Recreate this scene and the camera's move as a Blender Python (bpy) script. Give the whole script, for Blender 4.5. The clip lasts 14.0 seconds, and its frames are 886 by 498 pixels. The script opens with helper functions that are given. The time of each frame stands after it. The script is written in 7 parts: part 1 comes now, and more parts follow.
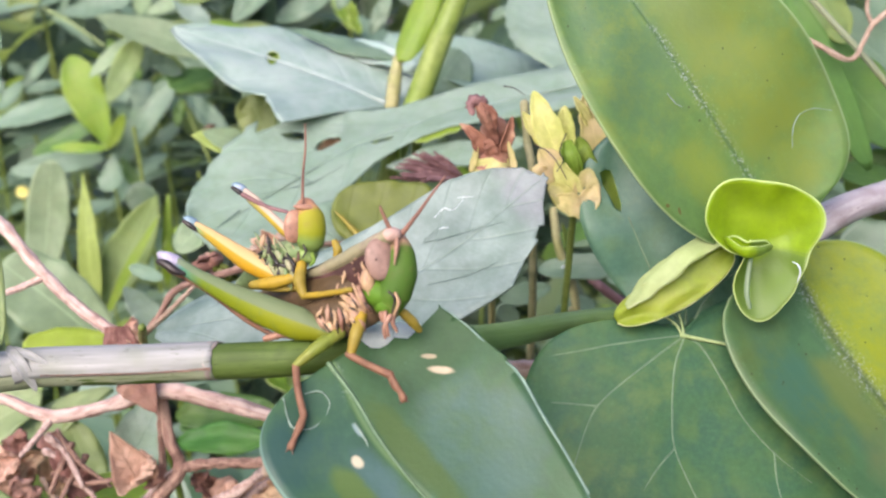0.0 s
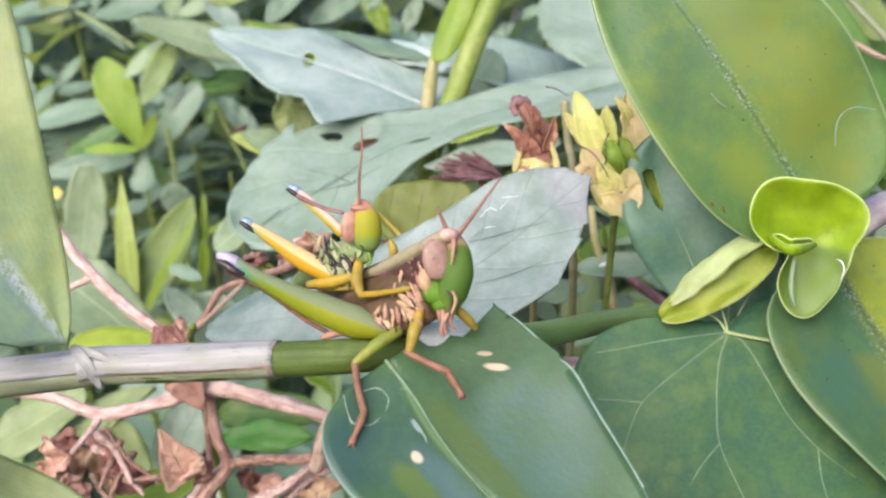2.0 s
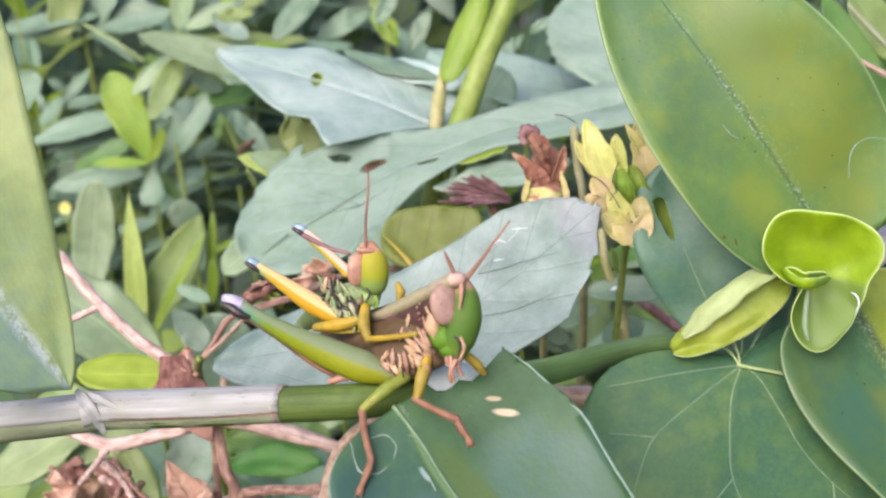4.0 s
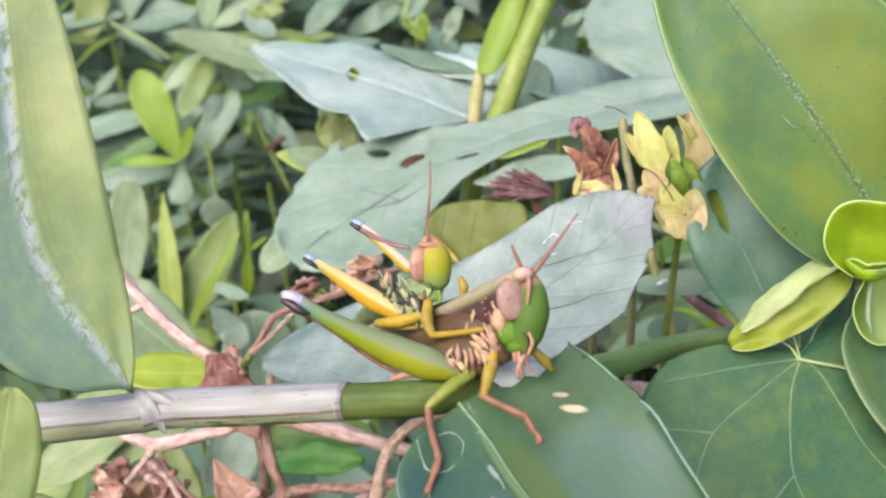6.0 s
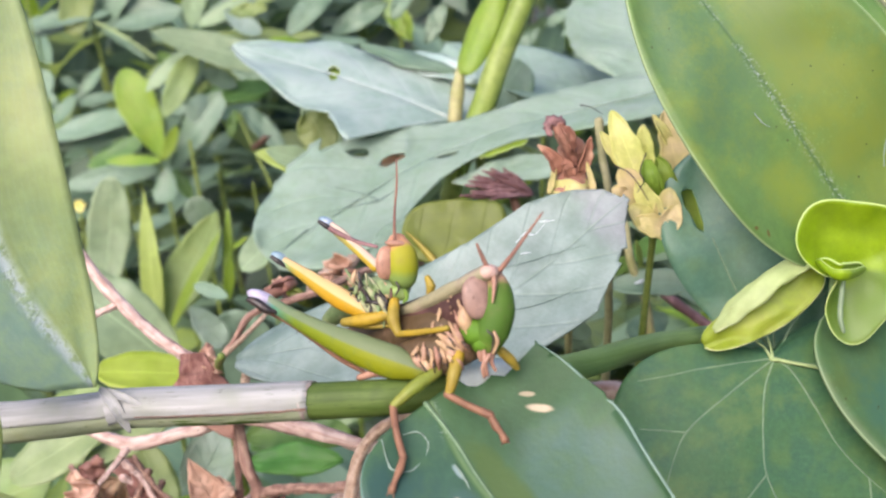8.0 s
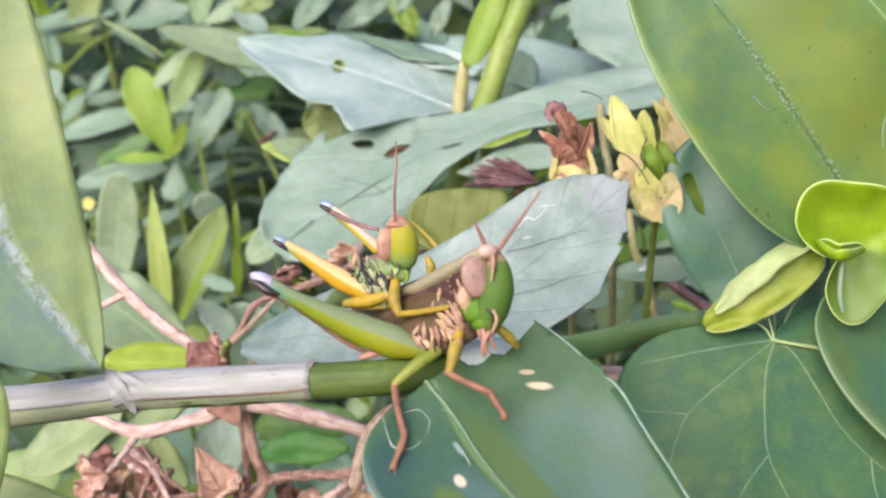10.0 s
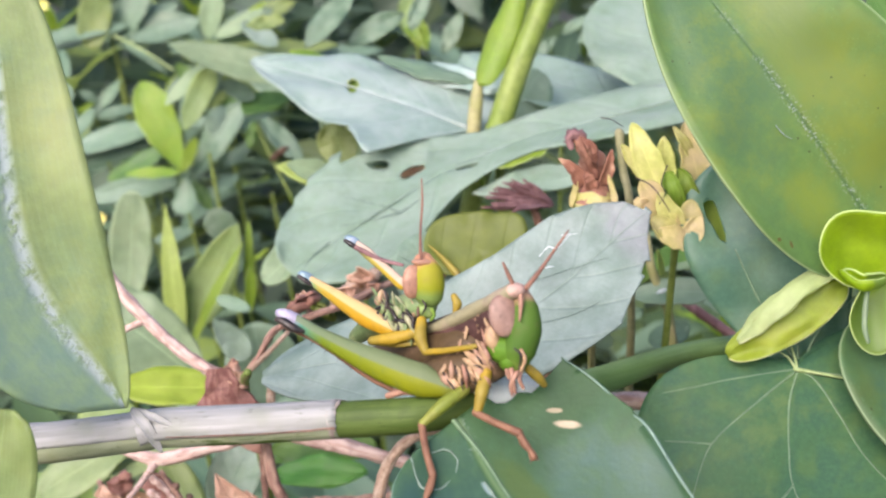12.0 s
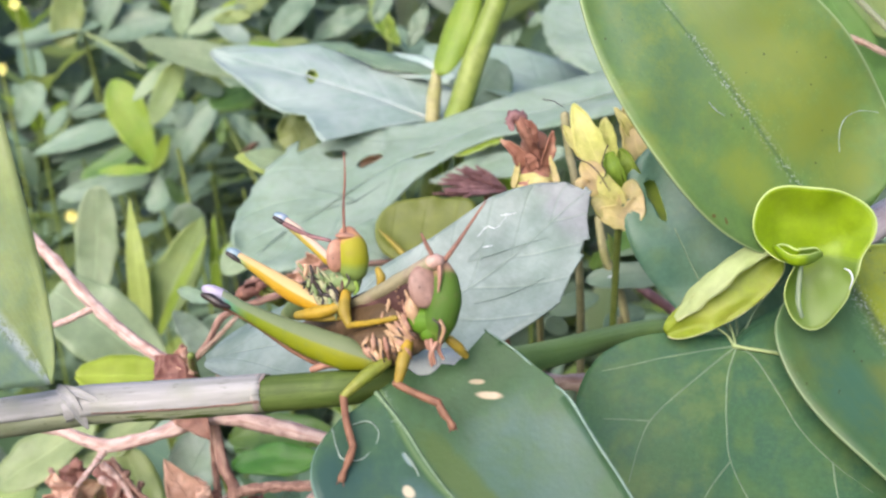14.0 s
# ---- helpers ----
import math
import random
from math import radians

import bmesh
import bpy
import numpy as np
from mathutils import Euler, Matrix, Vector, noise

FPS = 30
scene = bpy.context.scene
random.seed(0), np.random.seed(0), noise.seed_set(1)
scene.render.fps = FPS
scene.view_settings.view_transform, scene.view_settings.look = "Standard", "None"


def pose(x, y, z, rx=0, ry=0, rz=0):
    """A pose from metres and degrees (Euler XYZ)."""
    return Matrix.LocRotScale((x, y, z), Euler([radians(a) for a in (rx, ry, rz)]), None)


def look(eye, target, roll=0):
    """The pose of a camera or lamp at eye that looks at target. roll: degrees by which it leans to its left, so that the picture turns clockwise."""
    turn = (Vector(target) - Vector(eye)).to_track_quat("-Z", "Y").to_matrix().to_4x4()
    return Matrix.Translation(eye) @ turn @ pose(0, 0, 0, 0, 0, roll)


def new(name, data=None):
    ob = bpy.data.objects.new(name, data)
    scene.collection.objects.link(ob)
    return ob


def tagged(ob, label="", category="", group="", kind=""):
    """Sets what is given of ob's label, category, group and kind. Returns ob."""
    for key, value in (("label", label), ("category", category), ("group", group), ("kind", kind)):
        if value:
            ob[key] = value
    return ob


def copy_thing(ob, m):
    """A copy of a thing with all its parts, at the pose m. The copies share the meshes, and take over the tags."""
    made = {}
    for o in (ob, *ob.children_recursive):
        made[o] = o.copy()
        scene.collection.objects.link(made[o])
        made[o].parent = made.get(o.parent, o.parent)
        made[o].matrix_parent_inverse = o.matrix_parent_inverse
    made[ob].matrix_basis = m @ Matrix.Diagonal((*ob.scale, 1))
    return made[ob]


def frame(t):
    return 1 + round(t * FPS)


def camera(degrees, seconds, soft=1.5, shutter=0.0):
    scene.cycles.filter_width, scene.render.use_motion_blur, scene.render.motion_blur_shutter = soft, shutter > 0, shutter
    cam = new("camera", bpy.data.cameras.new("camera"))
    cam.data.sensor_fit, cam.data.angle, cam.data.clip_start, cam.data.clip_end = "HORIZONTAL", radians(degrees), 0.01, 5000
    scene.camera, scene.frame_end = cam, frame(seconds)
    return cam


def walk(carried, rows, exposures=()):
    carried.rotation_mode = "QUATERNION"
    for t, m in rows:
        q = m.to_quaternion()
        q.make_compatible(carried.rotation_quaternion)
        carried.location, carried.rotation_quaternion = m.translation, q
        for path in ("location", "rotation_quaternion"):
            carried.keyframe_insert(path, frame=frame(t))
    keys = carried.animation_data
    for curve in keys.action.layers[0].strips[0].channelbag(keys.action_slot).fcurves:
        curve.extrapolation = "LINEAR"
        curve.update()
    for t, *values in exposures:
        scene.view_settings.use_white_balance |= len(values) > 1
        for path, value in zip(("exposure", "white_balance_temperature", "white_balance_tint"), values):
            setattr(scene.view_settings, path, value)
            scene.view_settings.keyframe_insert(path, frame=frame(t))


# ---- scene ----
cam = camera(40.9, 14.0, soft=2.2)
cam.data.dof.use_dof, cam.data.dof.focus_distance, cam.data.dof.aperture_fstop = True, 0.14, 46
METRES, EYE, TILT, LEAN, TURN = 0.0635, 0.36, -14.0, 0.0, 0.0
ROWS = [
    (0.0, 0.0, 0.0, 0.0, 0.0, 0.0, -0.0),
    (0.5, -0.0095, -0.0198, -0.0068, -0.01, 0.07, 0.01),
    (1.0, 0.0141, -0.0347, -0.0029, 0.05, 0.03, 0.05),
    (1.5, -0.0351, -0.046, -0.0109, 0.51, 0.04, 0.16),
    (2.0, -0.0583, -0.0396, 0.0026, 0.9, -0.09, 0.28),
    (2.5, -0.0732, -0.0211, 0.0011, 1.16, -0.24, 0.35),
    (5.0, -0.043, -0.017, 0.1081, 1.84, -0.01, 0.92),
    (5.5, -0.1172, -0.0056, 0.0742, 2.14, -0.13, 1.11),
    (6.0, -0.1303, 0.0188, 0.0692, 2.21, -0.24, 1.04),
    (6.5, -0.108, 0.0327, 0.1051, 2.36, -0.38, 1.36),
    (7.0, -0.0794, 0.0399, 0.0885, 2.21, -0.29, 1.03),
    (7.5, -0.089, 0.0379, 0.0756, 1.88, -0.22, 0.92),
    (10.0, -0.0709, 0.011, 0.0342, 2.39, -0.22, 1.48),
    (10.5, -0.0231, 0.0221, 0.0675, 2.57, -0.22, 1.68),
    (11.0, -0.0216, 0.0489, 0.0845, 2.55, -0.22, 1.62),
    (11.5, -0.0435, 0.0341, 0.0897, 2.61, -0.24, 1.73),
    (12.0, -0.1037, 0.015, 0.0896, 2.63, -0.04, 1.72),
    (12.5, -0.124, 0.0217, 0.0731, 2.52, 0.08, 1.66),
    (13.0, -0.1469, 0.0293, 0.0411, 2.65, -0.07, 1.79),
    (13.5, -0.0862, 0.0382, -0.0017, 2.57, -0.11, 1.96),
    (14.0, 0.0079, 0.014, 0.0362, 2.31, 0.14, 2.19),
]
walk(cam, [(t, pose(0, 0, EYE, TILT, LEAN, TURN) @ pose(METRES * x, METRES * y, METRES * z, 90 + pitch, roll, yaw)) for t, x, y, z, yaw, pitch, roll in ROWS],
     exposures=[(0.0, 1.05, 6330, 16.0), (14.0, 1.05, 6330, 16.0)])

# ---- light: bright open shade under a hazy sky ----
sky_world = bpy.data.worlds.new("sky")
scene.world = sky_world
sky_world.use_nodes = True
wt = sky_world.node_tree
sky = wt.nodes.new("ShaderNodeTexSky")
sky.sky_type, sky.sun_disc = "NISHITA", False
sky.sun_elevation, sky.sun_rotation = radians(36), radians(205)
sky.dust_density, sky.air_density = 3.0, 1.0
wt.links.new(sky.outputs[0], wt.nodes["Background"].inputs[0])
wt.nodes["Background"].inputs[1].default_value = 0.15
sun = new("sun", bpy.data.lights.new("sun", "SUN"))
sun.data.energy, sun.data.angle, sun.data.color = 1.9, radians(50), (1.0, 0.96, 0.9)
sun.matrix_world = look((-0.55, -1.2, 0.95), (0, 0, 0))

# ---- plan: millimetres in a frame tilted with the plant bank; x across, y away, z up ----
BANK = pose(0, 0, EYE, TILT)
BANK_INV = BANK.inverted()


def world_point(p):
    return BANK @ (Vector(p) * 0.001)


def grounded(p, y_shift=0.0):
    """The plan point straight below p, a little under the soil."""
    w = world_point(p)
    return tuple((BANK_INV @ Vector((w.x, w.y + y_shift * 0.001, -0.004))) * 1000)


# ---- materials ----
def nodes_of(name):
    m = bpy.data.materials.new(name)
    m.use_nodes = True
    nt = m.node_tree
    return m, nt, nt.nodes["Principled BSDF"], nt.nodes["Material Output"]


def link(nt, a, b):
    nt.links.new(a, b)


def math_node(nt, op, a, b=None, c=None):
    n = nt.nodes.new("ShaderNodeMath")
    n.operation = op
    for i, s in enumerate((a, b, c)):
        if s is None:
            continue
        if isinstance(s, (int, float)):
            n.inputs[i].default_value = s
        else:
            link(nt, s, n.inputs[i])
    return n.outputs[0]


def noise_node(nt, scale, detail=4.0, rough=0.55, stretch=None):
    tc = nt.nodes.new("ShaderNodeTexCoord")
    n = nt.nodes.new("ShaderNodeTexNoise")
    n.inputs["Scale"].default_value, n.inputs["Detail"].default_value, n.inputs["Roughness"].default_value = scale, detail, rough
    link(nt, tc.outputs["Object"], n.inputs["Vector"])
    return n.outputs["Fac"]


def ramp(nt, fac, lo, hi, smooth=True):
    n = nt.nodes.new("ShaderNodeMapRange")
    n.interpolation_type = "SMOOTHSTEP" if smooth else "LINEAR"
    n.inputs["From Min"].default_value, n.inputs["From Max"].default_value = lo, hi
    link(nt, fac, n.inputs["Value"])
    return n.outputs[0]


def mix(nt, fac, a, b):
    n = nt.nodes.new("ShaderNodeMix")
    n.data_type = "RGBA"
    if isinstance(fac, (int, float)):
        n.inputs[0].default_value = fac
    else:
        link(nt, fac, n.inputs[0])
    for i, s in ((6, a), (7, b)):
        if isinstance(s, tuple):
            n.inputs[i].default_value = (*s, 1)
        else:
            link(nt, s, n.inputs[i])
    return n.outputs[2]


def leaf_material(name, base, dark, patch, patch_amount=0.5, vein=None, veins="parallel", rough=0.42, glow=0.3, margin=None, spots=0.0, bloom_sheen=0.0, scale=1.0, relief=0.35, midrib=0.03, half=None, centre=None, flecks=0.0, marks=(), dust=0.0, shine=0.5, sector=None, stripe=0.085, mottle=None, rib_hue=None, bend=0.0, dust_band=None):
    """A leaf blade: base and dark mottling, patches of another hue, midrib, side veins, pale margin; light also passes through it."""
    m, nt, bsdf, out = nodes_of(name)
    vein = vein or tuple(min(1, c * 1.6 + 0.03) for c in base)
    uv = nt.nodes.new("ShaderNodeUVMap")
    sep = nt.nodes.new("ShaderNodeSeparateXYZ")
    link(nt, uv.outputs[0], sep.inputs[0])
    across, along = sep.outputs[0], sep.outputs[1]
    rim_side = math_node(nt, "ABSOLUTE", math_node(nt, "MULTIPLY_ADD", across, 2.0, -1.0))
    flat_across = across
    if bend:
        across = math_node(nt, "SUBTRACT", across, math_node(nt, "MULTIPLY", math_node(nt, "SINE", math_node(nt, "MULTIPLY", along, 3.4)), bend))
    side = math_node(nt, "ABSOLUTE", math_node(nt, "MULTIPLY_ADD", across, 2.0, -1.0))
    coarse = noise_node(nt, 55 * scale, 3)
    fine = noise_node(nt, 420 * scale, 5, 0.65)
    grain = noise_node(nt, 2600, 2)
    col = mix(nt, ramp(nt, coarse, 0.35, 0.65), dark, base)
    lo = 0.62 - 0.3 * patch_amount
    col = mix(nt, ramp(nt, noise_node(nt, 95 * scale, 3, 0.5), lo - 0.06, lo + 0.24), col, patch)
    if half:
        edge = math_node(nt, "MULTIPLY_ADD", coarse, 0.16, across)
        col = mix(nt, math_node(nt, "MULTIPLY", math_node(nt, "SUBTRACT", 1.0, ramp(nt, edge, 0.53, 0.63)), 0.85), col, half)
    col = mix(nt, math_node(nt, "MULTIPLY", ramp(nt, fine, 0.3, 0.8), 0.46), col, tuple(c * 1.6 for c in base))
    if sector:
        lo_s = math_node(nt, "MULTIPLY", ramp(nt, along, 0.56, 0.66), math_node(nt, "SUBTRACT", 1.0, ramp(nt, along, 0.955, 0.995)))
        col = mix(nt, math_node(nt, "MULTIPLY", lo_s, ramp(nt, side, 0.1, 0.35)), col, sector)
    if centre:
        near = math_node(nt, "MULTIPLY_ADD", coarse, 0.5, math_node(nt, "SUBTRACT", side, 0.25))
        col = mix(nt, math_node(nt, "MULTIPLY", math_node(nt, "SUBTRACT", 1.0, ramp(nt, near, 0.0, centre[1])), centre[2]), col, centre[0])
    if flecks:
        fv = nt.nodes.new("ShaderNodeTexVoronoi")
        fv.inputs["Scale"].default_value = 1300
        ftc = nt.nodes.new("ShaderNodeTexCoord")
        link(nt, ftc.outputs["Object"], fv.inputs["Vector"])
        fm = math_node(nt, "MULTIPLY", math_node(nt, "LESS_THAN", fv.outputs["Distance"], 0.2), ramp(nt, noise_node(nt, 140, 3), 0.45, 0.7))
        col = mix(nt, math_node(nt, "MULTIPLY", fm, flecks), col, tuple(min(1.0, c * 2.2 + 0.03) for c in base))
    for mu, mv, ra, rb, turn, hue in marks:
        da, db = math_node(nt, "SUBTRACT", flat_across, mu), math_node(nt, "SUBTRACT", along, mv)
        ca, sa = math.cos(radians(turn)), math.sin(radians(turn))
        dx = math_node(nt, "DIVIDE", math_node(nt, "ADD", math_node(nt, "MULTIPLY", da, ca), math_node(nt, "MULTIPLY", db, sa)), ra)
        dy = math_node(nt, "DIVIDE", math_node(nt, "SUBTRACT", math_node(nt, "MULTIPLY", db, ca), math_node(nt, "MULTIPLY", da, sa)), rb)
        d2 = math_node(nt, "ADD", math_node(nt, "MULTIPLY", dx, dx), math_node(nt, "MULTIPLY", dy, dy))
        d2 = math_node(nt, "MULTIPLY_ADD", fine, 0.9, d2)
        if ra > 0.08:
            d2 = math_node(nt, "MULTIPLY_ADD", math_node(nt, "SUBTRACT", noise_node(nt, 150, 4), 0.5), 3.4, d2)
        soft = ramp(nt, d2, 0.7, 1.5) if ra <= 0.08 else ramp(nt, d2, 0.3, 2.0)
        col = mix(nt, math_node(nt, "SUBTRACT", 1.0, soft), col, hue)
    if mottle:
        blotch = math_node(nt, "MULTIPLY", ramp(nt, noise_node(nt, 330, 5, 0.72), 0.4, 0.68), ramp(nt, noise_node(nt, 75, 3), 0.36, 0.66))
        col = mix(nt, math_node(nt, "MULTIPLY", blotch, mottle[1]), col, mottle[0])
    if veins == "parallel":
        wob = math_node(nt, "MULTIPLY_ADD", coarse, 1.2, math_node(nt, "MULTIPLY", across, 110.0))
        lines = math_node(nt, "SINE", wob)
        vmask = math_node(nt, "MULTIPLY", ramp(nt, lines, 0.3, 1.0), stripe)
    elif veins == "pinnate":
        fan = math_node(nt, "MULTIPLY_ADD", along, 44.0, math_node(nt, "MULTIPLY", side, -11.0))
        lines = math_node(nt, "SINE", math_node(nt, "MULTIPLY_ADD", coarse, 2.5, fan))
        vmask = math_node(nt, "MULTIPLY", ramp(nt, lines, 0.92, 1.0), 0.42)
    else:
        lines = fine
        vmask = math_node(nt, "MULTIPLY", ramp(nt, fine, 0.6, 0.9), 0.1)
    col = mix(nt, vmask, col, vein)
    rib = math_node(nt, "SUBTRACT", 1.0, ramp(nt, side, 0.0, midrib))
    if midrib > 0.08:
        rib = math_node(nt, "MULTIPLY", rib, ramp(nt, noise_node(nt, 620, 4, 0.7), 0.36, 0.56))
    if midrib > 0:
        col = mix(nt, math_node(nt, "MULTIPLY", rib, 0.75), col, rib_hue or vein)
    if margin:
        col = mix(nt, math_node(nt, "MULTIPLY", ramp(nt, rim_side, 0.975, 0.992), 0.8), col, margin)
    if spots:
        vor = nt.nodes.new("ShaderNodeTexVoronoi")
        vor.inputs["Scale"].default_value = 700
        tc = nt.nodes.new("ShaderNodeTexCoord")
        link(nt, tc.outputs["Object"], vor.inputs["Vector"])
        dot = math_node(nt, "MULTIPLY", math_node(nt, "LESS_THAN", vor.outputs["Distance"], 0.11), math_node(nt, "GREATER_THAN", noise_node(nt, 130, 2), 0.62 - 0.1 * spots))
        col = mix(nt, math_node(nt, "MULTIPLY", dot, 0.8), col, (0.03, 0.025, 0.012))
    # pale bluish-grey film: waxy bloom, and sky sheen put into the colour
    if bloom_sheen:
        col = mix(nt, math_node(nt, "MULTIPLY", ramp(nt, noise_node(nt, 160, 5, 0.7), 0.3, 0.75), bloom_sheen), col, (0.45, 0.52, 0.5))
    if dust:
        crumb = noise_node(nt, 2600, 3, 0.7)
        close = math_node(nt, "SUBTRACT", 1.0, ramp(nt, side, 0.01, dust_band or (0.08 if dust < 0.8 else 0.2)))
        lumps = ramp(nt, noise_node(nt, 110, 2), 0.2 if dust_band else 0.4, 0.4 if dust_band else 0.6)
        amount = math_node(nt, "MULTIPLY", math_node(nt, "MULTIPLY", close, lumps), dust)
        col = mix(nt, math_node(nt, "MULTIPLY", ramp(nt, crumb, 0.55, 0.62), amount), col, (0.26, 0.31, 0.27) if dust_band else (0.4, 0.45, 0.42))
        col = mix(nt, math_node(nt, "MULTIPLY", math_node(nt, "SUBTRACT", 1.0, ramp(nt, crumb, 0.36, 0.42)), amount), col, (0.03, 0.05, 0.03))
    info = nt.nodes.new("ShaderNodeObjectInfo")
    hsv = nt.nodes.new("ShaderNodeHueSaturation")
    link(nt, math_node(nt, "MULTIPLY_ADD", info.outputs["Random"], 0.24, 0.88), hsv.inputs["Value"])
    link(nt, math_node(nt, "MULTIPLY_ADD", info.outputs["Random"], 0.02, 0.49), hsv.inputs["Hue"])
    link(nt, col, hsv.inputs["Color"])
    col = hsv.outputs[0]
    link(nt, col, bsdf.inputs["Base Color"])
    link(nt, math_node(nt, "MULTIPLY_ADD", fine, 0.25, rough - 0.12), bsdf.inputs["Roughness"])
    bsdf.inputs["Specular IOR Level"].default_value = shine
    bump = nt.nodes.new("ShaderNodeBump")
    bump.inputs["Strength"].default_value, bump.inputs["Distance"].default_value = relief, 0.0006
    h = math_node(nt, "MULTIPLY_ADD", fine, 0.7, math_node(nt, "MULTIPLY", grain, 0.2))
    h = math_node(nt, "SUBTRACT", h, math_node(nt, "MULTIPLY", vmask, 1.0))
    h = math_node(nt, "SUBTRACT", h, math_node(nt, "MULTIPLY", rib, 1.2 if midrib > 0 else 0.0))
    link(nt, h, bump.inputs["Height"])
    link(nt, bump.outputs[0], bsdf.inputs["Normal"])
    tr = nt.nodes.new("ShaderNodeBsdfTranslucent")
    warm = mix(nt, 0.5, col, tuple(min(1.0, c * k) for c, k in zip(base, (2.2, 2.1, 0.8))))
    link(nt, warm, tr.inputs["Color"])
    ms = nt.nodes.new("ShaderNodeMixShader")
    ms.inputs[0].default_value = glow
    link(nt, bsdf.outputs[0], ms.inputs[1])
    link(nt, tr.outputs[0], ms.inputs[2])
    link(nt, ms.outputs[0], out.inputs["Surface"])
    return m


def skin_material(name, base, other, scale=300, lo=0.45, hi=0.6, rough=0.5, relief=0.3, streak=None, spec=0.4):
    """Stems, insect skin, dry bits: two hues mottled at one size, fine relief; streak stretches the mottling along the object's x."""
    m, nt, bsdf, out = nodes_of(name)
    tc = nt.nodes.new("ShaderNodeTexCoord")
    mp = nt.nodes.new("ShaderNodeMapping")
    mp.inputs["Scale"].default_value = streak or (1, 1, 1)
    link(nt, tc.outputs["Object"], mp.inputs["Vector"])
    facs = []
    for s, d in ((scale, 4), (scale * 5, 3)):
        n = nt.nodes.new("ShaderNodeTexNoise")
        n.inputs["Scale"].default_value, n.inputs["Detail"].default_value = s, d
        link(nt, mp.outputs[0], n.inputs["Vector"])
        facs.append(n.outputs["Fac"])
    col = mix(nt, ramp(nt, facs[0], lo, hi), base, other)
    col = mix(nt, math_node(nt, "MULTIPLY", ramp(nt, facs[1], 0.4, 0.75), 0.5), col, tuple(c * 0.5 for c in base))
    link(nt, col, bsdf.inputs["Base Color"])
    link(nt, math_node(nt, "MULTIPLY_ADD", facs[1], 0.3, rough - 0.15), bsdf.inputs["Roughness"])
    bsdf.inputs["Specular IOR Level"].default_value = spec
    bump = nt.nodes.new("ShaderNodeBump")
    bump.inputs["Strength"].default_value, bump.inputs["Distance"].default_value = relief, 0.0004
    link(nt, facs[1], bump.inputs["Height"])
    link(nt, bump.outputs[0], bsdf.inputs["Normal"])
    return m


def femur_material(name, stops, top, rough=0.35, ridges=0.12, edge=0.12):
    """A thigh coloured from one end to the other, with another hue along its upper side and faint slanted ridges."""
    m, nt, bsdf, out = nodes_of(name)
    uv = nt.nodes.new("ShaderNodeUVMap")
    sep = nt.nodes.new("ShaderNodeSeparateXYZ")
    link(nt, uv.outputs[0], sep.inputs[0])
    cr = nt.nodes.new("ShaderNodeValToRGB")
    while len(cr.color_ramp.elements) < len(stops):
        cr.color_ramp.elements.new(0.5)
    for e, (p, h) in zip(cr.color_ramp.elements, stops):
        e.position, e.color = p, (*h, 1)
    fine = noise_node(nt, 900, 4)
    link(nt, math_node(nt, "MULTIPLY_ADD", fine, 0.12, math_node(nt, "SUBTRACT", sep.outputs[1], 0.06)), cr.inputs[0])
    upper = math_node(nt, "SINE", math_node(nt, "MULTIPLY", sep.outputs[0], 2 * math.pi))
    col = mix(nt, math_node(nt, "MULTIPLY", ramp(nt, upper, edge, edge + 0.18), 0.9), cr.outputs[0], top)
    col = mix(nt, math_node(nt, "MULTIPLY", ramp(nt, fine, 0.5, 0.8), 0.22), col, tuple(c * 0.5 for c in stops[1][1]))
    link(nt, col, bsdf.inputs["Base Color"])
    bsdf.inputs["Roughness"].default_value, bsdf.inputs["Specular IOR Level"].default_value = rough, 0.25
    rid = math_node(nt, "SINE", math_node(nt, "MULTIPLY_ADD", sep.outputs[1], 150.0, math_node(nt, "MULTIPLY", upper, 8.0)))
    bump = nt.nodes.new("ShaderNodeBump")
    bump.inputs["Strength"].default_value, bump.inputs["Distance"].default_value = 0.1, 0.0002
    link(nt, math_node(nt, "MULTIPLY_ADD", fine, 1.5, math_node(nt, "MULTIPLY", rid, ridges)), bump.inputs["Height"])
    link(nt, bump.outputs[0], bsdf.inputs["Normal"])
    return m


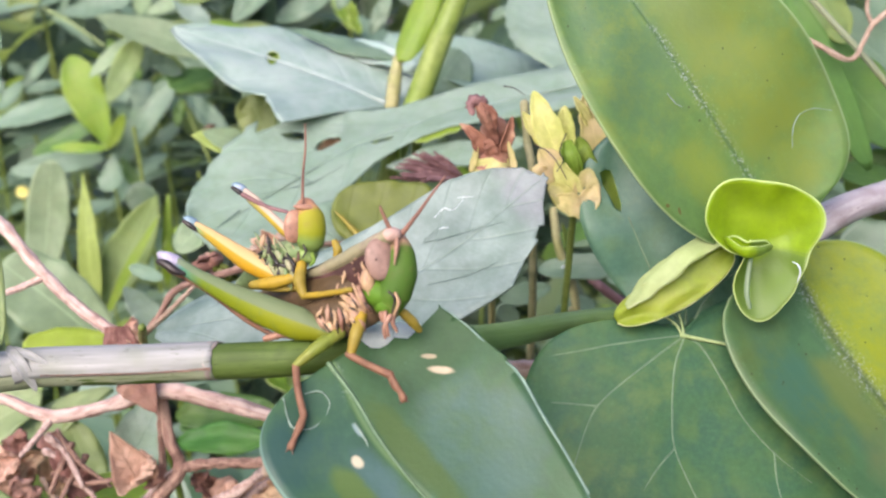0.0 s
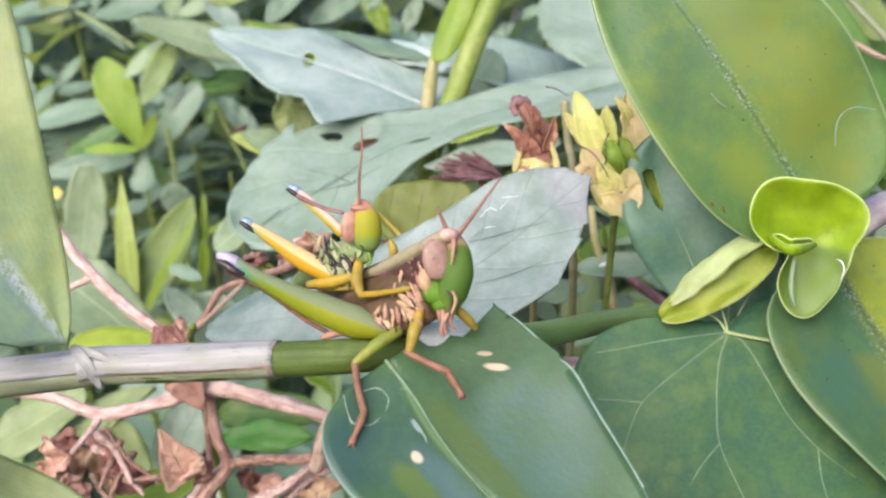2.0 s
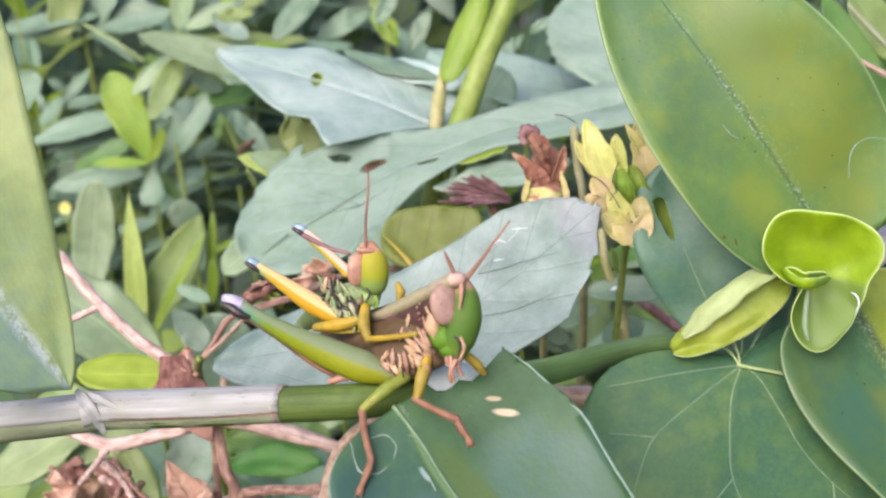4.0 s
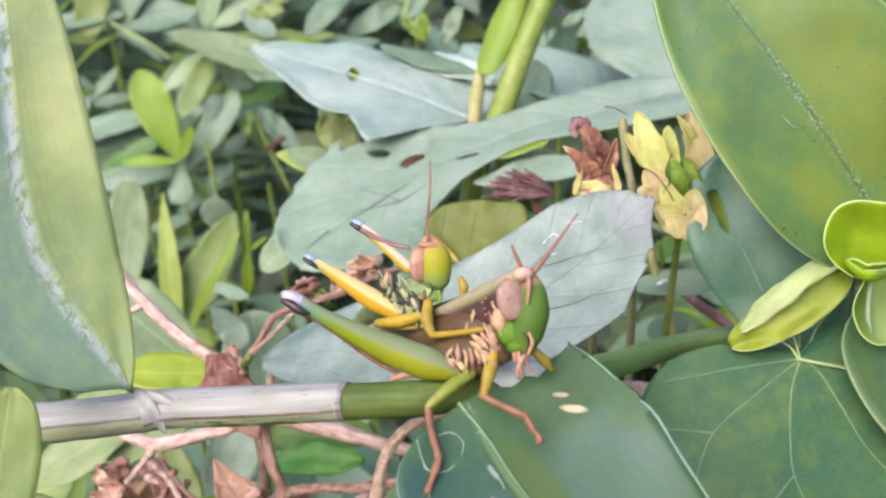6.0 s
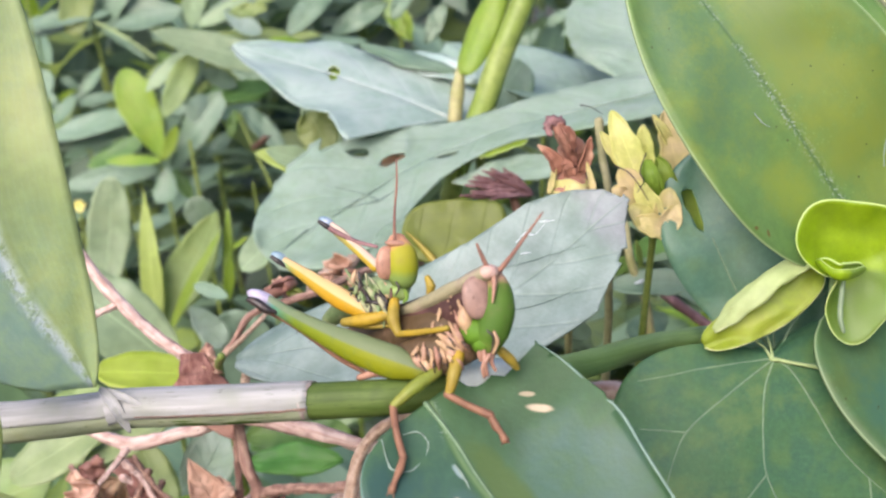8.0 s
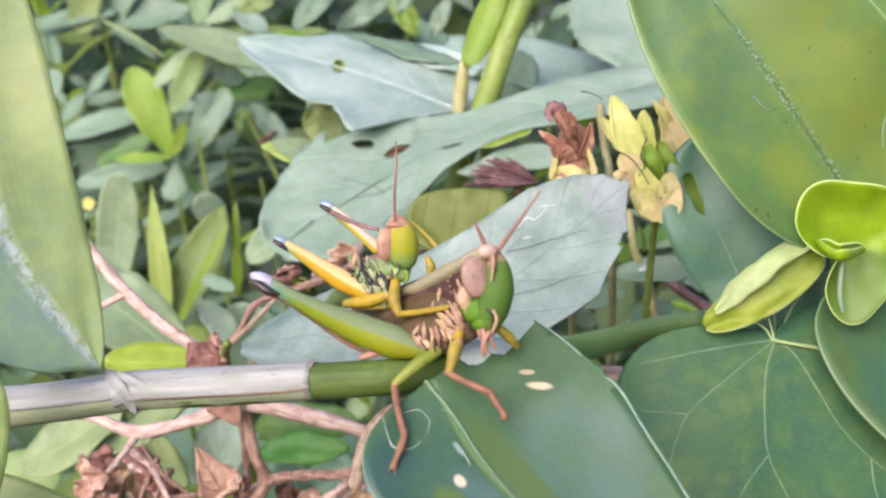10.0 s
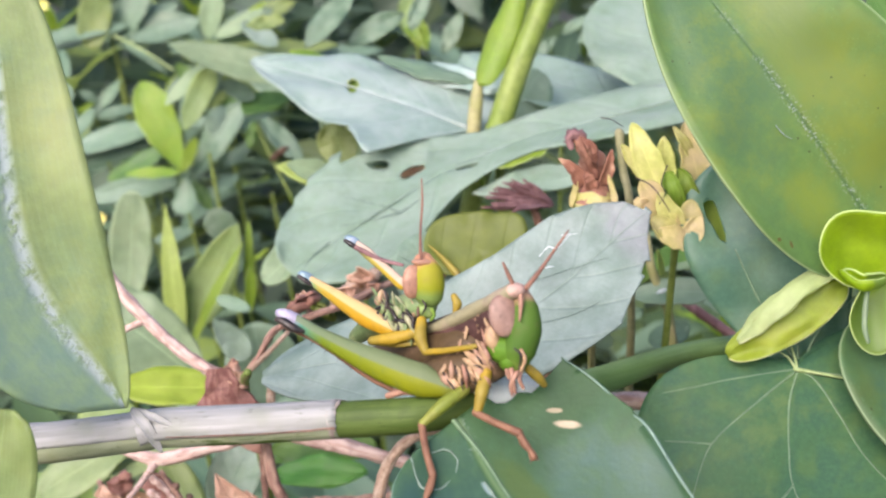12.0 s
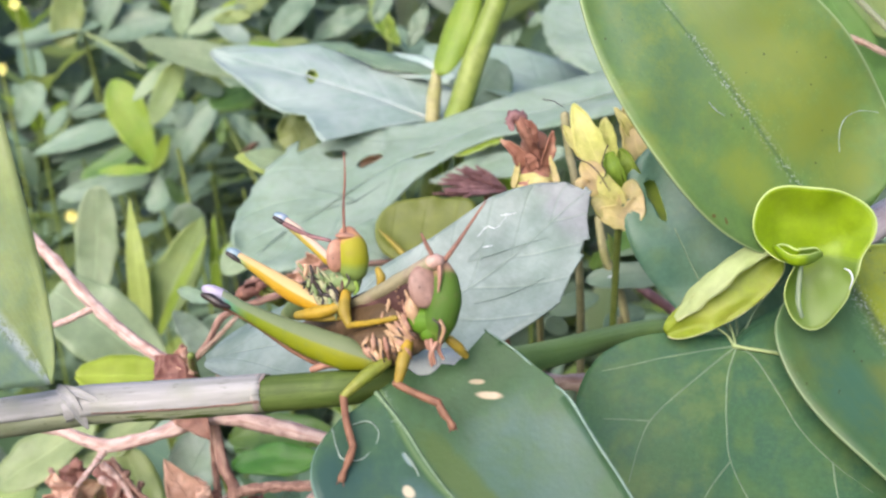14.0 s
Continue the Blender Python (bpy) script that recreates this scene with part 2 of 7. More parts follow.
def bark_material(name, base, light, dark, fibres=14.0, length=3.0, rough=0.6, relief=0.5, shine=0.5):
    """Stalks and twigs: fibres that run along the limb, lighter and darker lengths, small dark flaws."""
    m, nt, bsdf, out = nodes_of(name)
    uv = nt.nodes.new("ShaderNodeUVMap")
    facs = []
    for sx, sy, d in ((fibres, length, 4), (2.0, length * 2.5, 3), (fibres * 2.5, length * 9, 3)):
        mp = nt.nodes.new("ShaderNodeMapping")
        mp.inputs["Scale"].default_value = (sx, sy, 1)
        n = nt.nodes.new("ShaderNodeTexNoise")
        n.inputs["Scale"].default_value, n.inputs["Detail"].default_value = 1.0, d
        link(nt, uv.outputs[0], mp.inputs["Vector"])
        link(nt, mp.outputs[0], n.inputs["Vector"])
        facs.append(n.outputs["Fac"])
    col = mix(nt, ramp(nt, facs[0], 0.38, 0.62), base, light)
    col = mix(nt, math_node(nt, "MULTIPLY", ramp(nt, facs[1], 0.45, 0.65), 0.5), col, dark)
    col = mix(nt, ramp(nt, facs[2], 0.62, 0.72), col, tuple(c * 0.6 for c in dark))
    link(nt, col, bsdf.inputs["Base Color"])
    bsdf.inputs["Roughness"].default_value, bsdf.inputs["Specular IOR Level"].default_value = rough, shine
    bump = nt.nodes.new("ShaderNodeBump")
    bump.inputs["Strength"].default_value, bump.inputs["Distance"].default_value = relief, 0.0005
    link(nt, math_node(nt, "MULTIPLY_ADD", facs[2], 0.5, facs[0]), bump.inputs["Height"])
    link(nt, bump.outputs[0], bsdf.inputs["Normal"])
    return m


MAT = {}
MAT["femur_green"] = femur_material("femur_green", ((0.0, (0.2, 0.2, 0.27)), (0.1, (0.05, 0.16, 0.11)), (0.28, (0.11, 0.15, 0.004)), (0.7, (0.16, 0.175, 0.002)), (1.0, (0.14, 0.15, 0.004))), (0.105, 0.135, 0.07), 0.55)
MAT["femur_yellow"] = femur_material("femur_yellow", ((0.0, (0.14, 0.2, 0.26)), (0.14, (0.2, 0.26, 0.1)), (0.3, (0.34, 0.23, 0.025)), (0.7, (0.37, 0.2, 0.008)), (1.0, (0.32, 0.19, 0.006))), (0.44, 0.3, 0.14), 0.5)
MAT["femur_pink"] = femur_material("femur_pink", ((0.0, (0.1, 0.09, 0.1)), (0.15, (0.25, 0.25, 0.14)), (0.35, (0.3, 0.27, 0.08)), (0.7, (0.38, 0.28, 0.03)), (1.0, (0.36, 0.24, 0.02))), (0.42, 0.32, 0.26), 0.5)
MAT["head_female"] = femur_material("head_female", ((0.0, (0.36, 0.2, 0.14)), (0.12, (0.3, 0.18, 0.11)), (0.22, (0.06, 0.115, 0.012)), (0.65, (0.045, 0.1, 0.01)), (0.85, (0.07, 0.14, 0.014)), (1.0, (0.12, 0.17, 0.03))), (0.06, 0.12, 0.015), 0.65, 0.0)
MAT["head_male"] = femur_material("head_male", ((0.0, (0.42, 0.2, 0.12)), (0.1, (0.42, 0.21, 0.1)), (0.2, (0.25, 0.23, 0.015)), (0.55, (0.2, 0.215, 0.006)), (0.68, (0.13, 0.19, 0.04)), (1.0, (0.11, 0.17, 0.05))), (0.2, 0.22, 0.015), 0.65, 0.0)
MAT["young_leaf"] = leaf_material("young_leaf", (0.2, 0.24, 0.012), (0.17, 0.22, 0.02), (0.25, 0.27, 0.03), 0.5, veins="parallel", rough=0.5, glow=0.3, midrib=0.0, scale=1.8, margin=(0.55, 0.56, 0.3))
MAT["straw"] = leaf_material("straw", (0.56, 0.53, 0.25), (0.46, 0.47, 0.16), (0.6, 0.53, 0.33), 0.5, veins="parallel", rough=0.6, glow=0.5, scale=2.5, stripe=0.05)
MAT["straw_peach"] = leaf_material("straw_peach", (0.58, 0.49, 0.28), (0.5, 0.45, 0.2), (0.62, 0.49, 0.36), 0.5, veins="parallel", rough=0.6, glow=0.5, scale=2.5, stripe=0.05)
MAT["dry_petal"] = leaf_material("dry_petal", (0.44, 0.28, 0.19), (0.27, 0.12, 0.075), (0.55, 0.43, 0.28), 0.75, vein=(0.16, 0.06, 0.05), veins="parallel", rough=0.65, glow=0.3, scale=3.0, relief=0.9, margin=(0.14, 0.06, 0.04))
MAT["paper_brown"] = leaf_material("paper_brown", (0.24, 0.11, 0.085), (0.17, 0.07, 0.055), (0.36, 0.2, 0.15), 0.4, vein=(0.3, 0.17, 0.13), veins="parallel", rough=0.6, glow=0.15, scale=2.5, relief=0.7, margin=(0.14, 0.06, 0.05))
MAT["node_red"] = bark_material("node_red", (0.17, 0.062, 0.05), (0.27, 0.13, 0.105), (0.1, 0.035, 0.03), 12, 5, 0.6, 0.8)
MAT["rib_amber"] = skin_material("rib_amber", (0.24, 0.19, 0.02), (0.18, 0.13, 0.02), 200, rough=0.5)
MAT["crease"] = skin_material("crease", (0.155, 0.215, 0.175), (0.125, 0.18, 0.145), 300)
MAT["dead_leaf"] = leaf_material("dead_leaf", (0.55, 0.34, 0.26), (0.36, 0.19, 0.14), (0.64, 0.45, 0.36), 0.45, vein=(0.36, 0.22, 0.16), veins="pinnate", rough=0.7, glow=0.25, scale=2.0, relief=0.9)
MAT["glint_yellow"] = leaf_material("glint_yellow", (0.72, 0.64, 0.2), (0.62, 0.55, 0.15), (0.78, 0.7, 0.3), 0.4, rough=0.5, glow=0.4, scale=2)
MAT["seed_leaf"] = leaf_material("seed_leaf", (0.2, 0.3, 0.03), (0.13, 0.22, 0.03), (0.3, 0.38, 0.05), 0.4, rough=0.5, glow=0.35, scale=2)
# the bluish patches at 0.27 and 0.68 put sky sheen into the colour
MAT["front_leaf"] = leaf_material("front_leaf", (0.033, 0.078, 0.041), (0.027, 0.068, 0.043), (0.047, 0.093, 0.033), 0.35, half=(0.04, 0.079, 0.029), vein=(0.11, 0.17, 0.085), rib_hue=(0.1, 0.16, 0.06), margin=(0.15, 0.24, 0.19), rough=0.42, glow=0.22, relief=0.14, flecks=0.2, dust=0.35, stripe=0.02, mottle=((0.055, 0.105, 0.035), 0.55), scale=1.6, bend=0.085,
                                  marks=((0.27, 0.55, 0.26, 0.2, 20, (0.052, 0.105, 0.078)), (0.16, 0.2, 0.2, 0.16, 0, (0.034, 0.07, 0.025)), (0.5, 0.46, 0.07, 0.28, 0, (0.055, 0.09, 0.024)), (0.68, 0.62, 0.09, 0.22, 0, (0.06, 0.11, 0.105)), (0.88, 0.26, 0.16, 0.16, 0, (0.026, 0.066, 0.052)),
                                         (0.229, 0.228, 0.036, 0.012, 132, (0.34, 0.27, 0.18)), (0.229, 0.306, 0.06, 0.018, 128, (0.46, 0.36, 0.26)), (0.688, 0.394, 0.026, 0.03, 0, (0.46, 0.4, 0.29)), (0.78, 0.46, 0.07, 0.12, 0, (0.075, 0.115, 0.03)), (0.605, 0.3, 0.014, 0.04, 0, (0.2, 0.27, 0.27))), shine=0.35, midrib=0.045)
MAT["big_leaf"] = leaf_material("big_leaf", (0.1, 0.178, 0.045), (0.082, 0.16, 0.05), (0.14, 0.2, 0.042), 0.35, vein=(0.15, 0.22, 0.12), rib_hue=(0.05, 0.11, 0.04), margin=(0.32, 0.42, 0.2), rough=0.45, glow=0.3, spots=0.2, relief=0.2, flecks=0.35, dust=0.75, scale=1.7, stripe=0.03, midrib=0.03, mottle=((0.2, 0.245, 0.032), 0.5),
                                marks=((0.72, 0.36, 0.22, 0.34, 0, (0.165, 0.215, 0.035)), (0.26, 0.62, 0.24, 0.26, 0, (0.075, 0.15, 0.06)), (0.3, 0.22, 0.14, 0.1, 0, (0.17, 0.235, 0.035)), (0.72, 0.68, 0.16, 0.18, 0, (0.14, 0.2, 0.05)), (0.06, 0.2, 0.018, 0.006, 30, (0.1, 0.05, 0.015)), (0.035, 0.23, 0.012, 0.006, 0, (0.1, 0.045, 0.015))))
MAT["side_leaf"] = leaf_material("side_leaf", (0.05, 0.112, 0.043), (0.04, 0.098, 0.048), (0.08, 0.122, 0.032), 0.5, vein=(0.13, 0.2, 0.12), margin=(0.22, 0.31, 0.16), rough=0.42, glow=0.3, spots=1.0, half=(0.23, 0.275, 0.006), relief=0.16, flecks=0.25, dust=0.8, shine=0.25, stripe=0.03, mottle=((0.085, 0.135, 0.035), 0.7), marks=((0.66, 0.42, 0.09, 0.13, 0, (0.1, 0.145, 0.04)), (0.66, 0.74, 0.2, 0.2, 0, (0.095, 0.13, 0.05)), (0.82, 0.3, 0.1, 0.2, 0, (0.045, 0.115, 0.07))), rib_hue=(0.045, 0.075, 0.035), midrib=0.06, bend=0.06, dust_band=0.17)
MAT["vine_leaf"] = leaf_material("vine_leaf", (0.042, 0.103, 0.042), (0.034, 0.092, 0.052), (0.06, 0.122, 0.042), 0.4, vein=(0.3, 0.4, 0.25), veins="net", rough=0.48, glow=0.22, midrib=0.0, scale=3.6, relief=0.2, flecks=0.15, shine=0.2, mottle=((0.1, 0.16, 0.055), 0.75))
# vine_leaf lightened: sky sheen and brightness against the shade are in the colour
MAT["lobe_leaf_lit"] = leaf_material("lobe_leaf_lit", (0.085, 0.172, 0.115), (0.068, 0.155, 0.12), (0.105, 0.185, 0.1), 0.4, vein=(0.3, 0.4, 0.25), veins="net", rough=0.42, glow=0.25, midrib=0.0, scale=2.5, relief=0.2, flecks=0.1, shine=0.4)
MAT["grey_leaf"] = leaf_material("grey_leaf", (0.125, 0.174, 0.148), (0.104, 0.157, 0.132), (0.153, 0.192, 0.176), 0.4, vein=(0.125, 0.18, 0.142), veins="pinnate", rough=0.5, glow=0.2, bloom_sheen=0.35, scale=0.6, marks=((0.5, 0.95, 0.4, 0.1, 0, (0.175, 0.185, 0.2)),))
MAT["toothed_leaf"] = leaf_material("toothed_leaf", (0.215, 0.3, 0.22), (0.175, 0.265, 0.195), (0.265, 0.34, 0.27), 0.4, vein=(0.22, 0.34, 0.24), veins="pinnate", rough=0.48, glow=0.25, bloom_sheen=0.4, relief=0.6)
MAT["silver_leaf"] = leaf_material("silver_leaf", (0.24, 0.33, 0.275), (0.19, 0.28, 0.24), (0.37, 0.43, 0.4), 0.5, vein=(0.38, 0.45, 0.43), veins="pinnate", rough=0.35, glow=0.18, bloom_sheen=0.6, midrib=0.08)
MAT["lime_leaf"] = leaf_material("lime_leaf", (0.215, 0.315, 0.035), (0.165, 0.275, 0.03), (0.27, 0.345, 0.05), 0.4, rough=0.42, glow=0.45, margin=(0.6, 0.7, 0.3), scale=1.5)
MAT["bract"] = leaf_material("bract", (0.25, 0.345, 0.004), (0.2, 0.3, 0.004), (0.23, 0.32, 0.02), 0.5, veins="net", rough=0.42, glow=0.45, margin=(0.6, 0.7, 0.3), midrib=0.0, scale=1.5, sector=(0.155, 0.235, 0.04))
MAT["pale_leaf"] = leaf_material("pale_leaf", (0.205, 0.27, 0.1), (0.165, 0.235, 0.08), (0.255, 0.3, 0.09), 0.4, rough=0.45, glow=0.4, midrib=0.04)
MAT["rolled_leaf"] = leaf_material("rolled_leaf", (0.36, 0.43, 0.2), (0.32, 0.4, 0.16), (0.4, 0.45, 0.22), 0.4, rough=0.45, glow=0.35, midrib=0.0, margin=(0.6, 0.62, 0.35))
# teal half and pale rib band put gloss and highlight into the colour
MAT["blade_leaf"] = leaf_material("blade_leaf", (0.212, 0.26, 0.1), (0.18, 0.23, 0.092), (0.262, 0.292, 0.11), 0.4, vein=(0.34, 0.42, 0.38), rough=0.42, glow=0.3, midrib=0.13, half=(0.15, 0.24, 0.2), stripe=0.03, mottle=((0.12, 0.22, 0.16), 0.4), bend=-0.1, rib_hue=(0.42, 0.48, 0.52))
MAT["membrane"] = leaf_material("membrane", (0.72, 0.75, 0.72), (0.64, 0.68, 0.64), (0.78, 0.8, 0.78), 0.4, rough=0.45, glow=0.45, midrib=0.0, stripe=0.03)
MAT["olive_leaf"] = leaf_material("olive_leaf", (0.15, 0.185, 0.03), (0.13, 0.165, 0.028), (0.175, 0.2, 0.035), 0.4, vein=(0.12, 0.15, 0.02), veins="pinnate", rough=0.5, glow=0.4)
MAT["sage_leaf"] = leaf_material("sage_leaf", (0.2, 0.27, 0.155), (0.17, 0.24, 0.135), (0.235, 0.295, 0.165), 0.4, rough=0.45, glow=0.3, midrib=0.05, stripe=0.03)
MAT["lime_bright"] = leaf_material("lime_bright", (0.36, 0.47, 0.06), (0.32, 0.43, 0.05), (0.4, 0.5, 0.09), 0.4, rough=0.45, glow=0.5, midrib=0.05, stripe=0.03, margin=(0.5, 0.56, 0.25))
MAT["lime_pale"] = leaf_material("lime_pale", (0.3, 0.37, 0.1), (0.26, 0.33, 0.08), (0.35, 0.4, 0.13), 0.4, rough=0.45, glow=0.35, midrib=0.06, stripe=0.03)
# pale_leaf lightened: backlight on the low left leaves is in the colour
MAT["cream_leaf"] = leaf_material("cream_leaf", (0.25, 0.32, 0.15), (0.21, 0.28, 0.13), (0.29, 0.35, 0.16), 0.4, rough=0.45, glow=0.35, midrib=0.04, stripe=0.03)
MAT["sage_teal"] = leaf_material("sage_teal", (0.17, 0.25, 0.175), (0.14, 0.22, 0.155), (0.2, 0.275, 0.2), 0.4, rough=0.5, glow=0.28, midrib=0.04, stripe=0.03)
MAT["fresh_leaf"] = leaf_material("fresh_leaf", (0.085, 0.22, 0.035), (0.065, 0.185, 0.032), (0.115, 0.25, 0.045), 0.4, rough=0.4, glow=0.4)
MAT["green_leaf"] = leaf_material("green_leaf", (0.09, 0.18, 0.036), (0.065, 0.145, 0.034), (0.13, 0.22, 0.045), 0.4, rough=0.4, glow=0.4)
MAT["weed_leaf"] = leaf_material("weed_leaf", (0.117, 0.184, 0.113), (0.089, 0.155, 0.095), (0.15, 0.212, 0.137), 0.4, rough=0.42, glow=0.22, bloom_sheen=0.1)
MAT["stem_green"] = bark_material("stem_green", (0.052, 0.085, 0.014), (0.075, 0.11, 0.024), (0.04, 0.062, 0.014), 26, 5, 0.6, 0.2, 0.25)
MAT["stem_lighter"] = bark_material("stem_lighter", (0.098, 0.17, 0.042), (0.125, 0.2, 0.06), (0.08, 0.14, 0.035), 26, 5, 0.5, 0.2, 0.4)
MAT["stem_sheath"] = bark_material("stem_sheath", (0.2, 0.198, 0.194), (0.275, 0.271, 0.268), (0.17, 0.18, 0.135), 14, 1.6, 0.45, 0.2, 0.35)
MAT["sheath_stain"] = bark_material("sheath_stain", (0.23, 0.185, 0.165), (0.29, 0.26, 0.245), (0.19, 0.13, 0.1), 10, 2, 0.5, 0.2, 0.3)
MAT["stem_grey"] = bark_material("stem_grey", (0.19, 0.215, 0.13), (0.25, 0.27, 0.18), (0.17, 0.18, 0.06), 14, 2, 0.5, 0.2, 0.3)
MAT["stem_pink"] = bark_material("stem_pink", (0.46, 0.3, 0.26), (0.6, 0.46, 0.41), (0.22, 0.11, 0.09), 9, 7, 0.65, 0.9)
MAT["stem_lilac"] = bark_material("stem_lilac", (0.36, 0.3, 0.31), (0.46, 0.4, 0.4), (0.2, 0.14, 0.13), 12, 3, 0.5, 0.5)
MAT["stem_lime"] = skin_material("stem_lime", (0.16, 0.22, 0.035), (0.21, 0.26, 0.06), 100)
MAT["stem_pale"] = bark_material("stem_pale", (0.24, 0.32, 0.12), (0.32, 0.38, 0.18), (0.18, 0.26, 0.07), 10, 3, 0.5, 0.2)
MAT["twig_brown"] = bark_material("twig_brown", (0.23, 0.12, 0.09), (0.4, 0.25, 0.19), (0.1, 0.05, 0.035), 8, 7, 0.75, 1.0)
MAT["twig_tan"] = bark_material("twig_tan", (0.36, 0.24, 0.17), (0.48, 0.36, 0.28), (0.17, 0.09, 0.06), 8, 7, 0.7, 1.0)
MAT["dry_brown"] = skin_material("dry_brown", (0.18, 0.075, 0.05), (0.3, 0.16, 0.11), 220, rough=0.75, relief=0.7)
MAT["dry_tan"] = skin_material("dry_tan", (0.4, 0.26, 0.18), (0.28, 0.15, 0.1), 200, rough=0.7, relief=0.6)
MAT["dry_rose"] = skin_material("dry_rose", (0.23, 0.1, 0.065), (0.4, 0.25, 0.165), 160, rough=0.7, relief=0.5)
MAT["crown_pink"] = skin_material("crown_pink", (0.46, 0.3, 0.25), (0.36, 0.2, 0.16), 260, rough=0.55, relief=0.2, spec=0.3)
MAT["scratch_white"] = skin_material("scratch_white", (0.62, 0.66, 0.66), (0.5, 0.55, 0.55), 900, rough=0.35)
MAT["leg_rust"] = skin_material("leg_rust", (0.2, 0.1, 0.06), (0.13, 0.06, 0.04), 260, rough=0.55, relief=0.2, spec=0.2)
MAT["feeler"] = skin_material("feeler", (0.24, 0.12, 0.085), (0.16, 0.08, 0.065), 300, rough=0.55, relief=0.1, spec=0.2)
MAT["jaw_green"] = skin_material("jaw_green", (0.075, 0.16, 0.012), (0.105, 0.185, 0.018), 260, rough=0.6, relief=0.15, spec=0.2)
MAT["dry_yellow"] = skin_material("dry_yellow", (0.34, 0.31, 0.15), (0.27, 0.26, 0.1), 180, rough=0.6)
MAT["dry_olive"] = skin_material("dry_olive", (0.2, 0.19, 0.09), (0.26, 0.24, 0.13), 180, rough=0.6)
MAT["dry_purple"] = skin_material("dry_purple", (0.17, 0.085, 0.085), (0.29, 0.16, 0.16), 200, rough=0.7)
MAT["vein_pale"] = skin_material("vein_pale", (0.105, 0.175, 0.095), (0.135, 0.21, 0.11), 300)
MAT["rim_pale"] = skin_material("rim_pale", (0.15, 0.235, 0.19), (0.19, 0.28, 0.22), 300)
MAT["vein_grey"] = skin_material("vein_grey", (0.2, 0.27, 0.21), (0.26, 0.33, 0.28), 300)
MAT["vein_silver"] = skin_material("vein_silver", (0.3, 0.36, 0.33), (0.38, 0.43, 0.41), 300)
MAT["ant_green"] = skin_material("ant_green", (0.1, 0.19, 0.018), (0.14, 0.22, 0.022), 350, rough=0.55, relief=0.12)
MAT["chin_green"] = skin_material("chin_green", (0.17, 0.25, 0.06), (0.22, 0.29, 0.1), 400, rough=0.5, relief=0.12)
MAT["eye_pink"] = skin_material("eye_pink", (0.36, 0.19, 0.125), (0.28, 0.14, 0.095), 380, rough=0.5, relief=0.12)
MAT["eye_rose"] = skin_material("eye_rose", (0.24, 0.145, 0.115), (0.3, 0.185, 0.15), 380, rough=0.5, relief=0.12)
MAT["skin_pink"] = skin_material("skin_pink", (0.32, 0.17, 0.115), (0.25, 0.125, 0.085), 500, rough=0.45, relief=0.12)
MAT["skin_black"] = skin_material("skin_black", (0.02, 0.015, 0.015), (0.05, 0.035, 0.03), 500, rough=0.35, relief=0.12)
MAT["skin_brown"] = skin_material("skin_brown", (0.1, 0.05, 0.035), (0.17, 0.1, 0.065), 400, rough=0.5, relief=0.12)
MAT["body_brown"] = skin_material("body_brown", (0.075, 0.047, 0.022), (0.14, 0.085, 0.05), 260, rough=0.55, relief=0.2, spec=0.25)
MAT["saddle"] = skin_material("saddle", (0.055, 0.026, 0.024), (0.125, 0.062, 0.055), 170, rough=0.55, relief=0.12, spec=0.25)
MAT["skin_cream"] = skin_material("skin_cream", (0.4, 0.265, 0.15), (0.29, 0.17, 0.1), 420, rough=0.45, relief=0.12)
MAT["scale_rose"] = skin_material("scale_rose", (0.36, 0.22, 0.15), (0.24, 0.13, 0.09), 420, rough=0.55, relief=0.12, spec=0.25)
MAT["ridge_grey"] = skin_material("ridge_grey", (0.24, 0.215, 0.13), (0.33, 0.235, 0.19), 170, rough=0.55, relief=0.12, spec=0.25)
MAT["skin_olive"] = skin_material("skin_olive", (0.26, 0.27, 0.14), (0.34, 0.3, 0.2), 400, rough=0.5, relief=0.12)
MAT["skin_moss"] = skin_material("skin_moss", (0.14, 0.2, 0.08), (0.22, 0.26, 0.12), 500, rough=0.45, relief=0.12)
MAT["leg_yellow"] = skin_material("leg_yellow", (0.31, 0.2, 0.01), (0.23, 0.17, 0.02), 220, rough=0.6, relief=0.12)
MAT["leg_green"] = skin_material("leg_green", (0.14, 0.17, 0.018), (0.19, 0.2, 0.03), 220, rough=0.6, relief=0.12)
MAT["knee_blue"] = skin_material("knee_blue", (0.17, 0.25, 0.3), (0.3, 0.33, 0.42), 600, rough=0.3, relief=0.12)
MAT["knee_lilac"] = skin_material("knee_lilac", (0.36, 0.33, 0.42), (0.28, 0.25, 0.34), 600, rough=0.3, relief=0.12)
MAT["soil"] = skin_material("soil", (0.03, 0.026, 0.016), (0.05, 0.042, 0.026), 25, rough=0.95, relief=1.0)


# ---- builders ----
def thing(name, base, label, category, group="", kind=""):
    ob = new(name)
    ob.empty_display_size = 0.005
    ob.location = world_point(base)
    return tagged(ob, label, category, group, kind)


def part(name, bm, material, parent, label="", smooth=True, solid=0.0, kind=""):
    """Links a bmesh, in plan millimetres, as one mesh under a thing or part."""
    root = parent
    while root.parent:
        root = root.parent
    bm.transform(Matrix.Translation(-Vector(root.location)) @ BANK @ Matrix.Diagonal((0.001, 0.001, 0.001, 1)))
    me = bpy.data.meshes.new(name)
    bm.to_mesh(me)
    bm.free()
    if smooth:
        me.shade_smooth()
    me.materials.append(MAT[material])
    ob = new(name, me)
    ob.parent = parent
    if solid:
        s = ob.modifiers.new("thickness", "SOLIDIFY")
        s.thickness, s.offset = solid * 0.001, 0
    if label or kind:
        tagged(ob, label, kind=kind)
    return ob


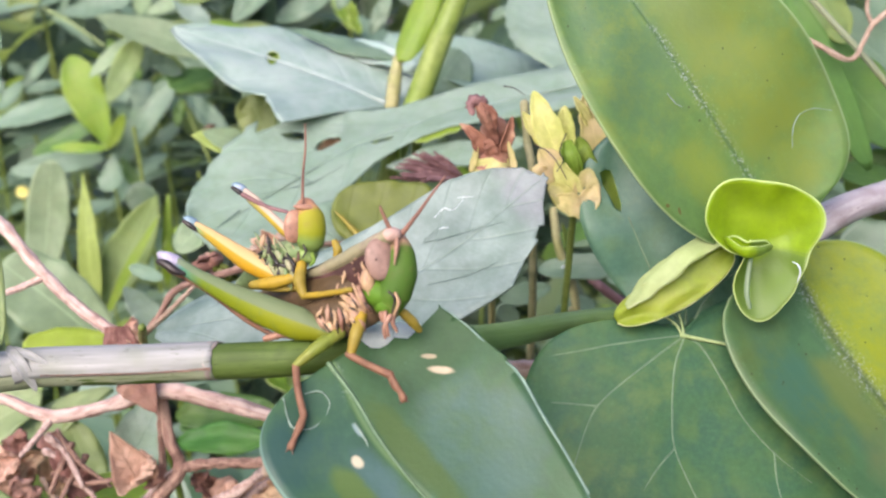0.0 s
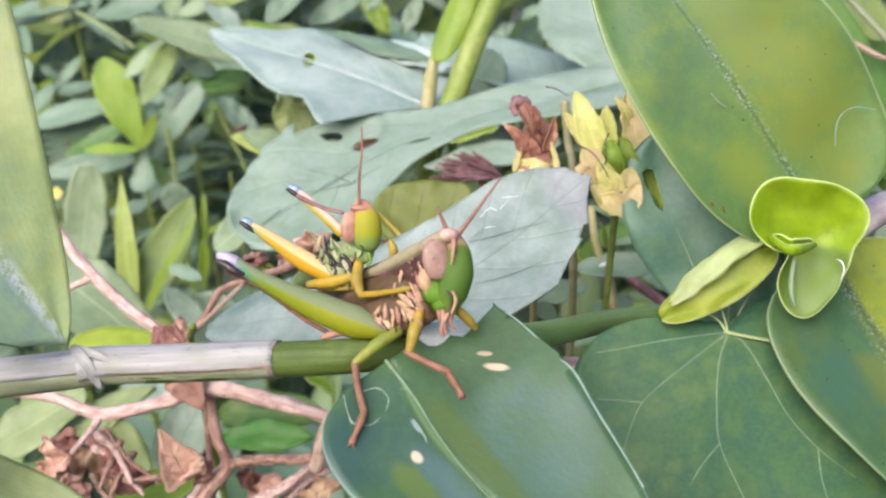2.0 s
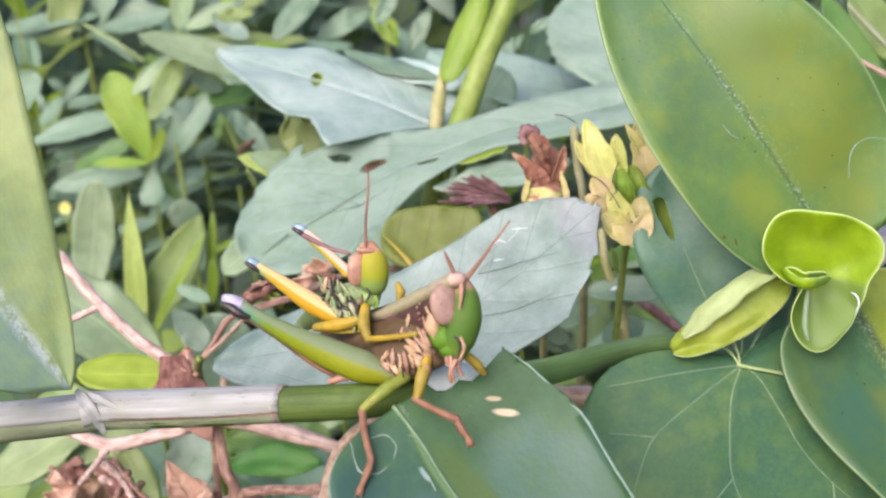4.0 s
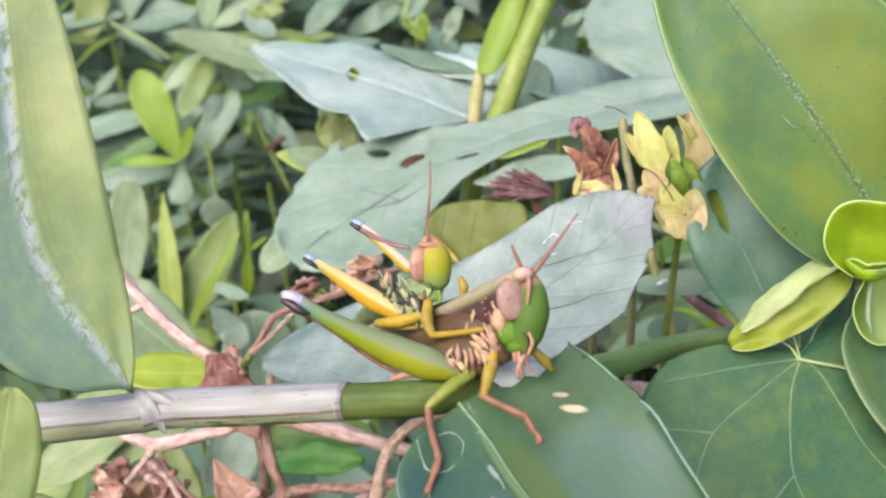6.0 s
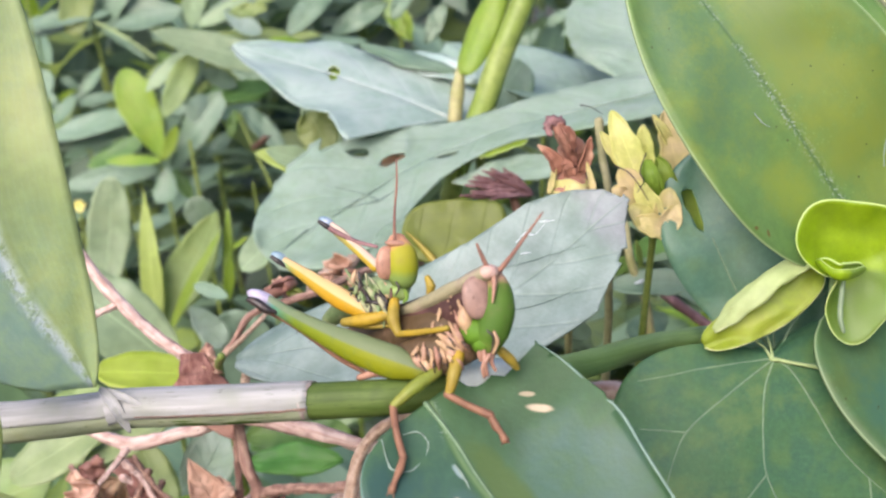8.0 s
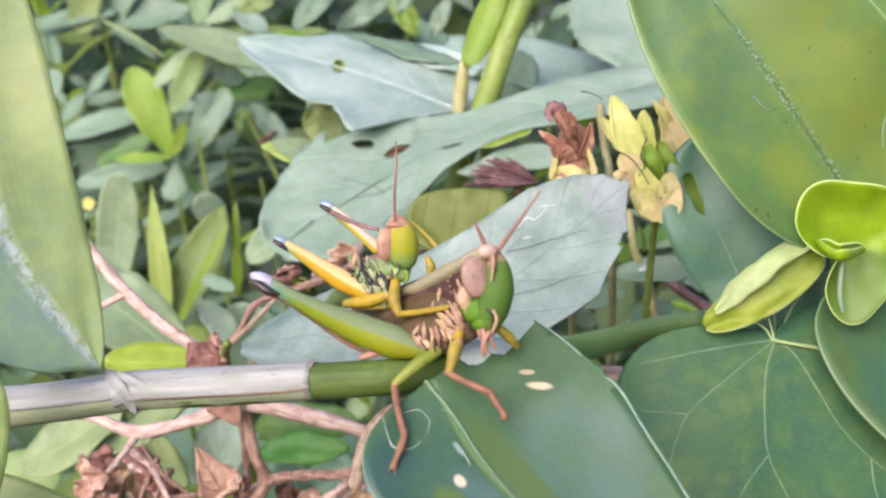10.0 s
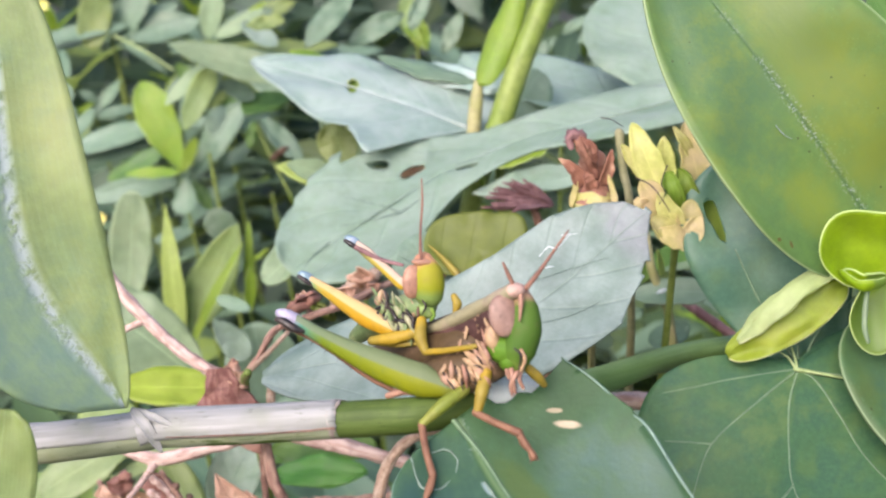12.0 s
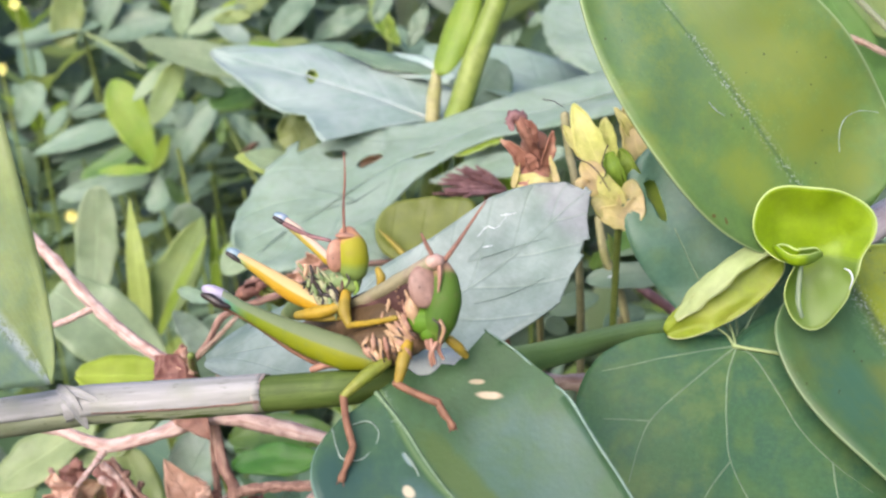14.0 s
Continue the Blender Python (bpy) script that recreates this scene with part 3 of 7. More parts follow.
def curve_points(pts, n):
    """n + 1 points of a smooth curve through pts (centripetal, so uneven spacing does not overshoot)."""
    pts = [Vector(p) for p in pts]
    if len(pts) == 2:
        return [pts[0].lerp(pts[1], i / n) for i in range(n + 1)]
    ext = [pts[0] * 2 - pts[1], *pts, pts[-1] * 2 - pts[-2]]
    knots = [0.0]
    for a, b in zip(ext, ext[1:]):
        knots.append(knots[-1] + max((b - a).length, 1e-4) ** 0.5)
    out, segs = [], len(pts) - 1
    for i in range(n + 1):
        f = min(i / n * segs, segs - 1e-6)
        k, u = int(f), f - int(f)
        p, t = ext[k:k + 4], knots[k:k + 4]
        x = t[1] + (t[2] - t[1]) * u
        a1, a2, a3 = (p[m] * ((t[m + 1] - x) / (t[m + 1] - t[m])) + p[m + 1] * ((x - t[m]) / (t[m + 1] - t[m])) for m in range(3))
        b1 = a1 * ((t[2] - x) / (t[2] - t[0])) + a2 * ((x - t[0]) / (t[2] - t[0]))
        b2 = a2 * ((t[3] - x) / (t[3] - t[1])) + a3 * ((x - t[1]) / (t[3] - t[1]))
        out.append(b1 * ((t[2] - x) / (t[2] - t[1])) + b2 * ((x - t[1]) / (t[2] - t[1])))
    return out


def sample(values, f):
    f = max(0.0, min(1.0, f)) * (len(values) - 1)
    k = min(int(f), len(values) - 2)
    return values[k] + (values[k + 1] - values[k]) * (f - k)


def tube(pts, radii, n=16, seg=10, flat=1.0, up=(0, 0, 1), rough=0.0, seed=0, bm=None, cap=True):
    """A round or flattened limb along a smooth curve, with rounded ends; UV: around, along."""
    bm = bm or bmesh.new()
    uvl = bm.loops.layers.uv.verify()
    c = curve_points(pts, n)
    if abs((c[-1] - c[0]).normalized().dot(Vector(up))) > 0.75:
        up = (0, 1, 0)
    stations = []
    for i, p in enumerate(c):
        t = (c[min(i + 1, n)] - c[max(i - 1, 0)]).normalized()
        stations.append((p, t, sample(radii, i / n), i / n))
    if cap:
        p, t, r, _ = stations[0]
        stations[:0] = [(p - t * r * math.sin(a), t, r * math.cos(a), 0.0) for a in (1.4, 1.0, 0.5)]
        p, t, r, _ = stations[-1]
        stations += [(p + t * r * math.sin(a), t, r * math.cos(a), 1.0) for a in (0.5, 1.0, 1.4)]
    rings = []
    for i, (p, t, r, f) in enumerate(stations):
        s = t.cross(Vector(up))
        if s.length < 0.05:
            s = t.cross(Vector((0, 1, 0)))
        s.normalize()
        q = s.cross(t)
        ring = []
        for k in range(seg):
            a = 2 * math.pi * k / seg
            rr = r * (1 + rough * noise.noise(Vector((math.cos(a) * 1.3 + seed, math.sin(a) * 1.3, f * n * 0.45 + seed))))
            ring.append(bm.verts.new(p + s * (math.cos(a) * rr * flat) + q * (math.sin(a) * rr)))
        rings.append(ring)
    for i, (a, b) in enumerate(zip(rings, rings[1:])):
        for k in range(seg):
            fc = bm.faces.new((a[k], a[(k + 1) % seg], b[(k + 1) % seg], b[k]))
            for lp, (kk, ii) in zip(fc.loops, ((k, i), (k + 1, i), (k + 1, i + 1), (k, i + 1))):
                lp[uvl].uv = (kk / seg, stations[ii][3])
    bm.faces.new(rings[0][::-1])
    bm.faces.new(rings[-1])
    return bm


def wrap(pts, radii, low, high, n=40, seg=22, rough=0.03, seed=0, frayed=0.0):
    """A papery strip wrapped part way round a limb, from angle low to high in degrees (0 faces the viewer, 90 the sky); UV: around, along."""
    bm = bmesh.new()
    uvl = bm.loops.layers.uv.verify()
    c = curve_points(pts, n)
    rows = []
    for i, p in enumerate(c):
        t = (c[min(i + 1, n)] - c[max(i - 1, 0)]).normalized()
        s = t.cross(Vector((0, 0, 1))).normalized()
        q = s.cross(t)
        f = i / n
        row = []
        for k in range(seg + 1):
            a = radians(sample(low, f) + (sample(high, f) - sample(low, f)) * k / seg)
            r = sample(radii, f) * (1 + rough * noise.noise(Vector((math.cos(a) * 2 + seed, math.sin(a) * 2, f * 9 + seed))))
            ragged = frayed * noise.noise(Vector((k * 0.8, seed, 0.3))) if i in (0, n) else 0.0
            row.append(bm.verts.new(p + s * (math.cos(a) * r) + q * (math.sin(a) * r) + t * ragged))
        rows.append(row)
    for i in range(n):
        for k in range(seg):
            fc = bm.faces.new((rows[i][k], rows[i][k + 1], rows[i + 1][k + 1], rows[i + 1][k]))
            for lp, (ii, kk) in zip(fc.loops, ((i, k), (i, k + 1), (i + 1, k + 1), (i + 1, k))):
                lp[uvl].uv = (kk / seg * 0.6, ii / n)
    return bm


def lay_uv(bm, origin, along, across):
    """UVs of a flat blade from two vectors in its plane: across over its width, along from foot to tip."""
    uvl = bm.loops.layers.uv.verify()
    origin, along, across = Vector(origin), Vector(along), Vector(across)
    for f in bm.faces:
        for lp in f.loops:
            d = lp.vert.co - origin
            lp[uvl].uv = (0.5 + d.dot(across) / across.length_squared, d.dot(along) / along.length_squared)
    return bm


def blob(centre, x_axis, y_axis, z_axis, seg=20, power=1.0, bm=None):
    """A rounded body: an ellipsoid with the three half axes given as vectors; power below 1 makes it boxier."""
    bm = bm or bmesh.new()
    made = bmesh.ops.create_uvsphere(bm, u_segments=seg, v_segments=max(8, seg // 2 + 2), radius=1.0)["verts"]
    m = Matrix((x_axis, y_axis, z_axis)).transposed()
    for v in made:
        q = Vector([math.copysign(abs(k) ** power, k) for k in v.co])
        v.co = Vector(centre) + m @ q
    return bm


def leaf_mesh(base, tip, width, face, sag=0.0, fold=0.0, curl=0.0, wave=0.0, peak=(0.7, 0.9), nu=28, nv=12, teeth=0.0, tooth_count=14, sweep=(0.0, 0.0),
              lobes=(), holes=(), ragged=0.0, via=None, seed=0, bm=None, uneven=1.0, blunt=0.0, shoulder=None):
    """A blade from base to tip. face: where its upper side looks. sag: bow along the face; fold: how far the halves rise from the
    midrib; curl: halves roll; peak: outline exponents; lobes: (side, u, amount, spread); holes: (u, v, ru, rv)."""
    bm = bm or bmesh.new()
    uvl = bm.loops.layers.uv.verify()
    base, tip, face = Vector(base), Vector(tip), Vector(face).normalized()
    length = (tip - base).length
    mid = [base, Vector(via), tip] if via else [base, base.lerp(tip, 0.5) + face * sag, tip]
    c = curve_points(mid, nu)
    a, b = peak
    top = (a / (a + b)) ** a * (b / (a + b)) ** b
    grid, coords = [], []
    for i, p in enumerate(c):
        u = i / nu
        t = (c[min(i + 1, nu)] - c[max(i - 1, 0)]).normalized()
        s = t.cross(face).normalized()
        nrm = s.cross(t).normalized()
        u2 = min(max(u, 0.004), 0.996 - 0.0 * blunt)
        w = (u2 ** a * (1 - u2) ** b) / top
        if blunt:
            w = max(w, 0.0) ** (1 - blunt * u)
        row, rc = [], []
        for j in range(nv + 1):
            v = 2 * j / nv - 1
            sg = 1 if v > 0 else -1
            wu = w
            if shoulder:
                sa = shoulder[0 if sg < 0 else 1]
                wu = (u2 ** sa * (1 - u2) ** b) / ((sa / (sa + b)) ** sa * (b / (sa + b)) ** b)
            ww = wu * width / 2 * (uneven if sg > 0 else 2 - uneven)
            for (ls, lu, la, lsp) in lobes:
                if ls == sg:
                    ww += la * math.exp(-((u - lu) / lsp) ** 2)
            if teeth:
                ww *= 1 + teeth * (((u * tooth_count + 0.13 * sg) % 1.0) - 0.5) * abs(v) ** 3
            if ragged:
                ww *= 1 + ragged * noise.noise(Vector((u * 7, sg * 3.3, seed))) * abs(v) ** 2
            av = abs(v)
            x = ww * av
            ang = fold * av + curl * av * av
            off = s * (sg * x * math.cos(ang)) + nrm * (x * math.sin(ang)) - t * (x * sweep[0 if sg < 0 else 1] * (1 - u))
            off += nrm * (wave * noise.noise(Vector((u * 5 + seed * 7.7, v * 1.6, seed))) * (0.3 + av))
            row.append(bm.verts.new(p + off))
            rc.append((0.5 + v / 2, u))
        grid.append(row)
        coords.append(rc)
    for i in range(nu):
        for j in range(nv):
            uc, vc = (i + 0.5) / nu, (2 * j + 1) / nv - 1
            if any(((uc - hu) / ru) ** 2 + ((vc - hv) / rv) ** 2 < 1 for hu, hv, ru, rv in holes):
                continue
            f = bm.faces.new((grid[i][j], grid[i][j + 1], grid[i + 1][j + 1], grid[i + 1][j]))
            for lp, (ii, jj) in zip(f.loops, ((i, j), (i, j + 1), (i + 1, j + 1), (i + 1, j))):
                lp[uvl].uv = coords[ii][jj]
    loose = [v for v in bm.verts if not v.link_faces]
    for v in loose:
        bm.verts.remove(v)
    return bm


def nibble(bm, shapes, toward, slack=0.7):
    """Eats pieces out of a blade: each shape is a convex ring of points; cuts run along toward."""
    toward = Vector(toward).normalized()
    for ring in shapes:
        ring = [Vector(p) for p in ring]
        mid = sum(ring, Vector()) / len(ring)
        planes = []
        for a, b in zip(ring, ring[1:] + ring[:1]):
            nrm = (b - a).cross(toward).normalized()
            planes.append((a, -nrm if nrm.dot(mid - a) > 0 else nrm))
        for a, nrm in planes:
            close = [f for f in bm.faces if all((f.calc_center_median() - p).dot(n) < slack for p, n in planes)]
            around = {e for f in close for e in f.edges} | {v for f in close for v in f.verts}
            bmesh.ops.bisect_plane(bm, geom=list(around) + close, plane_co=a, plane_no=nrm)
        gone = [f for f in bm.faces if all((f.calc_center_median() - a).dot(n) < 0 for a, n in planes)]
        bmesh.ops.delete(bm, geom=gone, context="FACES")
    bmesh.ops.dissolve_degenerate(bm, dist=0.02, edges=bm.edges[:])
    return bm


def leaf_line(base, tip, face, sag=0.0, via=None, lift=0.2, to=0.97, n=20):
    """Points along a blade's midrib, lifted a little off it."""
    base, tip, face = Vector(base), Vector(tip), Vector(face).normalized()
    c = curve_points([base, Vector(via), tip] if via else [base, base.lerp(tip, 0.5) + face * sag, tip], n)
    return [p + face * lift for p in c[:max(2, int(n * to))]]


def add_leaf(parent, name, material, base, tip, width, face, label="", rib=None, solid=0.3, **kw):
    ob = part(name, leaf_mesh(base, tip, width, face, **kw), material, parent, label, solid=solid)
    if rib:
        pts = leaf_line(base, tip, face, kw.get("sag", 0.0), kw.get("via"), lift=rib[2] if len(rib) > 2 else 0.0)
        part("midrib", tube(pts, (rib[1], rib[1] * 0.7, rib[1] * 0.25), n=20, seg=6), rib[0], ob)
    return ob


def disc_surface(centre, right, up, radii, dish=0.0, wave=0.0, seed=0):
    """The surface of a round or lobed blade as a function of angle (radians) and share of the rim distance."""
    centre, right, up = Vector(centre), Vector(right).normalized(), Vector(up).normalized()
    nrm = right.cross(up).normalized()
    k = len(radii)

    def rim(th):
        f = (th / (2 * math.pi)) % 1.0 * k
        i, u = int(f), f - int(f)
        p0, p1, p2, p3 = (radii[(i + d) % k] for d in (-1, 0, 1, 2))
        return 0.5 * (2 * p1 + (p2 - p0) * u + (2 * p0 - 5 * p1 + 4 * p2 - p3) * u * u + (3 * p1 - p0 - 3 * p2 + p3) * u ** 3)

    def at(th, q, lift=0.0):
        h = lift + dish * (q ** 2) + wave * q * noise.noise(Vector((math.cos(th) * 2.2 * q, math.sin(th) * 2.2 * q, seed)))
        rad = rim(th) * q
        return centre + right * (math.cos(th) * rad) + up * (math.sin(th) * rad) + nrm * h
    return rim, at


def disc_leaf(at, nr=14, na=72):
    """The mesh of a disc_surface."""
    bm = bmesh.new()
    uvl = bm.loops.layers.uv.verify()
    mid = bm.verts.new(at(0, 0))
    rows = [[bm.verts.new(at(2 * math.pi * a / na, r / nr)) for a in range(na)] for r in range(1, nr + 1)]
    for a in range(na):
        b = (a + 1) % na
        f = bm.faces.new((mid, rows[0][a], rows[0][b]))
        for lp in f.loops:
            lp[uvl].uv = (0.5, 0.5)
        for r in range(nr - 1):
            f = bm.faces.new((rows[r][a], rows[r + 1][a], rows[r + 1][b], rows[r][b]))
            for lp, rr in zip(f.loops, (r, r + 1, r + 1, r)):
                lp[uvl].uv = (0.5 + 0.5 * (rr + 1) / nr, a / na)
    return bm


# ---- ground ----
ground_mesh = bmesh.new()
bmesh.ops.create_grid(ground_mesh, x_segments=60, y_segments=60, size=1.0)
for gv in ground_mesh.verts:
    far = max(abs(gv.co.x), abs(gv.co.y))
    gv.co.xy = gv.co.xy * (1 + 400 * far ** 6)
    gv.co.z = 0.012 * noise.noise(gv.co * 6)
gme = bpy.data.meshes.new("ground")
ground_mesh.to_mesh(gme)
ground_mesh.free()
gme.shade_smooth()
gme.materials.append(MAT["soil"])
ground = tagged(new("ground", gme), "dark damp soil under dense low weeds", "ground", kind="structure")

# ---- dayflower stem that carries the grasshoppers ----
runner = thing("dayflower_plant", (-13.0, 122.0, -11.5), "horizontal green dayflower stem with a papery whitish sheath and broad leaves", "plant")
STEM = [(-108.1, 137.0, -23.0), (-60.6, 130.0, -14.7), (-56.2, 128.5, -14.3), (-49.2, 126.5, -13.4), (-42.6, 125.0, -12.5), (-36.3, 124.0, -12.3), (-30.1, 123.0, -12.0), (-23.9, 122.0, -11.6), (-18.0, 121.3, -11.3), (-15.0, 121.0, -11.1), (-1.4, 127.0, -10.1)]
stem = part("stem", tube(STEM, (2.2, 2.2, 2.15, 2.05, 1.95, 1.95, 1.92, 1.9, 1.88, 1.85, 1.8), n=80, seg=18), "stem_green", runner)
part("stem", tube([(-1.6, 126.9, -10.1), (6.8, 150.0, -11.1), (18.5, 172.0, -10.7), (27.1, 180.0, -10.3), (35.0, 186.0, -10.2), (50.4, 194.0, -10.1), (93.7, 215.0, -8.1)], (1.75, 1.75, 1.7, 1.65, 1.6, 1.6, 1.7), n=40, seg=16), "stem_lighter", runner, "lighter green far length of the stem")
part("sheath", wrap([(-65.1, 131.5, -15.4), (-60.6, 130.0, -14.7), (-56.2, 128.5, -14.3), (-49.2, 126.5, -13.4), (-43.5, 125.2, -12.6)], (2.28, 2.25, 2.2, 2.1, 2.04), (-200, -200), (160, 160), seed=5, n=30, seg=26), "stem_grey", stem, "dull grey-green sheath round the older stem", solid=0.06)
part("sheath", wrap([(-65.1, 131.5, -15.4), (-60.6, 130.0, -14.7), (-56.2, 128.5, -14.3), (-49.2, 126.5, -13.4), (-43.5, 125.2, -12.6)], (2.38, 2.34, 2.28, 2.18, 2.12), (-2, -14), (190, 190), seed=2, n=30, frayed=0.5), "stem_sheath", stem, "papery lilac-white sheath round the stem", solid=0.08)
part("sheath", wrap([(-44.5, 125.3, -12.7), (-42.6, 125.0, -12.5), (-36.3, 124.0, -12.2), (-30.1, 123.0, -11.9), (-23.2, 121.9, -11.5)], (2.04, 2.02, 2.0, 1.98, 1.96), (-200, -200), (160, 160), seed=6, n=30, seg=26), "stem_grey", stem, "dull grey-green inner sheath", solid=0.05)
part("sheath", wrap([(-44.5, 125.3, -12.7), (-42.6, 125.0, -12.5), (-36.3, 124.0, -12.2), (-30.1, 123.0, -11.9), (-23.2, 121.9, -11.5)], (2.2, 2.12, 2.1, 2.07, 2.02), (-40, -27, -25, -25, -22), (200, 200), seed=3, n=44, frayed=0.35), "stem_sheath", stem, "papery whitish sheath round the stem", solid=0.1)
part("sheath_end", wrap([(-24.3, 122.0, -11.6), (-23.6, 122.0, -11.5), (-22.9, 121.8, -11.5)], (2.04, 2.03, 1.96), (-62, -75), (200, 200), seed=7, n=10, frayed=0.25, rough=0.02), "sheath_stain", stem, "dry brownish end of the sheath", solid=0.05)
part("fold", leaf_mesh((-45.6, 124.3, -10.2), (-42.3, 123.7, -14.8), 1.3, (0.1, -1, 0.15), via=(-43.6, 122.75, -11.9), fold=0.1, curl=0.2, peak=(0.4, 0.5), wave=0.12, nu=22, nv=8, seed=4), "stem_sheath", stem, "pale torn fold where the sheaths overlap", solid=0.06)
part("fold", leaf_mesh((-45.2, 124.2, -10.4), (-40.6, 122.6, -11.9), 0.9, (0.0, -1, 0.4), via=(-42.9, 122.9, -10.95), fold=0.1, curl=0.2, peak=(0.3, 0.5), wave=0.1, nu=22, nv=8, seed=5), "stem_sheath", stem, "pale torn fold where the sheaths overlap", solid=0.06)
part("sheath", tube([(-9.4, 122.2, -10.3), (-7.3, 123.2, -10.1), (-5.0, 124.6, -9.9), (-2.8, 126.0, -9.8)], (2.1, 2.2, 2.2, 2.1), n=12, seg=16, rough=0.04, cap=False), "membrane", stem, "papery white sheath at the leaf's foot")
front_mesh = leaf_mesh((-11.1, 119.0, -11.3), (15.6, 107.0, -38.1), 27, (0.2, -1, 0.45), via=(-2.7, 114.5, -20.1), fold=0.1, peak=(0.33, 0.5), shoulder=(0.17, 0.26), lobes=((-1, 0.05, 0.5, 0.03),), uneven=0.92, wave=0.5, nu=90, nv=24, seed=2)
nibble(front_mesh, (((-0.3, 121.3, -5.8), (-2.8, 121.0, -8.5), (-3.7, 121.0, -9.4), (-5.0, 121.0, -9.2), (-5.4, 121.0, -2.2), (-0.3, 121.0, -0.5)),
                    ((-5.0, 120.8, -9.2), (-5.7, 120.6, -9.9), (-6.4, 120.5, -10.3), (-7.3, 120.3, -10.2), (-7.9, 120.2, -9.6), (-8.5, 120.2, -8.8), (-9.3, 120.2, -6.8), (-8.3, 121.0, -2.2), (-5.4, 121.0, -2.2)),
                    ((-9.1, 120.0, -8.1), (-10.5, 120.0, -8.4), (-12.5, 120.0, -9.1), (-13.9, 120.0, -6.8), (-12.2, 120.0, -2.2), (-8.2, 120.0, -2.2), (-8.8, 120.0, -6.8)),
                    ((-0.3, 121.3, -5.8), (1.3, 121.0, -6.8), (2.8, 120.6, -8.1), (6.7, 121.0, -2.2), (-0.3, 121.0, 0.6)),
                    ((2.8, 120.6, -8.1), (4.5, 120.0, -9.5), (6.1, 119.0, -11.2), (10.0, 120.0, -5.7), (6.7, 121.0, -2.2)),
                    ((6.1, 119.0, -11.2), (8.2, 118.5, -13.3), (10.3, 118.0, -15.8), (14.4, 118.0, -11.2), (10.0, 120.0, -5.7))), (0.2, -1, 0.45))
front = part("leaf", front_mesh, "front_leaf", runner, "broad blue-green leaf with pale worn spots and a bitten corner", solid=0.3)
part("midrib", tube([(-11.4, 118.6, -11.5), (-8.6, 116.9, -14.8), (-6.4, 115.0, -18.0), (-3.8, 113.3, -21.2), (-0.8, 111.6, -24.4)], (0.3, 0.2, 0.13, 0.1, 0.06), n=30, seg=6), "vein_pale", front)
part("margin", tube([(-0.2, 121.2, -5.9), (1.3, 120.9, -6.9), (2.8, 120.5, -8.1), (4.4, 119.9, -9.6), (6.1, 118.9, -11.2), (7.0, 118.4, -11.8), (7.9, 117.8, -12.9), (9.1, 116.8, -15.1), (10.3, 115.9, -17.2), (11.6, 115.1, -19.3), (13.9, 113.4, -23.3)], (0.06, 0.11, 0.12, 0.14, 0.14, 0.1), n=50, seg=6), "rim_pale", front, "pale thickened rim")
for pts in (((-15.6, 115.7, -14.5), (-14.5, 114.2, -17.1), (-13.8, 114.2, -17.3), (-12.7, 114.5, -17.3), (-11.8, 115.2, -16.7)), ((-13.5, 116.4, -14.2), (-12.7, 116.7, -14.0), (-11.9, 116.8, -14.1), (-11.1, 116.4, -15.0), (-11.3, 115.7, -16.1)), ((-8.5, 115.1, -16.9), (-7.6, 114.6, -18.2), (-7.2, 114.3, -19.0))):
    part("scar", tube(pts, (0.07, 0.1, 0.05), n=30, seg=5, rough=1.2), "vein_grey", front, "pale silvery feeding trail")
part("seam", tube([(-41.6, 122.8, -13.1), (-35.7, 121.8, -12.9), (-29.6, 120.9, -12.6), (-23.6, 120.0, -12.1)], (0.07, 0.1, 0.1, 0.14), n=30, seg=6, rough=0.8), "twig_brown", stem, "dark overlapping edge of the sheath")
add_leaf(runner, "leaf", "blade_leaf", (-45.6, 122.3, -9.9), (-56.2, 114.3, 37.5), 17, (0.35, -1, 0.2), "tall pale-green leaf blade with silvery gloss tinted on its midrib", via=(-52.2, 118.3, 6.9), fold=0.2, peak=(0.5, 0.5), shoulder=(0.25, 0.78), uneven=0.75, sweep=(-0.45, 0.0), wave=0.5, nu=40, nv=16, seed=5)
add_leaf(runner, "leaf", "pale_leaf", (-57.0, 112.7, -26.8), (-53.8, 111.9, -8.4), 7.5, (0.3, -1, 0.2), "pale leaf below the stem", fold=0.15, peak=(0.5, 0.35), wave=0.6, nu=20, nv=10, seed=6)

add_leaf(runner, "leaf", "pale_leaf", (-74.5, 124.0, -19.9), (-40.6, 119.0, -28.7), 8.5, (0.2, -1, 0.5), "pale leaf with a light edge below the stem", fold=0.15, peak=(0.5, 0.5), wave=0.5, nu=30, nv=12, seed=16)

# ---- right-hand dayflower shoot ----
shoot = thing("dayflower_shoot", (48.4, 160.0, 1.6), "upright dayflower shoot with broad mottled leaves and a lime folded bract", "plant")
part("stem", tube([(46.1, 160.0, 0.1), (55.0, 166.0, 5.0), (64.9, 174.0, 7.9), (82.8, 190.0, 12.7), (133.0, 230.0, 19.8)], (2.3, 2.2, 2.2, 2.2), n=24, seg=12), "stem_lilac", shoot, "lilac-grey ribbed stem")
broad = add_leaf(shoot, "leaf", "big_leaf", (44.6, 157.0, 2.7), (13.9, 150.0, 44.7), 29.2, (-0.1, -1, 0.25), "broad green leaf mottled with yellow", sag=3, uneven=1.08, fold=0.14, peak=(0.4, 0.62), shoulder=(0.4, 0.27), wave=1.0, nu=48, nv=20, seed=8)
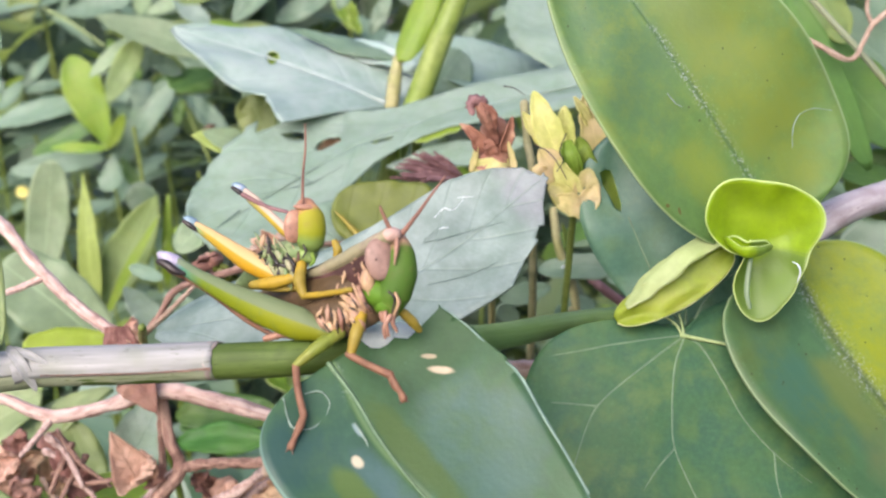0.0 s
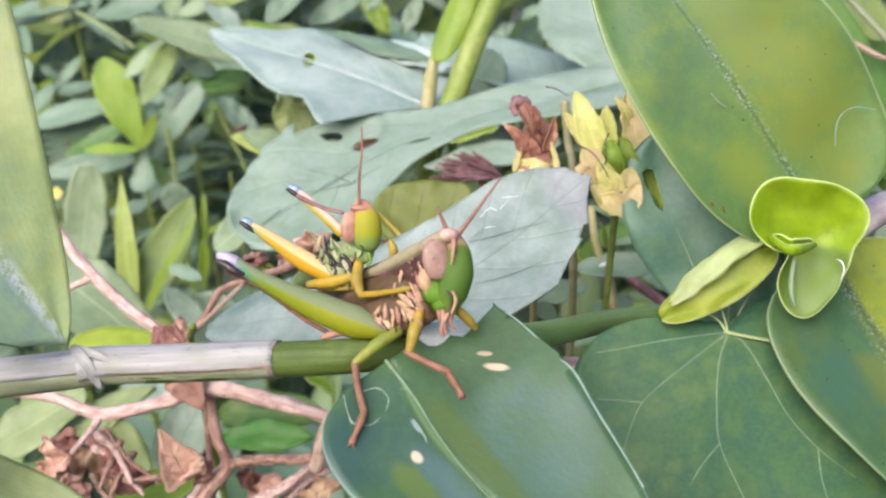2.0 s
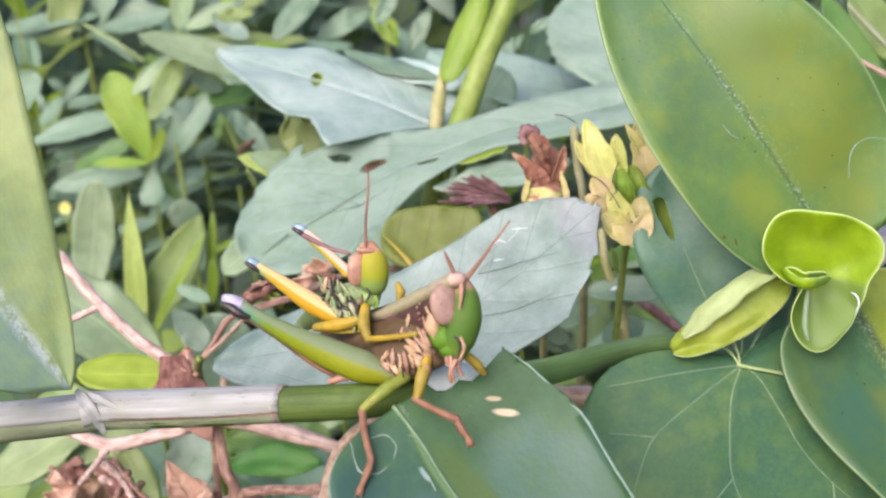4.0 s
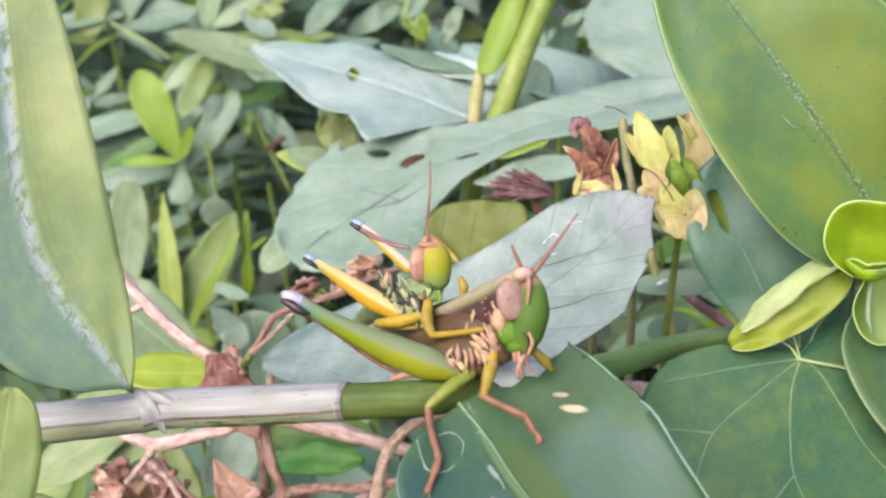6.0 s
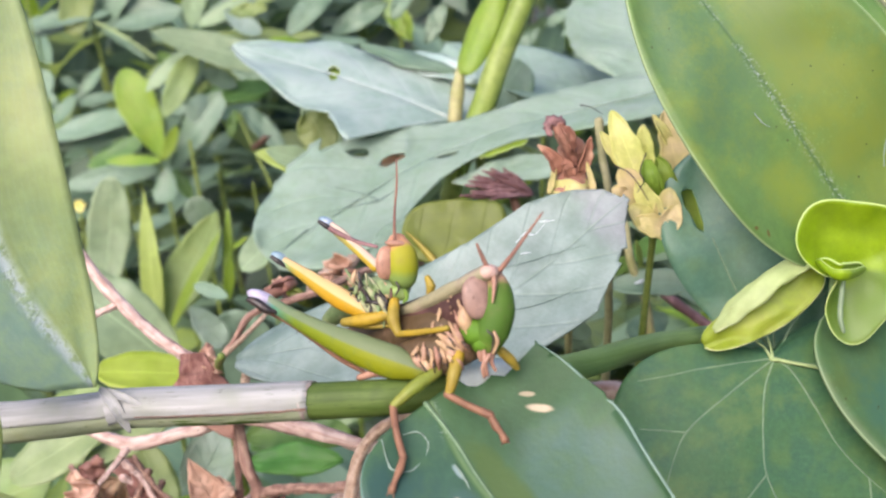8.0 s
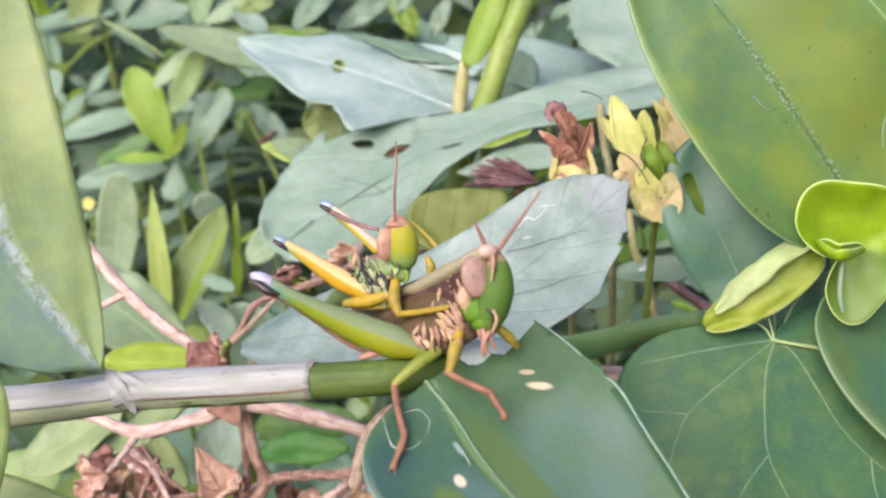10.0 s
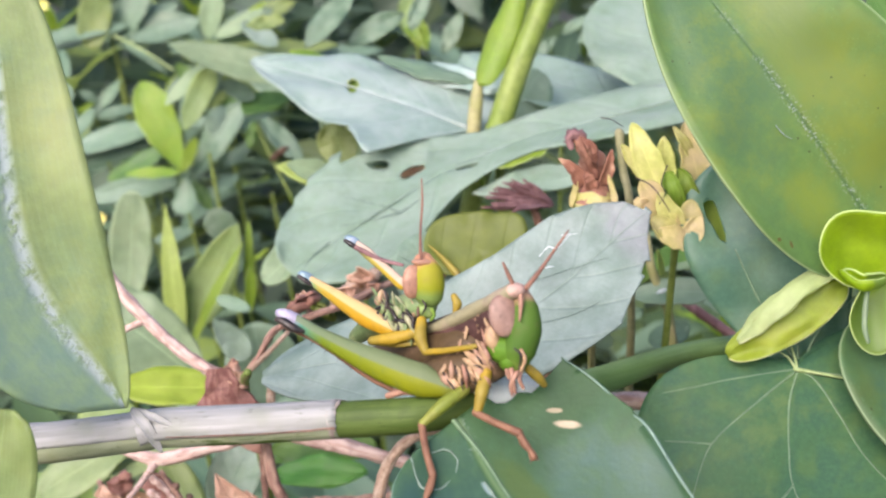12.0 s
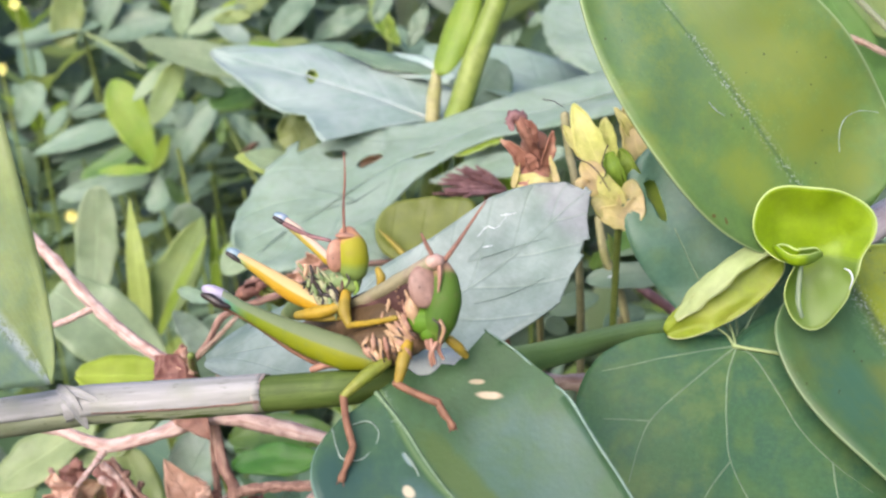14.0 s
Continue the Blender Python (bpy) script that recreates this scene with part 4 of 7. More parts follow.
for pts in ([(44.5, 151.4, 12.9), (44.6, 151.3, 15.3), (45.3, 151.2, 17.0), (47.1, 151.3, 17.9), (49.7, 151.8, 17.7)], [(28.4, 150.4, 19.7), (29.4, 150.4, 18.5), (30.3, 150.5, 18.0)]):
    part("scar", tube(pts, (0.05, 0.09, 0.05), n=30, seg=5, rough=1.2), "vein_grey", broad, "pale curved feeding trail")
add_leaf(shoot, "leaf", "side_leaf", (45.8, 160.0, -1.1), (71.6, 150.0, -40.6), 30, (0.1, -1, 0.35), "broad leaf, one half bright yellow-green", sag=2, fold=0.16, uneven=1.12, shoulder=(0.4, 0.25), peak=(0.4, 0.65), wave=0.9, nu=44, nv=18, seed=9)
add_leaf(shoot, "young_leaf", "young_leaf", (37.9, 155.7, -0.1), (22.9, 157.2, -9.4), 5.6, (-0.1, -1, 0.05), "yellow-green belly of the rolled leaf", via=(30.8, 155.1, -4.9), fold=0.0, curl=0.1, peak=(0.4, 0.42), wave=0.9, nu=40, nv=16, seed=44)
add_leaf(shoot, "young_leaf", "rolled_leaf", (36.8, 154.3, 2.2), (24.2, 156.3, -7.6), 3.3, (-0.35, -1, 0.7), "pale upper lap of the rolled leaf", via=(29.6, 153.9, -1.9), fold=0.0, curl=-0.2, peak=(0.25, 0.35), wave=0.6, nu=40, nv=12, seed=4, ragged=0.3)
bract_rim, bract_at = disc_surface((40.3, 153.0, 0.4), (1, -0.1, 0), (0, -0.15, 1), (6.4, 9.1, 8.9, 8.7, 9.8, 8.0, 4.2, 2.2, 6.2, 9.3, 7.5, 6.3), dish=3.2, wave=1.0, seed=3)
bract = part("bract", disc_leaf(bract_at), "bract", shoot, "lime-green folded heart-shaped bract", solid=0.15)
part("curl", leaf_mesh((35.8, 150.6, 1.2), (41.3, 149.6, 0.2), 3.6, (0.0, -0.7, 1.0), via=(38.0, 148.6, -0.8), fold=0.7, curl=0.5, peak=(0.45, 0.4), wave=0.2, nu=26, nv=12, seed=5), "bract", bract, "small green curled lip", solid=0.25)
part("fold", tube([(38.8, 149.6, -1.1), (38.3, 149.0, -3.1), (38.0, 148.6, -5.6), (38.3, 148.4, -7.3)], (0.25, 0.34, 0.34, 0.25), n=14, seg=10), "sage_leaf", bract, "pale rolled edge")

part("scratch", tube([(43.9, 149.1, -1.6), (44.5, 148.9, -2.0), (44.7, 148.7, -3.0), (44.3, 148.7, -4.2)], (0.05, 0.14, 0.05), n=14, seg=6, rough=0.8), "scratch_white", bract, "pale scratch")

# ---- vine leaf with radiating veins ----
vine = thing("vine", (32.3, 158.5, -11.5), "climbing vine leaf with pale radiating veins", "plant")
vine_rim, vine_at = disc_surface((32.3, 158.5, -11.5), (1, 0.04, 0), (0, 0.35, 1), (20, 16, 6, 2, 1.5, 1.8, 2.6, 4.9, 17.4, 23.6, 26, 28, 30, 32, 30, 25), dish=-0.8, wave=1.2, seed=6)
vl = part("leaf", disc_leaf(vine_at, 18, 96), "vine_leaf", vine, "broad dull green lobed leaf", solid=0.3)
for course in (((192, 0.3), (187, 9), (188, 14), (188, 18)), ((225, 0.3), (216, 6.8), (218, 15.4), (222, 18.4), (228, 23)), ((218, 15.4), (210, 18), (206, 20)), ((250, 0.3), (248, 4.3), (257, 11), (261, 15.3), (270, 21.5), (275, 28)), ((261, 15.3), (254, 19), (250, 25)),
               ((318, 0.5), (321, 2.5), (305, 8.2), (301.5, 13.3), (304, 19.1), (308, 24.8)), ((304, 19), (299, 22), (296, 26)), ((345, 0.3), (348, 3), (350, 6.5))):
    pts = [vine_at(radians(a), d / vine_rim(radians(a)), 0.12) for a, d in course]
    part("vein", tube(pts, (0.16, 0.13, 0.08), n=24, seg=6, rough=0.3), "vein_pale", vl)
part("hub", blob((32.2, 158.3, -11.5), (0.5, 0, 0), (0, 0.2, 0), (0, 0, 0.3), seg=12), "vein_pale", vl, "pale vein hub")
lobe_mesh = leaf_mesh((38.4, 169.0, -16.0), (26.5, 168.0, 17.5), 22, (-0.3, -1, 0.3), sag=1.5, peak=(0.85, 0.45), wave=1.2, nu=50, nv=24, seed=12)
nibble(lobe_mesh, (((22.1, 167.0, 10.9), (22.8, 167.0, 11.3), (23.6, 167.0, 11.2), (24.1, 167.0, 10.1), (24.6, 167.0, 8.2), (23.4, 167.0, 7.6), (22.5, 167.0, 9.0)), ((23.4, 167.0, 7.6), (24.6, 167.0, 8.2), (25.1, 167.0, 6.4), (25.1, 167.0, 5.3), (24.3, 167.0, 5.7))), (-0.1, -1, 0.0), 2.0)
lobe = part("leaf", lobe_mesh, "lobe_leaf_lit", vine, "teal green lobe with a chewed hole", solid=0.3)
for course in (((33.0, 162.0, -11.3), (29.1, 162.0, -4.5), (25.5, 163.2, 4.3)), ((32.9, 161.0, -11.3), (32.9, 161.0, -6.0), (33.1, 161.0, -2.2)), ((32.9, 159.6, -11.2), (35.8, 159.6, -6.1), (39.9, 159.5, -2.6))):
    part("vein", tube(course, (0.22, 0.16, 0.1), n=14, seg=6), "vein_pale", lobe)
part("vein", tube([(31.8, 158.0, -11.5), (34.3, 157.8, -12.0), (37.8, 157.5, -12.7)], (0.3, 0.21), n=10, seg=6), "stem_pale", vl, "yellowish main vein")
part("vein", tube([(31.8, 158.0, -11.4), (31.0, 158.5, -10.0), (29.6, 159.0, -9.0)], (0.2, 0.13999999999999999), n=10, seg=6), "stem_pale", vl, "yellowish main vein")
part("vein", tube([(32.0, 158.0, -11.4), (31.9, 158.4, -10.2), (31.6, 159.0, -8.7)], (0.2, 0.13999999999999999), n=10, seg=6), "stem_pale", vl, "yellowish main vein")
part("petiole", tube([(32.6, 160.0, -11.6), (34.8, 170.0, -16.1), (39.0, 180.0, -27.3), grounded((39.0, 180.0, -27.3))], (0.5, 0.7, 0.8), n=14, seg=8), "stem_lime", vine)

add_leaf(vine, "leaf", "lime_leaf", (27.3, 171.0, 0.9), (23.4, 172.0, 14.0), 6, (0, -1, 0.2), "yellow-green leaf behind the hole", fold=0.2, peak=(0.5, 0.5), wave=0.5, nu=16, nv=8, seed=13)

# ---- grey leaf below the grasshoppers ----
herb = thing("grey_herb", (-39.2, 165.0, -10.9), "grey-green herb with large matt leaves, bloom and sky sheen in their colour", "plant")
part("stem", tube([(-42.3, 167.0, -11.0), (-48.4, 195.0, -18.5), grounded((-48.4, 195.0, -18.5), 160)], (0.6, 0.7, 0.8), n=12, seg=8), "stem_lime", herb)
grey_mesh = leaf_mesh((-40.0, 166.0, -11.6), (14.4, 165.0, 10.0), 20, (0.0, -0.85, 0.6), via=(-6.0, 160.0, -4.5), fold=0.06, peak=(0.5, 0.3), wave=0.9, nu=52, nv=22, seed=21, ragged=0.06)
nibble(grey_mesh, (((-20.7, 158.7, -0.9), (-7.7, 158.7, 4.0), (-7.7, 158.7, 18.1), (-20.7, 158.7, 18.1)), ((-7.7, 158.7, 4.0), (0.6, 158.7, 9.3), (0.6, 158.7, 18.1), (-7.7, 158.7, 18.1)), ((0.6, 158.7, 9.3), (3.8, 158.7, 10.4), (3.8, 158.7, 18.9), (0.6, 158.7, 18.9)), ((3.8, 158.7, 10.4), (6.9, 158.7, 11.1), (6.9, 158.7, 18.9), (3.8, 158.7, 18.9)),
                   ((6.9, 158.7, 11.1), (11.1, 158.7, 11.1), (11.1, 158.7, 18.9), (6.9, 158.7, 18.9)), ((11.1, 158.7, 11.1), (13.6, 158.7, 9.9), (18.1, 158.7, 18.1), (11.1, 158.7, 18.9))), (0.0, -1, -0.03), 2.0)
nibble(grey_mesh, (((13.6, 158.7, 9.9), (13.7, 158.7, 7.1), (13.1, 158.7, 3.8), (22.7, 158.7, 3.8), (18.9, 158.7, 16.6)),
                   ((13.1, 158.7, 3.8), (12.4, 158.7, 1.7), (22.7, 158.7, -2.8), (22.7, 158.7, 3.8)), ((12.4, 158.7, 1.7), (11.0, 158.7, -1.4), (8.8, 158.7, -4.8), (15.9, 158.8, -9.7), (22.7, 158.7, -2.8))), (0.0, -1, 0.25), 2.0)
grey = part("leaf", grey_mesh, "grey_leaf", herb, "large matt grey-green leaf with pale scratches", solid=0.3)
for course in (((-2.7, 161.8, 0.9), (0.3, 161.7, 1.6), (3.4, 161.8, 2.5), (8.3, 161.8, 3.8)), ((-2.6, 161.8, 1.2), (-1.4, 162.0, 2.2), (-0.4, 162.2, 3.2)), ((-2.0, 158.4, -4.7), (1.7, 158.3, -3.9), (4.8, 158.4, -2.8), (7.6, 158.8, -1.6))):
    part("vein", tube(course, (0.04, 0.07, 0.03), n=14, seg=6, rough=0.4), "crease", grey)
# scratches; the white glare on them is put into their colour
for course in (((-1.1, 158.6, 4.2), (0.1, 159.0, 5.4), (1.2, 159.0, 5.2), (2.9, 159.6, 6.8)), ((-0.5, 158.0, 2.7), (0.8, 158.0, 2.9)), ((2.0, 159.8, 6.9), (4.1, 160.0, 7.1))):
    part("scratch", tube(course, (0.05, 0.12, 0.04), n=24, seg=5, rough=1.6), "scratch_white", grey, "white scratch on the blade")

# ---- toothed leaf ----
nettle = thing("toothed_weed", (25.2, 245.0, 32.7), "weed with long toothed grey-green leaves, partly chewed", "plant")
part("stem", tube([(41.5, 252.0, 38.5), (45.6, 262.0, 17.6), grounded((45.6, 262.0, 17.6))], (1.5, 1.8, 2.0), n=14, seg=8), "stem_lime", nettle)
toothed = leaf_mesh((40.3, 252.0, 37.3), (-45.6, 222.0, 2.2), 42, (0.1, -0.55, 1), via=(-10.7, 240.0, 23.5), fold=0.1, peak=(0.5, 0.42), wave=2.4, teeth=0.06, tooth_count=16, nu=70, nv=30, seed=31)
nibble(toothed, (((-38.1, 245.0, 23.8), (-31.1, 245.0, 26.5), (-30.9, 245.0, 57.9), (-37.9, 245.0, 58.0)), ((-31.1, 245.0, 26.5), (-20.5, 245.0, 28.5), (-20.3, 245.0, 57.8), (-30.9, 245.0, 57.9)), ((-20.5, 245.0, 28.5), (-9.9, 245.0, 29.3), (-9.8, 245.0, 57.7), (-20.3, 245.0, 57.8)), ((-9.9, 245.0, 29.3), (-1.7, 245.0, 31.9), (-1.6, 245.0, 57.6), (-9.8, 245.0, 57.7)), ((-1.7, 245.0, 31.9), (6.5, 245.0, 34.5), (6.6, 245.0, 57.5), (-1.6, 245.0, 57.6)), ((6.5, 245.0, 34.5), (15.8, 245.0, 36.8), (16.0, 245.0, 57.4), (6.6, 245.0, 57.5)), ((15.8, 245.0, 36.8), (31.0, 245.0, 40.2), (31.1, 245.0, 57.3), (16.0, 245.0, 57.4)), ((32.2, 238.0, 29.3), (16.3, 238.0, 26.7), (16.2, 238.0, -2.1), (32.0, 238.0, -2.2)), ((16.3, 238.0, 26.7), (1.6, 238.0, 24.6), (1.4, 238.0, -2.0), (16.2, 238.0, -2.1)), ((1.6, 238.0, 24.6), (-4.1, 238.0, 22.5), (-4.3, 238.0, -2.0), (1.4, 238.0, -2.0)), ((-4.1, 238.0, 22.5), (-8.7, 238.0, 20.1), (-8.8, 238.0, -2.0), (-4.3, 238.0, -2.0)), ((-8.7, 238.0, 20.1), (-13.3, 238.0, 17.2), (-13.4, 238.0, -1.9), (-8.8, 238.0, -2.0)), ((-13.3, 238.0, 17.2), (-17.6, 238.0, 12.9), (-17.7, 238.0, -1.9), (-13.4, 238.0, -1.9)), ((-17.6, 238.0, 12.9), (-20.4, 238.0, 9.5), (-20.4, 238.0, -1.9), (-17.7, 238.0, -1.9))), (0, -1, -0.06), 3.0)
nibble(toothed, (((-32.9, 240.0, 23.1), (-30.7, 240.0, 23.7), (-28.6, 240.0, 23.7), (-27.7, 240.0, 23.0), (-28.3, 240.0, 22.0), (-31.2, 240.0, 22.1)), ((-26.0, 240.0, 20.2), (-25.1, 240.0, 21.5), (-23.2, 240.0, 22.4), (-20.9, 240.0, 22.6), (-20.4, 240.0, 21.6), (-22.5, 240.0, 20.7), (-24.4, 240.0, 19.7)), ((-15.3, 241.0, 21.5), (-13.1, 241.0, 22.2), (-9.6, 241.0, 22.9), (-11.0, 241.0, 22.0), (-13.9, 241.0, 21.3))), (0.1, -1, -0.08), 1.5)
long_leaf = part("leaf", toothed, "toothed_leaf", nettle, "long toothed leaf, drooping, with chewed holes", solid=0.3)
part("midrib", tube(leaf_line((40.3, 252.0, 37.3), (-45.6, 222.0, 2.2), (0.1, -0.55, 1), via=(-10.7, 240.0, 23.5), lift=0.1), (0.3, 0.25, 0.1), n=20, seg=6), "vein_grey", long_leaf)
for course in (((-25.2, 229.7, 12.8), (-30.7, 229.4, 11.6), (-36.7, 228.8, 10.5)), ((-25.2, 229.7, 12.8), (-28.1, 231.8, 14.1), (-32.8, 234.4, 15.4), (-36.5, 235.4, 16.4)), ((-25.2, 229.7, 12.8), (-22.8, 230.7, 14.3), (-19.5, 232.0, 16.4)), ((-38.6, 225.8, 7.4), (-41.5, 223.6, 4.8), (-42.9, 221.7, 2.7))):
    part("vein", tube(course, (0.15, 0.08, 0.03), n=14, seg=6, rough=0.3), "crease", long_leaf)
add_leaf(nettle, "leaf", "lime_pale", (-40.5, 251.0, 21.4), (-52.6, 249.0, 24.0), 7.5, (0.1, -0.8, 0.6), "pale yellow-green leaf behind the toothed one", peak=(0.3, 0.8), wave=0.5, seed=39)
add_leaf(nettle, "leaf", "olive_leaf", (-26.5, 244.5, 21.6), (-36.0, 243.5, 21.0), 7, (0.1, -0.55, 1), "olive leaf showing through the chewed holes", peak=(0.4, 0.4), wave=0.3, seed=35, solid=0.1)
add_leaf(nettle, "leaf", "dry_petal", (-19.5, 262.0, 23.3), (-27.6, 262.0, 22.0), 4, (0, -0.8, 0.6), "brown withered leaf showing through a hole", peak=(0.6, 0.5), wave=1.2, curl=0.5, seed=36, ragged=0.4)
add_leaf(nettle, "leaf", "toothed_leaf", (16.5, 240.0, 21.3), (-11.1, 235.0, 16.3), 6.5, (0, -0.8, 0.7), "pale leaf below the long toothed one", peak=(0.5, 0.6), wave=1.2, seed=37)
add_leaf(nettle, "leaf", "lime_leaf", (3.8, 238.0, 24.6), (-6.2, 236.0, 21.4), 3.2, (0, -0.7, 1), "narrow lime leaf under the chewed edge", peak=(0.5, 0.5), wave=0.4, seed=38)
add_leaf(nettle, "leaf", "toothed_leaf", (34.4, 262.0, 31.3), (-13.4, 300.0, 54.4), 30, (0, -0.5, 1), peak=(0.6, 0.6), wave=2, teeth=0.05, seed=33)
add_leaf(nettle, "leaf", "toothed_leaf", (37.5, 258.0, 35.7), (31.2, 290.0, 69.1), 40, (0, -0.6, 1), peak=(0.6, 0.6), wave=2, teeth=0.05, seed=34)

# ---- silvery leaf ----
silver = thing("silvery_weed", (-6.5, 254.0, 27.3), "weed with a silvery sky sheen in its leaf colour", "plant")
part("stem", tube([(-6.0, 256.0, 28.1), (-4.9, 262.0, 5.1), grounded((-4.9, 262.0, 5.1))], (1.0, 1.4, 1.6), n=14, seg=8), "stem_lime", silver)
silvery = leaf_mesh((-2.9, 254.0, 27.3), (-59.7, 262.0, 48.5), 31, (0.05, -0.7, 1), sag=1.5, fold=0.06, peak=(0.5, 0.7), wave=1.5, ragged=0.2, lobes=((-1, 0.33, 9.0, 0.16),), nu=60, nv=26, seed=41)
nibble(silvery, (((-48.4, 257.0, 34.8), (-41.0, 257.0, 34.0), (-37.7, 257.0, 33.4), (-36.6, 257.0, 27.1), (-39.8, 257.0, 16.5), (-52.2, 257.0, 21.6)), ((-38.4, 259.0, 41.5), (-38.0, 259.0, 42.6), (-37.0, 259.0, 43.1), (-36.1, 259.0, 42.5), (-35.9, 259.0, 41.3), (-36.6, 259.0, 40.2), (-37.7, 259.0, 40.1))), (0.1, -1, -0.15), 2.0)
nibble(silvery, (((-37.8, 256.0, 26.3), (-32.3, 256.0, 27.6), (-21.2, 256.0, 29.7), (-21.3, 256.0, 16.3), (-37.9, 256.0, 16.5)), ((-21.1, 255.0, 29.6), (-15.0, 255.0, 30.1), (-15.1, 255.0, 16.2), (-21.2, 255.0, 16.3)), ((-15.0, 254.0, 30.0), (-4.0, 254.0, 30.9), (-4.1, 254.0, 16.1), (-15.1, 254.0, 16.2))), (0.05, -1, -0.12), 2.0)
bright = part("leaf", silvery, "silver_leaf", silver, "silvery green leaf with a small hole and a white midrib", solid=0.3)
part("midrib", tube(leaf_line((-2.9, 254.0, 27.3), (-59.7, 262.0, 48.5), (0.05, -0.7, 1), sag=1.5, lift=0.1), (0.4, 0.28, 0.1), n=20, seg=6), "vein_silver", bright)
part("hole_rim", tube([(-35.8, 258.6, 41.5), (-36.1, 259.4, 42.5), (-36.7, 259.9, 43.1), (-37.5, 259.9, 43.2), (-38.1, 259.4, 42.6), (-38.2, 258.6, 41.6), (-37.9, 257.9, 40.6), (-37.3, 257.4, 40.0), (-36.5, 257.4, 39.9), (-35.9, 257.9, 40.5), (-35.8, 258.6, 41.5)], (0.16, 0.2, 0.16), n=40, seg=6, cap=False), "lime_pale", bright, "pale lime rim of the hole")
add_leaf(silver, "leaf", "lime_leaf", (-33.0, 258.6, 40.2), (-39.2, 259.7, 42.0), 4.5, (0.05, -0.7, 1), "lime leaf showing through the hole", peak=(0.4, 0.4), seed=46, solid=0.1)
add_leaf(silver, "leaf", "lime_leaf", (-32.9, 264.4, 38.5), (-52.1, 267.6, 51.1), 13, (0, -0.7, 1), "yellow-green leaf under the silvery one", peak=(0.6, 0.6), wave=0.6, seed=47)
add_leaf(silver, "leaf", "weed_leaf", (-10.5, 263.4, 42.2), (-31.8, 266.5, 49.2), 7, (0, -0.7, 1), peak=(0.6, 0.7), wave=0.8, seed=48, fold=-0.2)
add_leaf(silver, "leaf", "weed_leaf", (-4.2, 269.7, 33.1), (4.4, 272.1, 45.2), 12, (0.2, -1, 0.4), peak=(0.6, 0.45), wave=0.8, seed=49)
add_leaf(silver, "leaf", "silver_leaf", (-6.1, 262.0, 40.0), (-24.9, 270.0, 47.6), 9, (0, -0.6, 1), peak=(0.6, 0.6), wave=1, seed=43)
add_leaf(silver, "leaf", "pale_leaf", (-39.1, 262.0, 25.0), (-42.9, 262.0, 33.8), 9, (0, -1, 0.3), peak=(0.5, 0.4), wave=1, seed=44)

# ---- upright yellow-green shoot ----
spear = thing("yellow_shoot", (-10.1, 254.0, 17.0), "upright yellow-green shoot with a sheathing blade", "plant")
part("stem", tube([(6.1, 250.0, 59.6), (-1.1, 250.0, 42.9), (-5.5, 252.0, 31.3), (-11.4, 254.0, 17.0), (-14.0, 258.0, 2.6), grounded((-14.0, 258.0, 2.6))], (2.4, 2.5, 2.6, 2.2, 2.0, 1.8), n=30, seg=10), "stem_lime", spear)
part("sheath", tube([(-9.5, 252.4, 40.6), (-10.2, 252.4, 36.2), (-10.9, 253.3, 30.5)], (1.0, 1.5, 1.5), n=10, seg=10), "dry_yellow", spear, "pale straw sheath")
add_leaf(spear, "leaf", "lime_leaf", (-9.0, 250.5, 39.6), (0.4, 252.0, 62.5), 7.5, (-0.4, -1, 0.1), "yellow-green blade", fold=-0.4, peak=(0.4, 0.6), wave=0.4, seed=51)
add_leaf(spear, "leaf", "lime_leaf", (-11.4, 256.0, 14.7), (-9.4, 250.0, 22.1), 4, (-0.4, -1, 0.1), fold=0.3, peak=(0.4, 0.5), seed=52)

# ---- olive leaf behind the grasshoppers ----
olive = thing("olive_sapling", (-14.0, 205.0, 2.0), "small sapling with olive-green leaves", "plant")
part("stem", tube([(-13.6, 206.0, 1.1), (-16.4, 210.0, -7.9), grounded((-16.4, 210.0, -7.9))], (0.8, 1.0, 1.2), n=12, seg=8), "stem_lime", olive)
olive_rim, olive_at = disc_surface((-10.3, 203.0, 5.9), (1, 0, 0), (0, 0.35, 1), (8.2, 9.5, 6.7, 6.0, 6.6, 8.3, 8.8, 8.2, 6.3, 5.3, 4.2, 5.1), dish=0.6, wave=0.8, seed=61)
blade = lay_uv(disc_leaf(olive_at, 12, 60), (-17.9, 203.0, 0.5), (16.2, 0.0, 9.6), (-6.0, 2.0, -11.0))
blade = part("leaf", blade, "olive_leaf", olive, "olive-yellow leaf lit from behind", solid=0.25)
part("midrib", tube([(-11.7, 199.4, -0.9), (-14.4, 200.2, 2.4), (-16.6, 201.0, 4.8), (-18.3, 201.6, 6.4)], (0.75, 0.6, 0.35, 0.12), n=14, seg=8), "rib_amber", blade, "thick yellow-brown midrib")
add_leaf(olive, "leaf", "toothed_leaf", (-8.3, 208.0, -2.9), (-24.3, 205.0, 4.8), 16, (0, -1, 0.6), "dull pale leaf behind the riders", peak=(0.6, 0.5), wave=0.5, seed=62)

